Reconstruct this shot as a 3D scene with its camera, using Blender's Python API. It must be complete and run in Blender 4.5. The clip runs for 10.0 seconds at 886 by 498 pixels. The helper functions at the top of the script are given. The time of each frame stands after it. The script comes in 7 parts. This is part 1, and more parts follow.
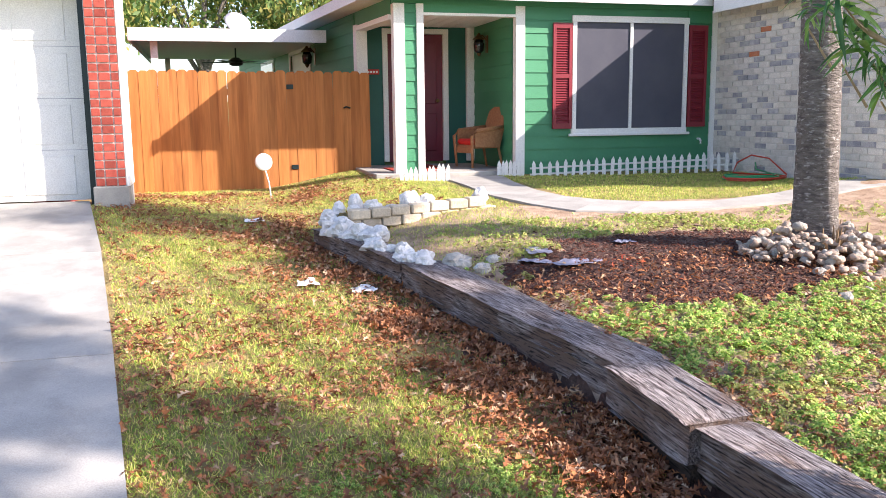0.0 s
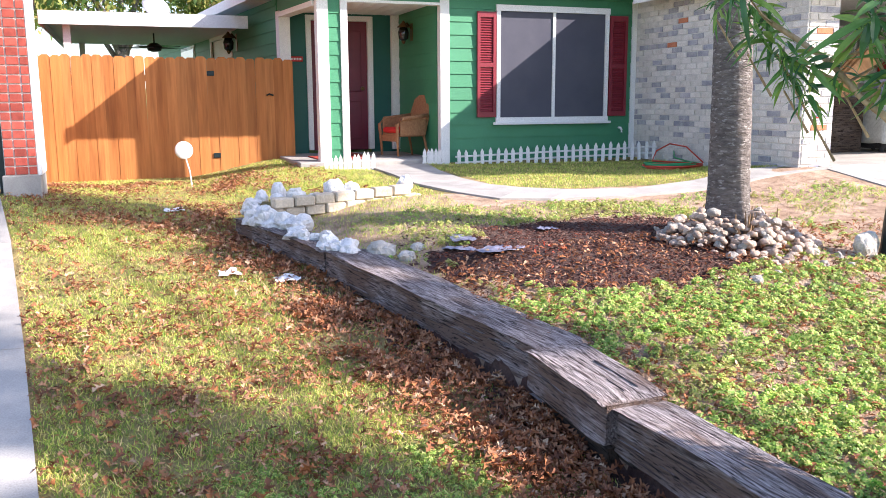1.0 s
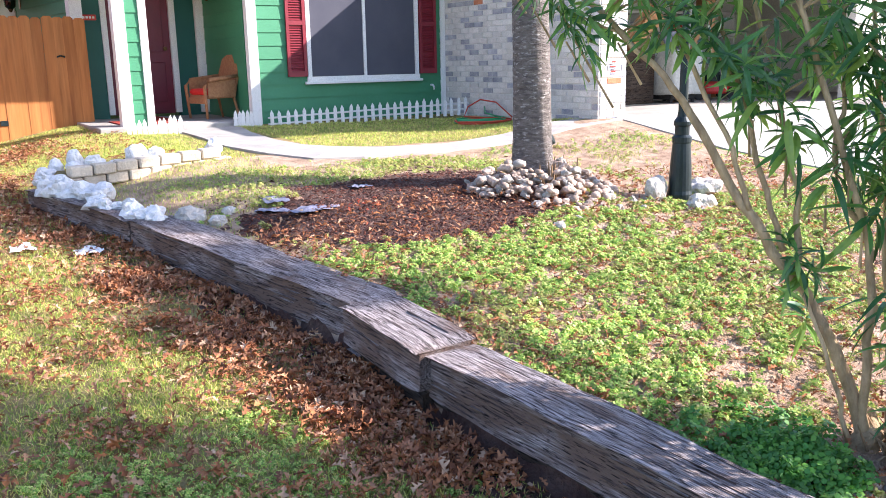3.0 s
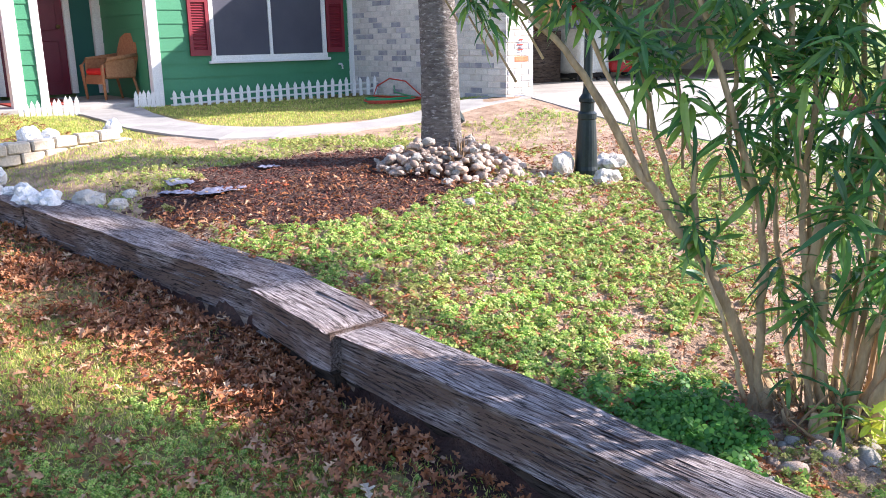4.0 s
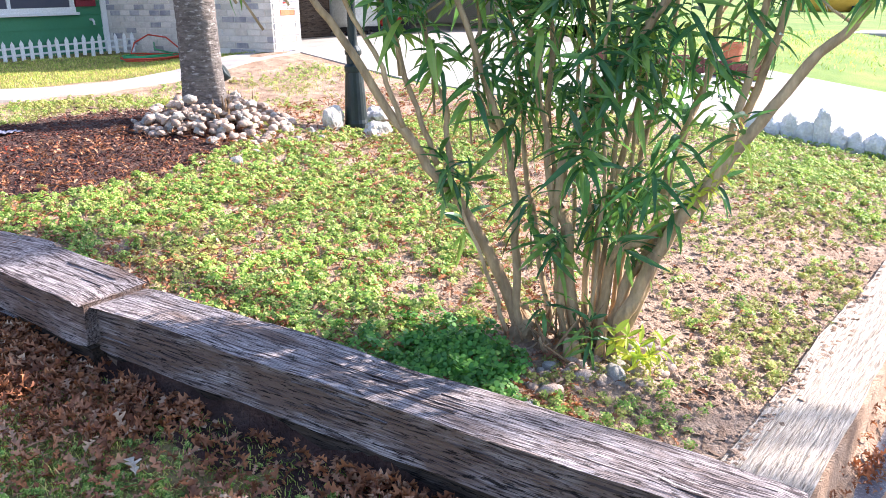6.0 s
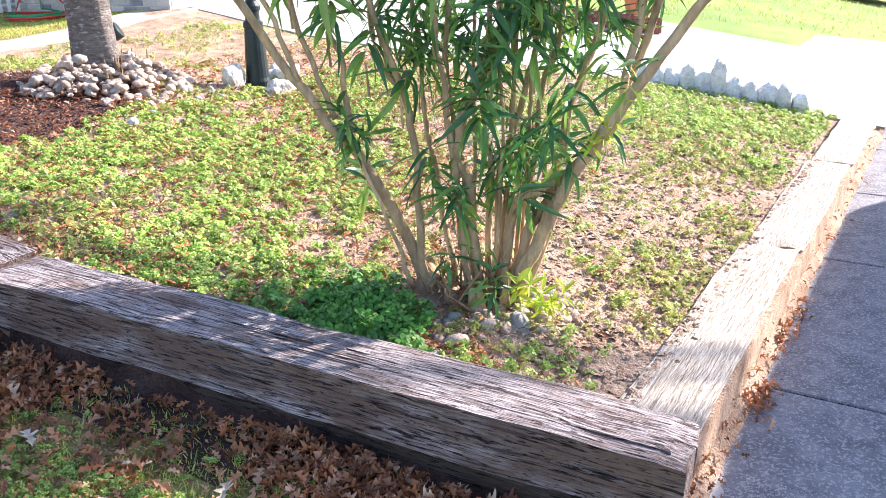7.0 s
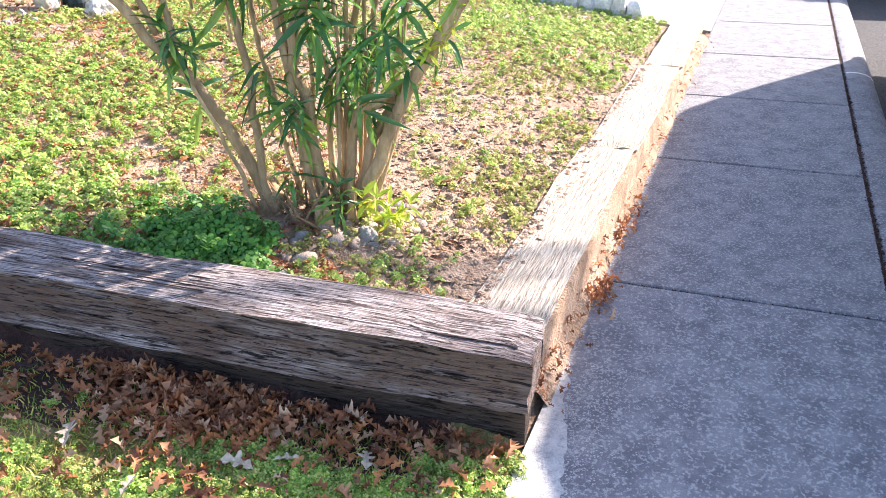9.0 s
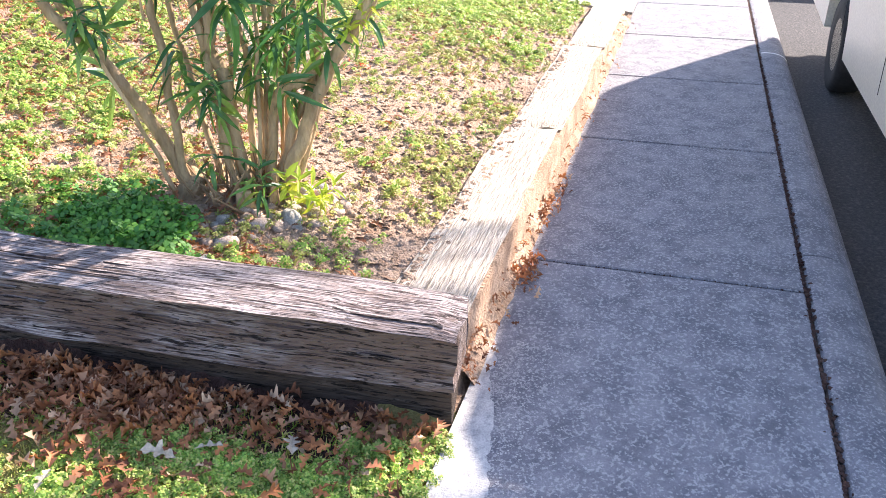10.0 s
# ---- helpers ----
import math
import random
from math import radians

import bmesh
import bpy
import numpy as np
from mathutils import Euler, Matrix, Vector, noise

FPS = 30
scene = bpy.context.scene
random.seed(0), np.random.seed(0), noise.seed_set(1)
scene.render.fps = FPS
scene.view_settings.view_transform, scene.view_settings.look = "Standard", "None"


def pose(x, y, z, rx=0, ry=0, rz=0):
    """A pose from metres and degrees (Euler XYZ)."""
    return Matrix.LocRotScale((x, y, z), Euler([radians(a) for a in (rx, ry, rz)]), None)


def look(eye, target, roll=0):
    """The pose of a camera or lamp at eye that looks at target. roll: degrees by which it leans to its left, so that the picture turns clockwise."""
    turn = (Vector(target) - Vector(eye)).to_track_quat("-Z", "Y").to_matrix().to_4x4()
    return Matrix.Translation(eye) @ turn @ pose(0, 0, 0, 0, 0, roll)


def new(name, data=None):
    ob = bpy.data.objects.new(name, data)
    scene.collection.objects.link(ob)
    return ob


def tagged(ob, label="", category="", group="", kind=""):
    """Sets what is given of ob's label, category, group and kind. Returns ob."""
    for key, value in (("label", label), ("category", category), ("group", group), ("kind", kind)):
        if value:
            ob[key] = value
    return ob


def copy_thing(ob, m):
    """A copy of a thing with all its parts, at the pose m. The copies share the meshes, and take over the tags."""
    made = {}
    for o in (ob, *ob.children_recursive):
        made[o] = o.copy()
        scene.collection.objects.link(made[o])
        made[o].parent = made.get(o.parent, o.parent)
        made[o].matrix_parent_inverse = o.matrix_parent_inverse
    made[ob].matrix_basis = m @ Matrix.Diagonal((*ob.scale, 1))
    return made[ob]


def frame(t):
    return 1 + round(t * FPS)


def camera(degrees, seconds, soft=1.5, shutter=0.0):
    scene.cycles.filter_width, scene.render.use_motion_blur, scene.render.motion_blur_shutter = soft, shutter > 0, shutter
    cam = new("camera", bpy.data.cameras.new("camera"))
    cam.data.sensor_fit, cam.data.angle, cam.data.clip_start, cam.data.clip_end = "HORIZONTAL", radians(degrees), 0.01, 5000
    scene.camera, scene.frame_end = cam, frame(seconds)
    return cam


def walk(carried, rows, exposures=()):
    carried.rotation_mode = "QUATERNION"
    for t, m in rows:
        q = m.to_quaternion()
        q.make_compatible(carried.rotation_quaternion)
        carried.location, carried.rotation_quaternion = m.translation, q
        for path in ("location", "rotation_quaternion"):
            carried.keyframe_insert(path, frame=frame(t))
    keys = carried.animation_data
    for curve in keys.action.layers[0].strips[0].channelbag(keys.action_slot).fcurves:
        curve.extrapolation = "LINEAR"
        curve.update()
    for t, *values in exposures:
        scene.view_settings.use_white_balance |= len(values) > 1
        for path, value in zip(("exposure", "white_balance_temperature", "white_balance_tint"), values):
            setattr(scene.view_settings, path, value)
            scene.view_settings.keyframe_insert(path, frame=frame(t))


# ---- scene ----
cam = camera(55.4, 10.0, soft=0.85)
PATH = [
    (0, (-0.09, -0.328, 1.73), (0.439, 1.575, 1.415), -0.6),
    (0.5, (-0.069, -0.327, 1.723), (0.533, 1.551, 1.393), -0.6),
    (1, (-0.059, -0.346, 1.722), (0.629, 1.501, 1.38), -0.3),
    (1.5, (-0.05, -0.359, 1.722), (0.731, 1.445, 1.357), -0.0),
    (2, (-0.021, -0.369, 1.708), (0.855, 1.385, 1.314), -0.4),
    (2.5, (-0.002, -0.392, 1.701), (0.962, 1.31, 1.283), -0.9),
    (4, (0.038, -0.419, 1.673), (1.238, 1.106, 1.19), -1.1),
    (4.5, (0.057, -0.427, 1.657), (1.34, 1.015, 1.134), -1.2),
    (5, (0.077, -0.44, 1.651), (1.437, 0.918, 1.097), -1.3),
    (5.5, (0.104, -0.459, 1.64), (1.552, 0.799, 1.071), -1.1),
    (6, (0.124, -0.492, 1.634), (1.647, 0.664, 1.048), -1.1),
    (7.5, (0.16, -0.558, 1.594), (1.791, 0.336, 0.859), -1.3),
    (8, (0.168, -0.568, 1.581), (1.822, 0.242, 0.801), -1.3),
    (8.5, (0.174, -0.58, 1.571), (1.845, 0.154, 0.752), -1.4),
    (9, (0.182, -0.587, 1.559), (1.869, 0.067, 0.706), -1.3),
    (9.5, (0.191, -0.595, 1.55), (1.899, -0.023, 0.68), -0.8),
    (10, (0.198, -0.611, 1.545), (1.919, -0.114, 0.654), -0.2),
]
walk(cam, [(t, look(eye, target, roll)) for t, eye, target, roll in PATH], [(0, 1.24, 6600, 20), (1, 1.32, 6350, 21), (2, 1.5, 6150, 21), (2.5, 1.52, 6150, 21), (4, 1.3, 6150, 21), (5, 1.34, 6150, 21), (6, 1.52, 6200, 21), (8.5, 1.64, 6550, 20), (10, 1.74, 6700, 21)])

# ---- world and sun ----
SUN_TO = Vector((math.sin(radians(57)), -math.cos(radians(57)), 0.61)).normalized()
world = bpy.data.worlds.new("sky")
scene.world = world
world.use_nodes = True
_wn = world.node_tree
_sky = _wn.nodes.new("ShaderNodeTexSky")
_sky.sky_type = "NISHITA"
_sky.sun_disc = False
_sky.sun_elevation = math.asin(SUN_TO.z)
_sky.sun_rotation = math.atan2(SUN_TO.x, SUN_TO.y)
_sky.air_density = 1.0
_sky.dust_density = 1.0
_sky.ozone_density = 1.8
_wn.links.new(_sky.outputs[0], _wn.nodes["Background"].inputs[0])
_wn.nodes["Background"].inputs[1].default_value = 0.15
sun = new("sun", bpy.data.lights.new("sun", "SUN"))
sun.data.energy = 5.0
sun.data.angle = radians(0.6)
sun.data.color = (1.0, 0.935, 0.83)
sun.matrix_world = look(SUN_TO * 50, (0, 0, 0))


# ---- materials ----
def surf(name, c1, c2, scale=4.0, rough=0.8, bump=0.3, bscale=60.0, dist=0.01, spread=0.0, island=0.0, metal=0.0,
         stretch=(1, 1, 1), c3=None, c3amt=0.35, c3scale=1.0, trans=0.0, spec=0.4, c3cut=(0.5, 0.68)):
    """Two-scale mottled surface: c1 to c2 by coarse noise, c3 stains by a wider noise, fine grain in the relief."""
    m = bpy.data.materials.new(name)
    m.use_nodes = True
    nt = m.node_tree
    N, L = nt.nodes, nt.links
    b = N["Principled BSDF"]
    tc = N.new("ShaderNodeTexCoord")
    mp = N.new("ShaderNodeMapping")
    mp.inputs["Scale"].default_value = stretch
    L.new(tc.outputs["Object"], mp.inputs["Vector"])
    vec = mp.outputs[0]
    info = N.new("ShaderNodeObjectInfo")
    add = N.new("ShaderNodeVectorMath")
    add.operation = "MULTIPLY_ADD"
    add.inputs[1].default_value = (1, 1, 1)
    comb = N.new("ShaderNodeCombineXYZ")
    mul = N.new("ShaderNodeMath")
    mul.operation = "MULTIPLY"
    mul.inputs[1].default_value = 31.0
    L.new(info.outputs["Random"], mul.inputs[0])
    for k in range(3):
        L.new(mul.outputs[0], comb.inputs[k])
    L.new(vec, add.inputs[0])
    L.new(comb.outputs[0], add.inputs[2])
    vec = add.outputs[0]

    def noise_at(s, detail=4.0):
        n = N.new("ShaderNodeTexNoise")
        n.inputs["Scale"].default_value = s
        n.inputs["Detail"].default_value = detail
        n.inputs["Roughness"].default_value = 0.6
        L.new(vec, n.inputs["Vector"])
        return n.outputs["Fac"]

    def ramp(fac, lo, hi):
        r = N.new("ShaderNodeMapRange")
        r.inputs["From Min"].default_value = lo
        r.inputs["From Max"].default_value = hi
        L.new(fac, r.inputs["Value"])
        return r.outputs[0]

    def mix(fac, a, c):
        x = N.new("ShaderNodeMix")
        x.data_type = "RGBA"
        if isinstance(fac, float):
            x.inputs["Factor"].default_value = fac
        else:
            L.new(fac, x.inputs["Factor"])
        for sock, v in ((x.inputs["A"], a), (x.inputs["B"], c)):
            if isinstance(v, tuple):
                sock.default_value = (*v, 1)
            else:
                L.new(v, sock)
        return x.outputs["Result"]

    col = mix(ramp(noise_at(scale), 0.36, 0.64), c1, c2)
    fine = noise_at(bscale, 3.0)
    if c3:
        w = N.new("ShaderNodeMath")
        w.operation = "MULTIPLY"
        w.inputs[1].default_value = c3amt
        L.new(ramp(noise_at(c3scale, 6.0), *c3cut), w.inputs[0])
        col = mix(w.outputs[0], col, c3)
    hsv = N.new("ShaderNodeHueSaturation")
    L.new(col, hsv.inputs["Color"])
    val = ramp(fine, 0.25, 0.75)
    r2 = N.new("ShaderNodeMapRange")
    r2.inputs["To Min"].default_value = 0.82
    r2.inputs["To Max"].default_value = 1.16
    L.new(val, r2.inputs["Value"])
    v = r2.outputs[0]
    if spread or island:
        src = info.outputs["Random"]
        if island:
            geo = N.new("ShaderNodeNewGeometry")
            src = geo.outputs["Random Per Island"]
        r3 = N.new("ShaderNodeMapRange")
        s = spread or island
        r3.inputs["To Min"].default_value = 1 - s
        r3.inputs["To Max"].default_value = 1 + s
        L.new(src, r3.inputs["Value"])
        mm = N.new("ShaderNodeMath")
        mm.operation = "MULTIPLY"
        L.new(v, mm.inputs[0])
        L.new(r3.outputs[0], mm.inputs[1])
        v = mm.outputs[0]
    L.new(v, hsv.inputs["Value"])
    L.new(hsv.outputs[0], b.inputs["Base Color"])
    b.inputs["Roughness"].default_value = rough
    b.inputs["Metallic"].default_value = metal
    b.inputs["Specular IOR Level"].default_value = spec
    if bump:
        bp = N.new("ShaderNodeBump")
        bp.inputs["Strength"].default_value = bump
        bp.inputs["Distance"].default_value = dist
        L.new(fine, bp.inputs["Height"])
        L.new(bp.outputs[0], b.inputs["Normal"])
    if trans:
        tr = N.new("ShaderNodeBsdfTranslucent")
        L.new(hsv.outputs[0], tr.inputs["Color"])
        ms = N.new("ShaderNodeMixShader")
        ms.inputs[0].default_value = trans
        L.new(b.outputs[0], ms.inputs[1])
        L.new(tr.outputs[0], ms.inputs[2])
        L.new(ms.outputs[0], N["Material Output"].inputs["Surface"])
    return m


def oldwood(name, dark, light, warm, crack=0.9):
    """Weathered timber, grain along the object's x: fine fibres, long checks, blotches of brown and grey."""
    m = bpy.data.materials.new(name)
    m.use_nodes = True
    nt = m.node_tree
    N, L = nt.nodes, nt.links
    b = N["Principled BSDF"]
    tc = N.new("ShaderNodeTexCoord")
    info = N.new("ShaderNodeObjectInfo")
    off = N.new("ShaderNodeVectorMath")
    off.operation = "MULTIPLY_ADD"
    off.inputs[1].default_value = (1, 1, 1)
    sc = N.new("ShaderNodeVectorMath")
    sc.operation = "SCALE"
    sc.inputs[0].default_value = (17, 29, 11)
    L.new(info.outputs["Random"], sc.inputs["Scale"])
    L.new(tc.outputs["Object"], off.inputs[0])
    L.new(sc.outputs[0], off.inputs[2])

    def noise_at(stretch, detail, rough=0.6, warp=0.0):
        mp = N.new("ShaderNodeMapping")
        mp.inputs["Scale"].default_value = stretch
        L.new(off.outputs[0], mp.inputs["Vector"])
        n = N.new("ShaderNodeTexNoise")
        n.inputs["Scale"].default_value = 1.0
        n.inputs["Detail"].default_value = detail
        n.inputs["Roughness"].default_value = rough
        n.inputs["Distortion"].default_value = warp
        L.new(mp.outputs[0], n.inputs["Vector"])
        return n.outputs["Fac"]

    def cut(fac, lo, hi):
        r = N.new("ShaderNodeMapRange")
        r.inputs["From Min"].default_value = lo
        r.inputs["From Max"].default_value = hi
        L.new(fac, r.inputs["Value"])
        return r.outputs[0]

    def mix(fac, a, c):
        x = N.new("ShaderNodeMix")
        x.data_type = "RGBA"
        L.new(fac, x.inputs["Factor"])
        for sock, v in ((x.inputs["A"], a), (x.inputs["B"], c)):
            if isinstance(v, tuple):
                sock.default_value = (*v, 1)
            else:
                L.new(v, sock)
        return x.outputs["Result"]

    fibre = noise_at((7, 210, 210), 3.0, 0.7, 0.15)
    ridge = noise_at((4.5, 95, 95), 3.0, 0.6, 0.25)
    checks = noise_at((11.0, 120, 120), 4.0, 0.6, 0.2)
    blotch = noise_at((2.5, 7, 7), 4.0)
    pits = noise_at((24, 85, 85), 3.0, 0.6)
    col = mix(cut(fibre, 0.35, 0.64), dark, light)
    # normal shifts the blotches: tops painted lighter as if lit, sides browner
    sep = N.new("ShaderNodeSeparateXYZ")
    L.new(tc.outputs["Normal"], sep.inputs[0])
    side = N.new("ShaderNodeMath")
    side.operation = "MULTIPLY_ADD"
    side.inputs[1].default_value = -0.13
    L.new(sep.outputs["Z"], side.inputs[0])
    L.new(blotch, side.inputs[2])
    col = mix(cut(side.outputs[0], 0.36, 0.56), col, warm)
    col2 = mix(cut(ridge, 0.54, 0.62), col, dark)
    k = N.new("ShaderNodeMath")
    k.operation = "MULTIPLY"
    k.inputs[1].default_value = crack
    L.new(cut(checks, 0.575, 0.615), k.inputs[0])
    col3 = mix(k.outputs[0], col2, tuple(c * 0.16 for c in dark))
    p = N.new("ShaderNodeMath")
    p.operation = "MULTIPLY"
    p.inputs[1].default_value = crack * 0.8
    L.new(cut(pits, 0.62, 0.67), p.inputs[0])
    col4 = mix(p.outputs[0], col3, tuple(c * 0.25 for c in dark))
    L.new(col4, b.inputs["Base Color"])
    b.inputs["Roughness"].default_value = 0.9
    b.inputs["Specular IOR Level"].default_value = 0.25
    s1 = N.new("ShaderNodeMath")
    s1.operation = "MULTIPLY_ADD"
    s1.inputs[1].default_value = 0.45
    L.new(fibre, s1.inputs[0])
    L.new(ridge, s1.inputs[2])
    s2 = N.new("ShaderNodeMath")
    s2.operation = "SUBTRACT"
    L.new(s1.outputs[0], s2.inputs[0])
    L.new(k.outputs[0], s2.inputs[1])
    bp = N.new("ShaderNodeBump")
    bp.inputs["Strength"].default_value = 1.0
    bp.inputs["Distance"].default_value = 0.02
    L.new(s2.outputs[0], bp.inputs["Height"])
    L.new(bp.outputs[0], b.inputs["Normal"])
    return m


def leafy(name, stops, rough=0.5, trans=0.3, spec=0.4, patch=0.4):
    """Foliage: one colour for each island out of a ramp, in lighter and darker patches."""
    m = bpy.data.materials.new(name)
    m.use_nodes = True
    nt = m.node_tree
    N, L = nt.nodes, nt.links
    b = N["Principled BSDF"]
    geo = N.new("ShaderNodeNewGeometry")
    rp = N.new("ShaderNodeValToRGB")
    rp.color_ramp.interpolation = "LINEAR"
    for i, c in enumerate(stops):
        p = i / (len(stops) - 1)
        e = rp.color_ramp.elements[i] if i < 2 else rp.color_ramp.elements.new(p)
        e.position, e.color = p, (*c, 1)
    L.new(geo.outputs["Random Per Island"], rp.inputs[0])
    tc = N.new("ShaderNodeTexCoord")
    n = N.new("ShaderNodeTexNoise")
    n.inputs["Scale"].default_value = 7.0
    n.inputs["Detail"].default_value = 3.0
    L.new(tc.outputs["Object"], n.inputs["Vector"])
    mr = N.new("ShaderNodeMapRange")
    mr.inputs["From Min"].default_value = 0.32
    mr.inputs["From Max"].default_value = 0.68
    mr.inputs["To Min"].default_value = 1.35 - patch
    mr.inputs["To Max"].default_value = 1.35 + patch
    L.new(n.outputs["Fac"], mr.inputs["Value"])
    sc = N.new("ShaderNodeHueSaturation")
    L.new(mr.outputs[0], sc.inputs["Value"])
    L.new(rp.outputs[0], sc.inputs["Color"])
    L.new(sc.outputs[0], b.inputs["Base Color"])
    b.inputs["Roughness"].default_value = rough
    b.inputs["Specular IOR Level"].default_value = spec
    tr = N.new("ShaderNodeBsdfTranslucent")
    L.new(sc.outputs[0], tr.inputs["Color"])
    ms = N.new("ShaderNodeMixShader")
    ms.inputs[0].default_value = trans
    L.new(b.outputs[0], ms.inputs[1])
    L.new(tr.outputs[0], ms.inputs[2])
    L.new(ms.outputs[0], N["Material Output"].inputs["Surface"])
    return m


M_SOIL = surf("soil", (0.33, 0.215, 0.14), (0.54, 0.39, 0.28), 5.0, 0.95, 0.9, 75, 0.03, c3=(0.15, 0.09, 0.055), c3scale=14.0, c3amt=0.6)
M_MULCH = surf("mulch_soil", (0.045, 0.021, 0.016), (0.095, 0.045, 0.034), 6.0, 0.95, 0.9, 40, 0.04, c3=(0.17, 0.115, 0.085), c3scale=2.0, c3amt=0.5)
M_THATCH = surf("lawn_soil", (0.20, 0.16, 0.06), (0.36, 0.26, 0.11), 4.0, 0.95, 0.9, 55, 0.03, c3=(0.16, 0.20, 0.045), c3scale=2.0, c3amt=0.7)
M_FARGRASS = surf("far_grass", (0.13, 0.22, 0.04), (0.24, 0.30, 0.06), 0.8, 0.95, 0.6, 30, 0.03, c3=(0.33, 0.26, 0.10), c3scale=0.4)
M_CONC = surf("concrete", (0.32, 0.305, 0.28), (0.42, 0.40, 0.365), 2.0, 0.9, 0.25, 130, 0.004, c3=(0.22, 0.21, 0.195), c3scale=2.6, c3amt=0.45)
M_WALKCONC = surf("walk_concrete", (0.155, 0.155, 0.175), (0.265, 0.26, 0.278), 9.0, 0.88, 0.9, 190, 0.008, spread=0.04, c3=(0.48, 0.47, 0.465), c3scale=75.0, c3amt=0.65, c3cut=(0.52, 0.60))
M_ASPHALT = surf("asphalt", (0.028, 0.028, 0.031), (0.06, 0.059, 0.059), 60.0, 0.92, 0.8, 120, 0.01, c3=(0.18, 0.17, 0.155), c3scale=40.0, c3amt=0.4)
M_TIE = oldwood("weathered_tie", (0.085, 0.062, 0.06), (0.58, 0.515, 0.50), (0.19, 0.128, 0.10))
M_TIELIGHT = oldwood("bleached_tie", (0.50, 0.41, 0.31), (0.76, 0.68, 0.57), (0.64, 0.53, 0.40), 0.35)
M_TIEDARK = oldwood("dark_tie", (0.045, 0.033, 0.026), (0.14, 0.11, 0.09), (0.08, 0.055, 0.04))
M_GREEN = surf("green_paint", (0.042, 0.215, 0.105), (0.05, 0.235, 0.118), 2.0, 0.55, 0.12, 90, 0.003, spread=0.05)
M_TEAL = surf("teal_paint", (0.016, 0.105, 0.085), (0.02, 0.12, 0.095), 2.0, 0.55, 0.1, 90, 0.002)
M_WHITE = surf("white_paint", (0.76, 0.75, 0.72), (0.82, 0.81, 0.78), 3.0, 0.5, 0.12, 80, 0.002, spread=0.03, c3=(0.6, 0.58, 0.54), c3scale=3.0, c3amt=0.3)
M_MAROON = surf("maroon_paint", (0.20, 0.018, 0.030), (0.24, 0.024, 0.036), 3.0, 0.45, 0.1, 80, 0.002, spread=0.05)
M_DOOR = surf("door_paint", (0.13, 0.012, 0.028), (0.16, 0.017, 0.034), 3.0, 0.4, 0.1, 80, 0.002)
M_SCREEN = surf("solar_screen", (0.085, 0.086, 0.108), (0.10, 0.101, 0.123), 2.0, 0.9, 0.3, 400, 0.001, spec=0.05)
M_CEDAR = surf("stained_cedar", (0.40, 0.145, 0.035), (0.52, 0.21, 0.06), 3.0, 0.7, 0.5, 22, 0.006, spread=0.16, stretch=(1, 1, 0.07), c3=(0.26, 0.085, 0.02), c3scale=9.0, c3amt=0.7)
M_RED = surf("red_brick", (0.30, 0.052, 0.036), (0.41, 0.085, 0.058), 14.0, 0.9, 0.6, 90, 0.008, spread=0.3)
M_CREAM = surf("cream_brick", (0.62, 0.58, 0.52), (0.74, 0.70, 0.64), 5.0, 0.9, 0.6, 80, 0.008, spread=0.10)
M_GREYB = surf("grey_brick", (0.30, 0.30, 0.34), (0.50, 0.485, 0.49), 5.0, 0.9, 0.6, 80, 0.008, spread=0.15)
M_ORANGEB = surf("orange_brick", (0.52, 0.17, 0.08), (0.58, 0.22, 0.11), 8.0, 0.9, 0.6, 80, 0.008)
M_MORTAR = surf("mortar", (0.62, 0.59, 0.54), (0.70, 0.67, 0.62), 8.0, 0.95, 0.6, 90, 0.006)
M_BARK = surf("palm_bark", (0.12, 0.10, 0.088), (0.23, 0.20, 0.175), 12.0, 0.95, 1.0, 30, 0.03, stretch=(1, 1, 3.0), c3=(0.46, 0.43, 0.39), c3scale=16.0, c3amt=0.8, c3cut=(0.56, 0.64))
M_STEM = surf("oleander_bark", (0.36, 0.245, 0.13), (0.56, 0.40, 0.23), 14.0, 0.85, 1.0, 45, 0.012, spread=0.14, stretch=(1, 1, 0.4), c3=(0.22, 0.15, 0.09), c3scale=12.0, c3amt=0.6)
M_ROCKW = surf("white_rock", (0.44, 0.41, 0.36), (0.64, 0.61, 0.56), 9.0, 0.9, 0.8, 40, 0.02, spread=0.08, c3=(0.42, 0.36, 0.29), c3scale=5.0, c3amt=0.5)
M_WASHED = surf("whitewashed_rock", (0.66, 0.65, 0.63), (0.80, 0.79, 0.77), 9.0, 0.9, 0.8, 40, 0.02, spread=0.05, c3=(0.50, 0.47, 0.42), c3scale=5.0, c3amt=0.5)
M_ROCKT = surf("river_stone", (0.32, 0.225, 0.165), (0.58, 0.46, 0.37), 7.0, 0.8, 0.4, 50, 0.008, spread=0.32, c3=(0.30, 0.18, 0.12), c3scale=6.0, c3amt=0.4)
M_BLOCK = surf("tan_block", (0.50, 0.42, 0.31), (0.60, 0.52, 0.40), 7.0, 0.92, 0.8, 50, 0.012, spread=0.14)
M_BLACKMETAL = surf("black_iron", (0.012, 0.022, 0.024), (0.02, 0.032, 0.034), 5.0, 0.4, 0.2, 60, 0.003, metal=0.3)
M_BRASS = surf("aged_bronze", (0.10, 0.055, 0.02), (0.16, 0.09, 0.035), 12.0, 0.4, 0.2, 60, 0.002, metal=0.8)
M_WICKER = surf("brown_wicker", (0.30, 0.13, 0.055), (0.40, 0.19, 0.085), 25.0, 0.7, 0.9, 120, 0.01)
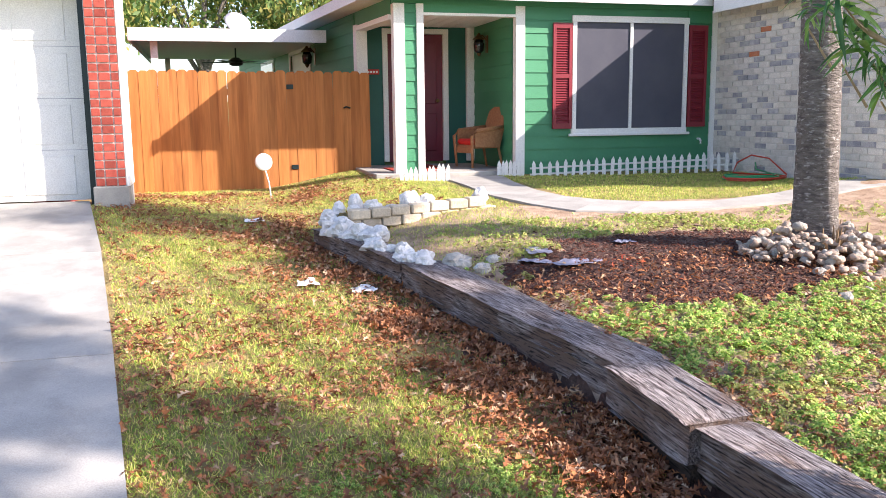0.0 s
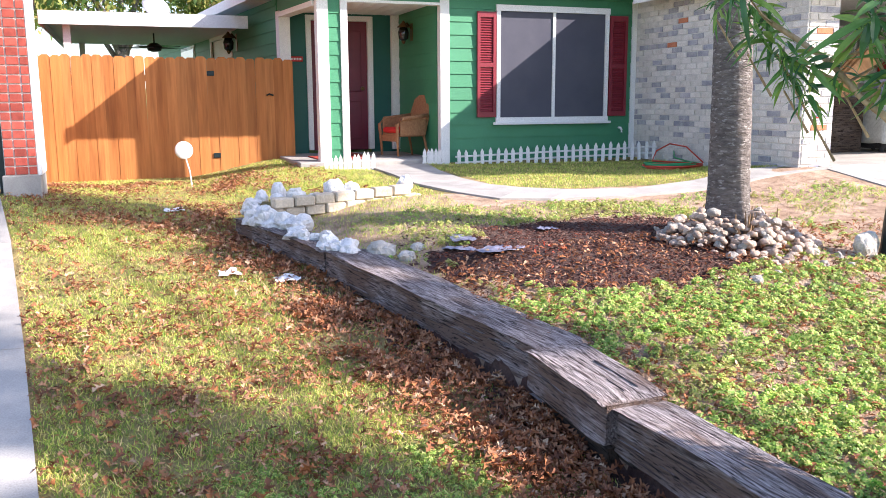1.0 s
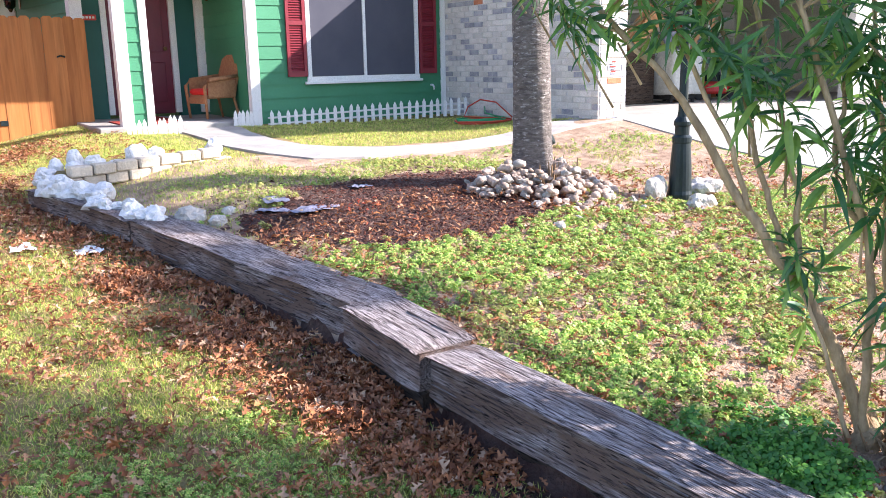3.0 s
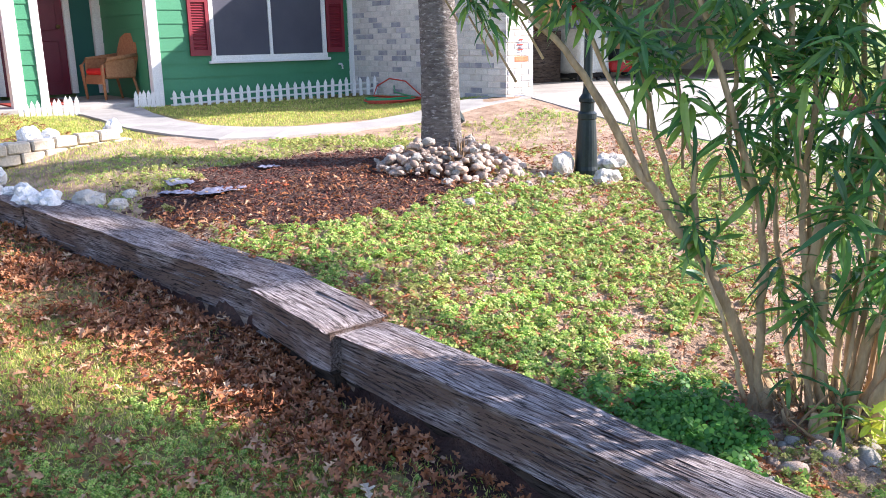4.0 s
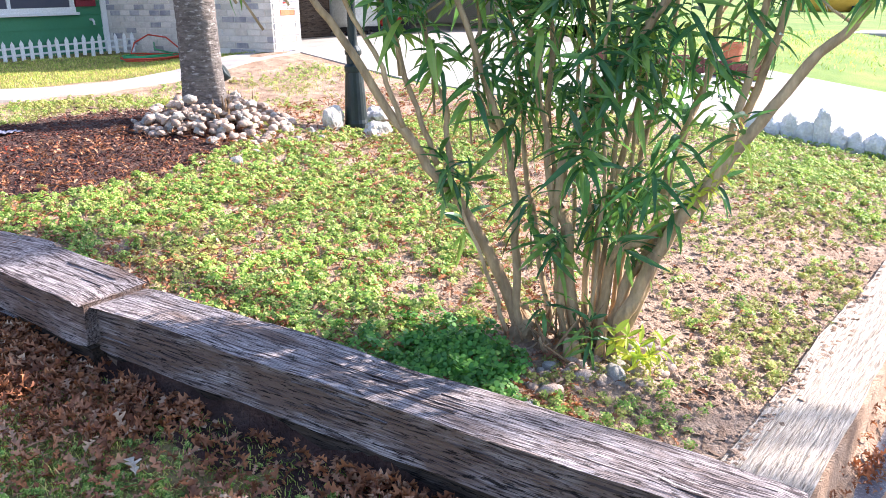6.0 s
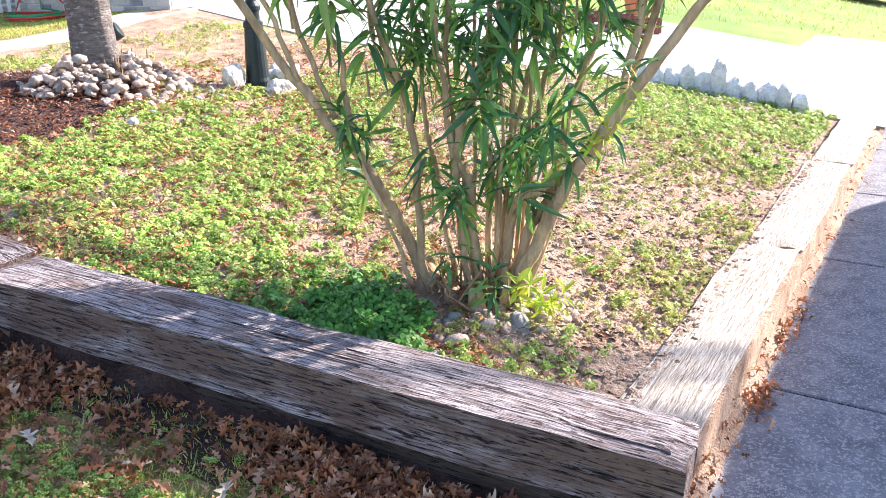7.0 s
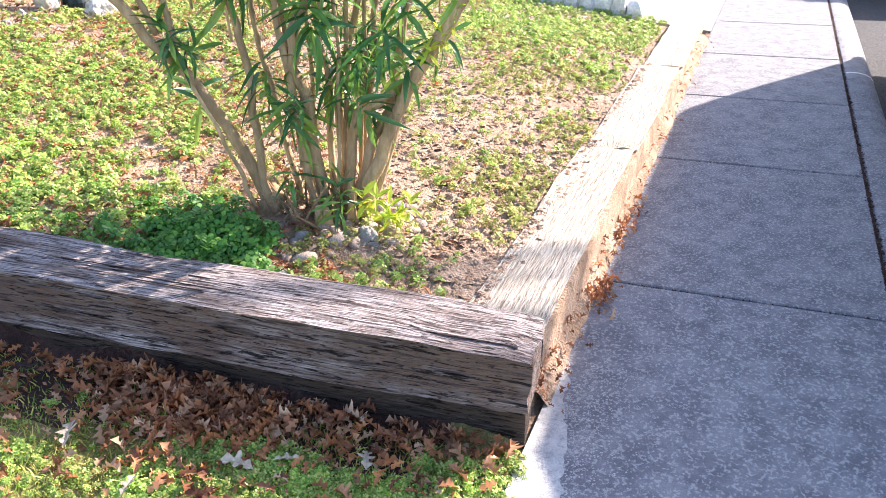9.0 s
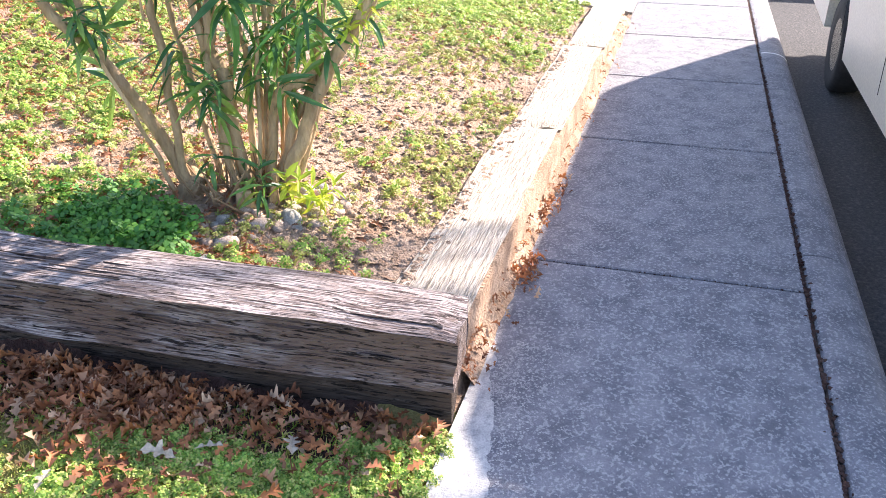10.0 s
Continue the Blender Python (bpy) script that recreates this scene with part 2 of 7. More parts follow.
M_CUSHION = surf("red_cushion", (0.55, 0.02, 0.015), (0.62, 0.03, 0.02), 9.0, 0.85, 0.4, 120, 0.003)
M_MAT = surf("red_rug", (0.28, 0.03, 0.02), (0.36, 0.05, 0.03), 20.0, 0.95, 0.5, 160, 0.003)
M_VAN = surf("cream_car_paint", (0.66, 0.62, 0.52), (0.70, 0.66, 0.56), 2.0, 0.28, 0.0, 60, spec=0.6, c3=(0.55, 0.50, 0.41), c3scale=1.0, c3amt=0.2)
M_RUBBER = surf("tyre_rubber", (0.022, 0.022, 0.023), (0.035, 0.034, 0.034), 20.0, 0.85, 0.3, 90, 0.004)
M_STEEL = surf("wheel_steel", (0.42, 0.36, 0.27), (0.52, 0.46, 0.36), 9.0, 0.45, 0.2, 60, 0.003, metal=0.5)
M_DARKGLASS = surf("dark_glass", (0.01, 0.012, 0.015), (0.014, 0.016, 0.02), 2.0, 0.06, 0.0, 60, spec=0.8)
M_GARAGEDARK = surf("garage_interior", (0.62, 0.59, 0.54), (0.70, 0.67, 0.61), 2.0, 0.9, 0.2, 40, 0.004)
M_HOSEG = surf("green_hose", (0.02, 0.30, 0.11), (0.03, 0.36, 0.14), 9.0, 0.4, 0.1, 60)
M_HOSER = surf("red_hose", (0.55, 0.06, 0.03), (0.62, 0.09, 0.05), 9.0, 0.4, 0.1, 60)
M_PLASTIC = surf("grey_plastic_sheet", (0.17, 0.17, 0.24), (0.26, 0.26, 0.34), 9.0, 0.35, 0.5, 30, 0.02)
M_CLOTH = surf("grey_cover", (0.44, 0.46, 0.44), (0.52, 0.54, 0.52), 4.0, 0.8, 0.5, 30, 0.02)
M_SHINGLE = surf("roof_shingle", (0.13, 0.12, 0.115), (0.20, 0.185, 0.175), 3.0, 0.95, 0.7, 40, 0.01, stretch=(1, 1, 4))
M_REDPLASTIC = surf("red_plastic", (0.55, 0.03, 0.025), (0.60, 0.045, 0.03), 5.0, 0.4, 0.1, 40)
M_WOOD = surf("raw_wood", (0.42, 0.22, 0.10), (0.52, 0.30, 0.15), 5.0, 0.75, 0.4, 30, 0.004, stretch=(1, 1, 0.15))
M_YELLOW = surf("yellow_paint", (0.66, 0.36, 0.06), (0.72, 0.42, 0.08), 3.0, 0.6, 0.2, 60, 0.004)
M_LAWN = leafy("grass_blade", ((0.12, 0.24, 0.035), (0.23, 0.34, 0.055), (0.38, 0.43, 0.08), (0.54, 0.49, 0.14), (0.64, 0.50, 0.24)), 0.6, 0.35)
M_CLOVER = leafy("clover_leaf", ((0.09, 0.19, 0.035), (0.17, 0.30, 0.055), (0.28, 0.41, 0.08), (0.41, 0.48, 0.12), (0.48, 0.42, 0.17)), 0.55, 0.35)
# darker clover green, with the shade under the oleander put into the colour
M_SHADECLOVER = leafy("shade_toned_clover", ((0.045, 0.15, 0.03), (0.08, 0.22, 0.035), (0.14, 0.30, 0.045)), 0.5, 0.35)
M_YCLOVER = leafy("yellowing_weed", ((0.24, 0.30, 0.06), (0.32, 0.34, 0.09), (0.36, 0.30, 0.12), (0.18, 0.26, 0.05)), 0.7, 0.3)
M_LITTER = leafy("oak_litter", ((0.12, 0.048, 0.027), (0.22, 0.085, 0.038), (0.36, 0.14, 0.052), (0.16, 0.065, 0.035), (0.40, 0.21, 0.11), (0.26, 0.095, 0.042), (0.48, 0.33, 0.21)), 0.75, 0.15, 0.3)
M_PALELEAF = leafy("pale_dry_leaf", ((0.36, 0.29, 0.21), (0.48, 0.42, 0.33)), 0.75, 0.15, 0.3)
M_OLEAF = leafy("oleander_leaf", ((0.03, 0.095, 0.035), (0.05, 0.15, 0.04), (0.11, 0.24, 0.05), (0.27, 0.37, 0.07), (0.06, 0.17, 0.04)), 0.3, 0.42, 0.55)
M_NEWLEAF = leafy("young_leaf", ((0.30, 0.42, 0.04), (0.40, 0.46, 0.05), (0.46, 0.40, 0.05)), 0.5, 0.45, 0.4)
M_CHIP = leafy("bark_chip", ((0.042, 0.018, 0.014), (0.075, 0.030, 0.022), (0.10, 0.042, 0.028), (0.17, 0.11, 0.085), (0.04, 0.018, 0.014), (0.06, 0.026, 0.019), (0.16, 0.042, 0.022)), 0.9, 0.0, 0.2)
M_TREELEAF = leafy("tree_leaf", ((0.05, 0.10, 0.025), (0.09, 0.15, 0.03), (0.18, 0.20, 0.05), (0.26, 0.22, 0.06)), 0.6, 0.35)
M_PETAL = leafy("red_leaf_bits", ((0.50, 0.06, 0.03), (0.60, 0.14, 0.06)), 0.7, 0.1)


# ---- building helpers ----
def thing(name, loc=(0, 0, 0), rz=0.0, label="", category="", group="", kind=""):
    ob = new(name)
    ob.matrix_world = pose(*loc, 0, 0, rz)
    return tagged(ob, label, category, group, kind)


def mesh_of(name, bm, material, smooth=False):
    me = bpy.data.meshes.new(name)
    bm.to_mesh(me)
    bm.free()
    me.materials.append(material)
    if smooth:
        me.polygons.foreach_set("use_smooth", [True] * len(me.polygons))
    return me


def part(name, bm, material, parent, label="", smooth=False, at=None):
    ob = new(name, mesh_of(name, bm, material, smooth) if isinstance(bm, bmesh.types.BMesh) else bm)
    ob.parent = parent
    if at is not None:
        ob.matrix_basis = at
    return tagged(ob, label)


def solo(name, bm, material, label="", category="", group="", kind="", smooth=False, at=None):
    ob = new(name, mesh_of(name, bm, material, smooth) if isinstance(bm, bmesh.types.BMesh) else bm)
    if at is not None:
        ob.matrix_basis = at
    return tagged(ob, label, category, group, kind)


def box(lo, hi, bevel=0.0, bm=None):
    bm = bm or bmesh.new()
    c = [(a + b) / 2 for a, b in zip(lo, hi)]
    s = [abs(b - a) for a, b in zip(lo, hi)]
    r = bmesh.ops.create_cube(bm, size=1, matrix=Matrix.LocRotScale(c, None, s))
    if bevel:
        es = {e for v in r["verts"] for e in v.link_edges}
        bmesh.ops.bevel(bm, geom=list(es), offset=bevel, segments=1, affect="EDGES")
    return bm


def lathe(profile, seg=20, bm=None, m=None):
    """A turned body from (radius, height) pairs."""
    bm = bm or bmesh.new()
    rings = []
    for r, z in profile:
        ring = []
        for k in range(seg):
            a = 2 * math.pi * k / seg
            p = Vector((r * math.cos(a), r * math.sin(a), z))
            ring.append(bm.verts.new(m @ p if m else p))
        rings.append(ring)
    for a, b in zip(rings, rings[1:]):
        for k in range(seg):
            bm.faces.new((a[k], a[(k + 1) % seg], b[(k + 1) % seg], b[k]))
    bm.faces.new(rings[0][::-1])
    bm.faces.new(rings[-1])
    return bm


def tube(points, radii, seg=8, bm=None):
    """A tapered tube along points."""
    bm = bm or bmesh.new()
    pts = [Vector(p) for p in points]
    rings = []
    up = Vector((0.13, 0.31, 0.94)).normalized()
    for i, p in enumerate(pts):
        d = (pts[min(i + 1, len(pts) - 1)] - pts[max(i - 1, 0)]).normalized()
        u = d.cross(up)
        if u.length < 0.05:
            u = d.cross(Vector((1, 0, 0)))
        u.normalize()
        v = d.cross(u)
        r = radii[i] if isinstance(radii, (list, tuple)) else radii
        rings.append([bm.verts.new(p + r * (math.cos(2 * math.pi * k / seg) * u + math.sin(2 * math.pi * k / seg) * v)) for k in range(seg)])
    for a, b in zip(rings, rings[1:]):
        for k in range(seg):
            bm.faces.new((a[k], a[(k + 1) % seg], b[(k + 1) % seg], b[k]))
    bm.faces.new(rings[0][::-1])
    bm.faces.new(rings[-1])
    bmesh.ops.recalc_face_normals(bm, faces=bm.faces)
    return bm


def poly_extrude(pts, axis, a, b, bm=None):
    """A polygon in the plane across axis (0 x, 1 y, 2 z) drawn out from a to b."""
    bm = bm or bmesh.new()

    def place(p, d):
        q = list(p)
        q.insert(axis, d)
        return bm.verts.new(q)

    lo = [place(p, a) for p in pts]
    hi = [place(p, b) for p in pts]
    bm.faces.new(lo)
    bm.faces.new(hi[::-1])
    for i in range(len(pts)):
        j = (i + 1) % len(pts)
        bm.faces.new((lo[j], lo[i], hi[i], hi[j]))
    bmesh.ops.recalc_face_normals(bm, faces=bm.faces)
    return bm


def rock(seed, size, sub=2, rough=0.35, flat=0.0):
    """A lumpy, faceted stone resting on z = 0."""
    bm = bmesh.new()
    bmesh.ops.create_icosphere(bm, subdivisions=sub, radius=1)
    o = Vector((seed * 7.3, seed * 3.1, seed * 1.7))
    for v in bm.verts:
        n = v.co.normalized()
        k = 1 + rough * noise.noise(n * 1.1 + o) + rough * 0.6 * noise.noise(n * 2.7 + o)
        v.co = Vector((n.x * k * size[0], n.y * k * size[1], n.z * k * size[2]))
        if v.co.z < -size[2] * 0.55:
            v.co.z = -size[2] * 0.55
    for v in bm.verts:
        v.co.z += size[2] * 0.5
    return bm


def joined(name, verts, faces, material, label="", category="", kind="stuff", smooth=False):
    me = bpy.data.meshes.new(name)
    me.from_pydata(verts, [], faces)
    me.materials.append(material)
    if smooth:
        me.polygons.foreach_set("use_smooth", [True] * len(me.polygons))
    ob = new(name, me)
    return tagged(ob, label, category, "", kind)


def scatter(name, base, faces, mats4, material, label="", category="", kind="stuff"):
    """One mesh of many placed copies of a small shape."""
    base = np.asarray(base, float)
    n = len(mats4)
    A = np.asarray(mats4)
    pts = np.einsum("nij,kj->nki", A[:, :3, :3], base) + A[:, None, :3, 3]
    k = len(base)
    me = bpy.data.meshes.new(name)
    me.vertices.add(n * k)
    me.vertices.foreach_set("co", pts.reshape(-1))
    loops = np.concatenate([np.array(f) for f in faces])
    counts = np.array([len(f) for f in faces])
    all_loops = (loops[None, :] + (np.arange(n) * k)[:, None]).reshape(-1)
    all_counts = np.tile(counts, n)
    me.loops.add(len(all_loops))
    me.loops.foreach_set("vertex_index", all_loops.astype(np.int32))
    me.polygons.add(len(all_counts))
    starts = np.concatenate([[0], np.cumsum(all_counts)[:-1]])
    me.polygons.foreach_set("loop_start", starts.astype(np.int32))
    me.update(calc_edges=True)
    me.validate()
    me.materials.append(material)
    ob = new(name, me)
    return tagged(ob, label, category, "", kind)


def spots(rng, n, x0, x1, y0, y1, keep):
    """n random places in a rectangle for which keep(x, y) says yes with that chance."""
    out = []
    while len(out) < n:
        x, y = rng.uniform(x0, x1), rng.uniform(y0, y1)
        if rng.random() < keep(x, y):
            out.append((x, y))
    return out


def placed(rng, pts, smin, smax, tilt, lift=0.0, height=None):
    """Poses for scattered pieces."""
    out = np.zeros((len(pts), 4, 4))
    for i, (x, y) in enumerate(pts):
        s = rng.uniform(smin, smax)
        m = Matrix.LocRotScale((x, y, height(x, y) + lift * rng.random()), Euler((rng.gauss(0, tilt), rng.gauss(0, tilt), rng.uniform(0, 6.283))), (s, s, s))
        out[i] = np.array(m)
    return out


def lerp_pts(pts, y):
    """Piecewise line through (y, value) pairs."""
    if y <= pts[0][0]:
        return pts[0][1]
    for (a, u), (b, v) in zip(pts, pts[1:]):
        if y <= b:
            return u + (v - u) * (y - a) / (b - a)
    return pts[-1][1]


def smooth01(t):
    t = min(1.0, max(0.0, t))
    return t * t * (3 - 2 * t)


# ---- lie of the land ----
TIE_LINE = [(-0.05, 2.27), (2.78, 1.90), (3.5, 1.88), (6.12, 1.36), (7.66, 0.87)]
DRIVE_EDGE = [(-0.1, -0.05), (3.2, -0.49), (6.4, -0.856), (9.0, -1.29)]


def tie_x(y):
    return lerp_pts(TIE_LINE, y)


def tie_top(y):
    return 0.18 + 0.064 * y


def bed_z(y):
    return 0.03 + 0.103 * y if y < 7.5 else 0.8025 + 0.02 * (y - 7.5)


def drive_l_z(y):
    return -0.17 + 0.116 * min(y, 9.0)


RIGHT_EDGE = [(-0.1, 9.35), (0.5, 9.3), (2.3, 8.95), (4.0, 8.15), (5.4, 7.6), (7.5, 7.62)]


def drive_r_z(y):
    return -0.165 + 0.15 * min(max(y, 0.0), 7.5)


def drive_rise(x, y):
    """How far the yard is lifted to lie flush with the driveway's upper end."""
    k = smooth01((x - lerp_pts(RIGHT_EDGE, y) + 2.2) / 2.1) * smooth01((y - 3.0) / 2.0) * (1 - smooth01((y - 7.7) / 1.6))
    return k * (drive_r_z(y) - 0.012 - bed_z(y))


def lawn_z(x, y):
    lo = -0.17 + 0.085 * y if y < 9 else 0.595 + 0.02 * (y - 9)
    hi = -0.20 + 0.116 * y if y < 9 else 0.844 - 0.055 * (y - 9)
    tx, dx = tie_x(y), lerp_pts(DRIVE_EDGE, y)
    u = min(1.0, max(0.0, (tx - x) / (tx - dx)))
    return lo + (hi - lo) * u


def land(x, y):
    """Height of the ground sheet."""
    if y < 0.0:
        return -0.19 if (y > -0.06 and x < 12) else -0.5
    edge = lerp_pts(RIGHT_EDGE, y)
    if x > edge + 0.13:
        if x > 12.4:
            far = -0.16 + 0.15 * min(max(y, 0.0), 4.0) + 0.03 * min(max(y - 4, 0), 20)
            return far + (0.01 if x > 14.3 - 0.2 * y else -0.1)
        return drive_r_z(y) - 0.12
    if x < lerp_pts(DRIVE_EDGE, y) - 0.09 and y < 9.1:
        return drive_l_z(y) - 0.1
    if y <= 7.66:
        tx = tie_x(y)
        near = min(bed_z(y), tie_top(y) - 0.035)
        far = bed_z(y)
        bed = near + (far - near) * smooth01((x - tx - 0.25) / 1.2)
        k = smooth01((x - 6.0) / 2.6) * (1 - smooth01((y - 3.0) / 2.0))
        bed = bed * (1 - k) + k * min(bed, drive_r_z(y) + 0.03) + drive_rise(x, y)
        if y < 0.3:
            bed = min(bed, 0.035 - 0.012 * (x - 2.5))
        elif y < 0.9:
            k = (0.9 - y) / 0.6
            bed = bed * (1 - k) + k * min(bed, 0.035 - 0.012 * (x - 2.5))
        t = smooth01((x - tx - 0.05) / 0.08)
        z = lawn_z(x, y) * (1 - t) + bed * t
    else:
        t = smooth01((x - 0.6) / 1.6)
        k = smooth01((y - 7.66) / 0.5)
        tx = 0.87
        s = smooth01((x - tx - 0.05) / 0.08)
        z = lawn_z(x, y) * (1 - (s * (1 - k) + t * k)) + (bed_z(y) + drive_rise(x, y)) * (s * (1 - k) + t * k)
    if x > edge:
        z = min(z, drive_r_z(y) - 0.012)
    return z


def ground_z(x, y):
    z = land(x, y)
    if -0.06 < y < 13 and -2.0 < x < lerp_pts(RIGHT_EDGE, y):
        z += 0.012 * noise.noise((x * 2.3, y * 2.3, 0)) + 0.006 * noise.noise((x * 9, y * 9, 3))
        # turned clods near the street corner, mulch mound round the palm
        if x > tie_x(y) + 0.3 and y < 2.5:
            z += 0.012 * max(0.0, noise.noise((x * 16, y * 16, 7)))
        d = ((x - 4.35) ** 2 + (y - 5.2) ** 2) ** 0.5
        z += 0.07 * smooth01(1 - d / 1.6)
    return z


def in_mulch(x, y):
    d = ((x - 3.55) / 1.55) ** 2 + ((y - 5.35) / 0.95) ** 2
    return d + 0.6 * noise.noise((x * 1.6, y * 1.6, 5)) + 0.45 * noise.noise((x * 6, y * 6, 15)) + 0.3 * noise.noise((x * 15, y * 15, 25)) < 0.95


_xs = sorted(set([-400, -150, -60, -25, -12, -6, -4] + [round(-3 + 0.07 * i, 3) for i in range(172)] + [9.5, 10, 12.2, 12.4, 14, 18, 25, 40, 80, 200, 400]))
_ys = sorted(set([-400, -150, -60, -25, -12, -6, -3, -1.5, -0.8, -0.07, -0.05, -0.001, 0.001] + [round(0.07 * i, 3) for i in range(1, 182)] + [13.2, 14, 16, 19, 24, 32, 50, 90, 200, 400]))
_v = [(x, y, ground_z(x, y)) for y in _ys for x in _xs]
_nx = len(_xs)
_f, _mi = [], []
for j in range(len(_ys) - 1):
    for i in range(_nx - 1):
        x, y = (_xs[i] + _xs[i + 1]) / 2, (_ys[j] + _ys[j + 1]) / 2
        _f.append((j * _nx + i, j * _nx + i + 1, (j + 1) * _nx + i + 1, (j + 1) * _nx + i))
        if x > lerp_pts(RIGHT_EDGE, y) or y > 13 or x < -2.9 or y < -0.1:
            _mi.append(3)
        elif 0.2 < y < 6.3 and tie_x(y) - (0.32 if y < 1.6 else 0.22) + 0.2 * noise.noise((x * 3, y * 3, 19)) < x <= tie_x(y) + 0.1:
            _mi.append(1)
        elif y <= 7.66 and x > tie_x(y) + 0.1:
            _mi.append(1 if in_mulch(x, y) else 0)
        else:
            _mi.append(2)
ground = joined("ground", _v, _f, M_SOIL, "sloping front yard of bare soil, mulch and patchy lawn", "ground", "structure", True)
for mm in (M_MULCH, M_THATCH, M_FARGRASS):
    ground.data.materials.append(mm)
ground.data.polygons.foreach_set("material_index", _mi)

# ---- street, kerb, sidewalk, driveways ----
solo("road", box((-120, -7.3, -0.42), (150, -1.44, -0.33)), M_ASPHALT, "dark asphalt street along the kerb", "road", kind="structure")
kerb = thing("kerb", (0, 0, 0), label="rounded concrete kerb along the street", category="kerb", kind="structure")
_prof = [(-1.222, -0.45), (-1.222, -0.19), (-1.232, -0.178), (-1.26, -0.172), (-1.33, -0.174), (-1.38, -0.184), (-1.42, -0.203), (-1.447, -0.232), (-1.462, -0.27), (-1.475, -0.45)]
for i in range(-5, 12):
    x0 = 3.9 + 3.3 * (i - 1)
    part("kerb_section", poly_extrude(_prof, 0, x0 + 0.004, x0 + 3.296), M_WALKCONC, kerb)
# a dribble of white paint across the kerb
for _a, _b in zip(_prof[2:8], _prof[3:9]):
    part("paint_line", poly_extrude([(_a[0], _a[1] - 0.003), (_b[0], _b[1] - 0.003), (_b[0], _b[1] + 0.0025), (_a[0], _a[1] + 0.0025)], 0, 7.86, 7.885), M_WHITE, kerb, "thin white paint line")
walkway = thing("sidewalk", (0, 0, 0), label="grey weathered concrete sidewalk slabs beside the kerb", category="sidewalk", kind="structure")
_j = [-16, -14.3, -12.6, -10.9, -9.2, -7.5, -5.8, -4.1, -2.4, -0.75, 0.3, 1.92, 3.54, 5.27, 6.82, 8.35, 10.0, 11.6, 13.2, 14.8, 16.4, 18.0, 20.0, 22, 24, 26, 28, 30]
for a, b in zip(_j, _j[1:]):
    part("slab", box((a + 0.008, -1.206, -0.34), (b - 0.008, -0.03, -0.175), 0.007), M_WALKCONC, walkway)
# thin pale skin of cement along the sidewalk's inner edge
M_PALECONC = surf("pale_cement", (0.40, 0.395, 0.39), (0.52, 0.51, 0.49), 12.0, 0.9, 0.6, 150, 0.006, c3=(0.27, 0.27, 0.28), c3scale=40.0, c3amt=0.8)
_wp = []
for i in range(70):
    x = 0.32 + 1.58 * i / 69
    _wp.append((x, -0.16 - 0.05 * smooth01((1.2 - x) / 0.6) + 0.05 * noise.noise((x * 3, 0, 2)) + 0.03 * noise.noise((x * 17, 0, 4))))
_wb = poly_extrude([(1.9, -0.032), (0.32, -0.032)] + _wp, 2, -0.176, -0.1735)
solo("worn_patch", _wb, M_PALECONC, "thin pale cement skin along the sidewalk edge", "concrete", kind="structure")
_wp = [(1.935 + 0.9 * i / 40, -0.20 + 0.15 * (i / 40) ** 1.5 + 0.04 * noise.noise((i * 0.09, 0, 7)) + 0.02 * noise.noise((i * 0.6, 0, 4))) for i in range(41)]
solo("worn_patch", poly_extrude([(2.835, -0.032), (1.935, -0.032)] + _wp, 2, -0.176, -0.1735), M_PALECONC, "thin pale cement skin along the sidewalk edge", "concrete", kind="structure")
_fr = random.Random(12)
_fl = []
for i in range(5000):
    x = 0.35 + 2.5 * _fr.random()
    _fl.append((x, -0.10 - 0.04 * smooth01((1.6 - x) / 0.8) - abs(_fr.gauss(0, 0.12)) - 0.05 * noise.noise((x * 3, 0, 2))))
scatter("cement_flecks", [(0.5, 0, 0), (0.15, 0.42, 0), (-0.38, 0.3, 0), (-0.45, -0.2, 0), (0.1, -0.45, 0)], [(0, 1, 2, 3, 4)], placed(_fr, [p for p in _fl if -1.1 < p[1] < -0.05], 0.002, 0.009, 0.01, 0.001, lambda x, y: -0.1745), M_PALECONC, "pale flecks of cement on the sidewalk", "concrete")
# dark earth in the joint between slabs and kerb
solo("joint_soil", box((-16, -1.221, -0.4), (30, -1.207, -0.19)), M_TIEDARK, "dirt-filled joint between sidewalk and kerb", "soil", kind="structure")


def slope_slab(name, corners, zf, thick, material, label, parent=None):
    """A slab over a plan polygon, top following zf."""
    bm = bmesh.new()
    top = [bm.verts.new((x, y, zf(x, y))) for x, y in corners]
    bot = [bm.verts.new((x, y, zf(x, y) - thick)) for x, y in corners]
    bm.faces.new(top)
    bm.faces.new(bot[::-1])
    for i in range(len(top)):
        k = (i + 1) % len(top)
        bm.faces.new((top[k], top[i], bot[i], bot[k]))
    bmesh.ops.recalc_face_normals(bm, faces=bm.faces)
    if parent:
        return part(name, bm, material, parent)
    return solo(name, bm, material, label, "driveway", kind="structure")


drive_left = thing("driveway_left", label="pale concrete driveway of the neighbouring garage", category="driveway", kind="structure")
_cuts = [0.0, 2.4, 4.75, 7.05, 9.16]
for a, b in zip(_cuts, _cuts[1:]):
    e0, e1 = lerp_pts(DRIVE_EDGE, a), lerp_pts(DRIVE_EDGE, b)
    m0, m1 = e0 - 2.6, e1 - 2.55
    for l0, r0, l1, r1 in ((m0, e0, m1, e1), (e0 - 5.2, m0 - 0.01, e1 - 5.1, m1 - 0.01)):
        slope_slab("slab", [(l0, a + 0.005), (r0, a + 0.005), (r1, b - 0.005), (l1, b - 0.005)], lambda x, y: drive_l_z(y), 0.14, M_CONC, "", drive_left)
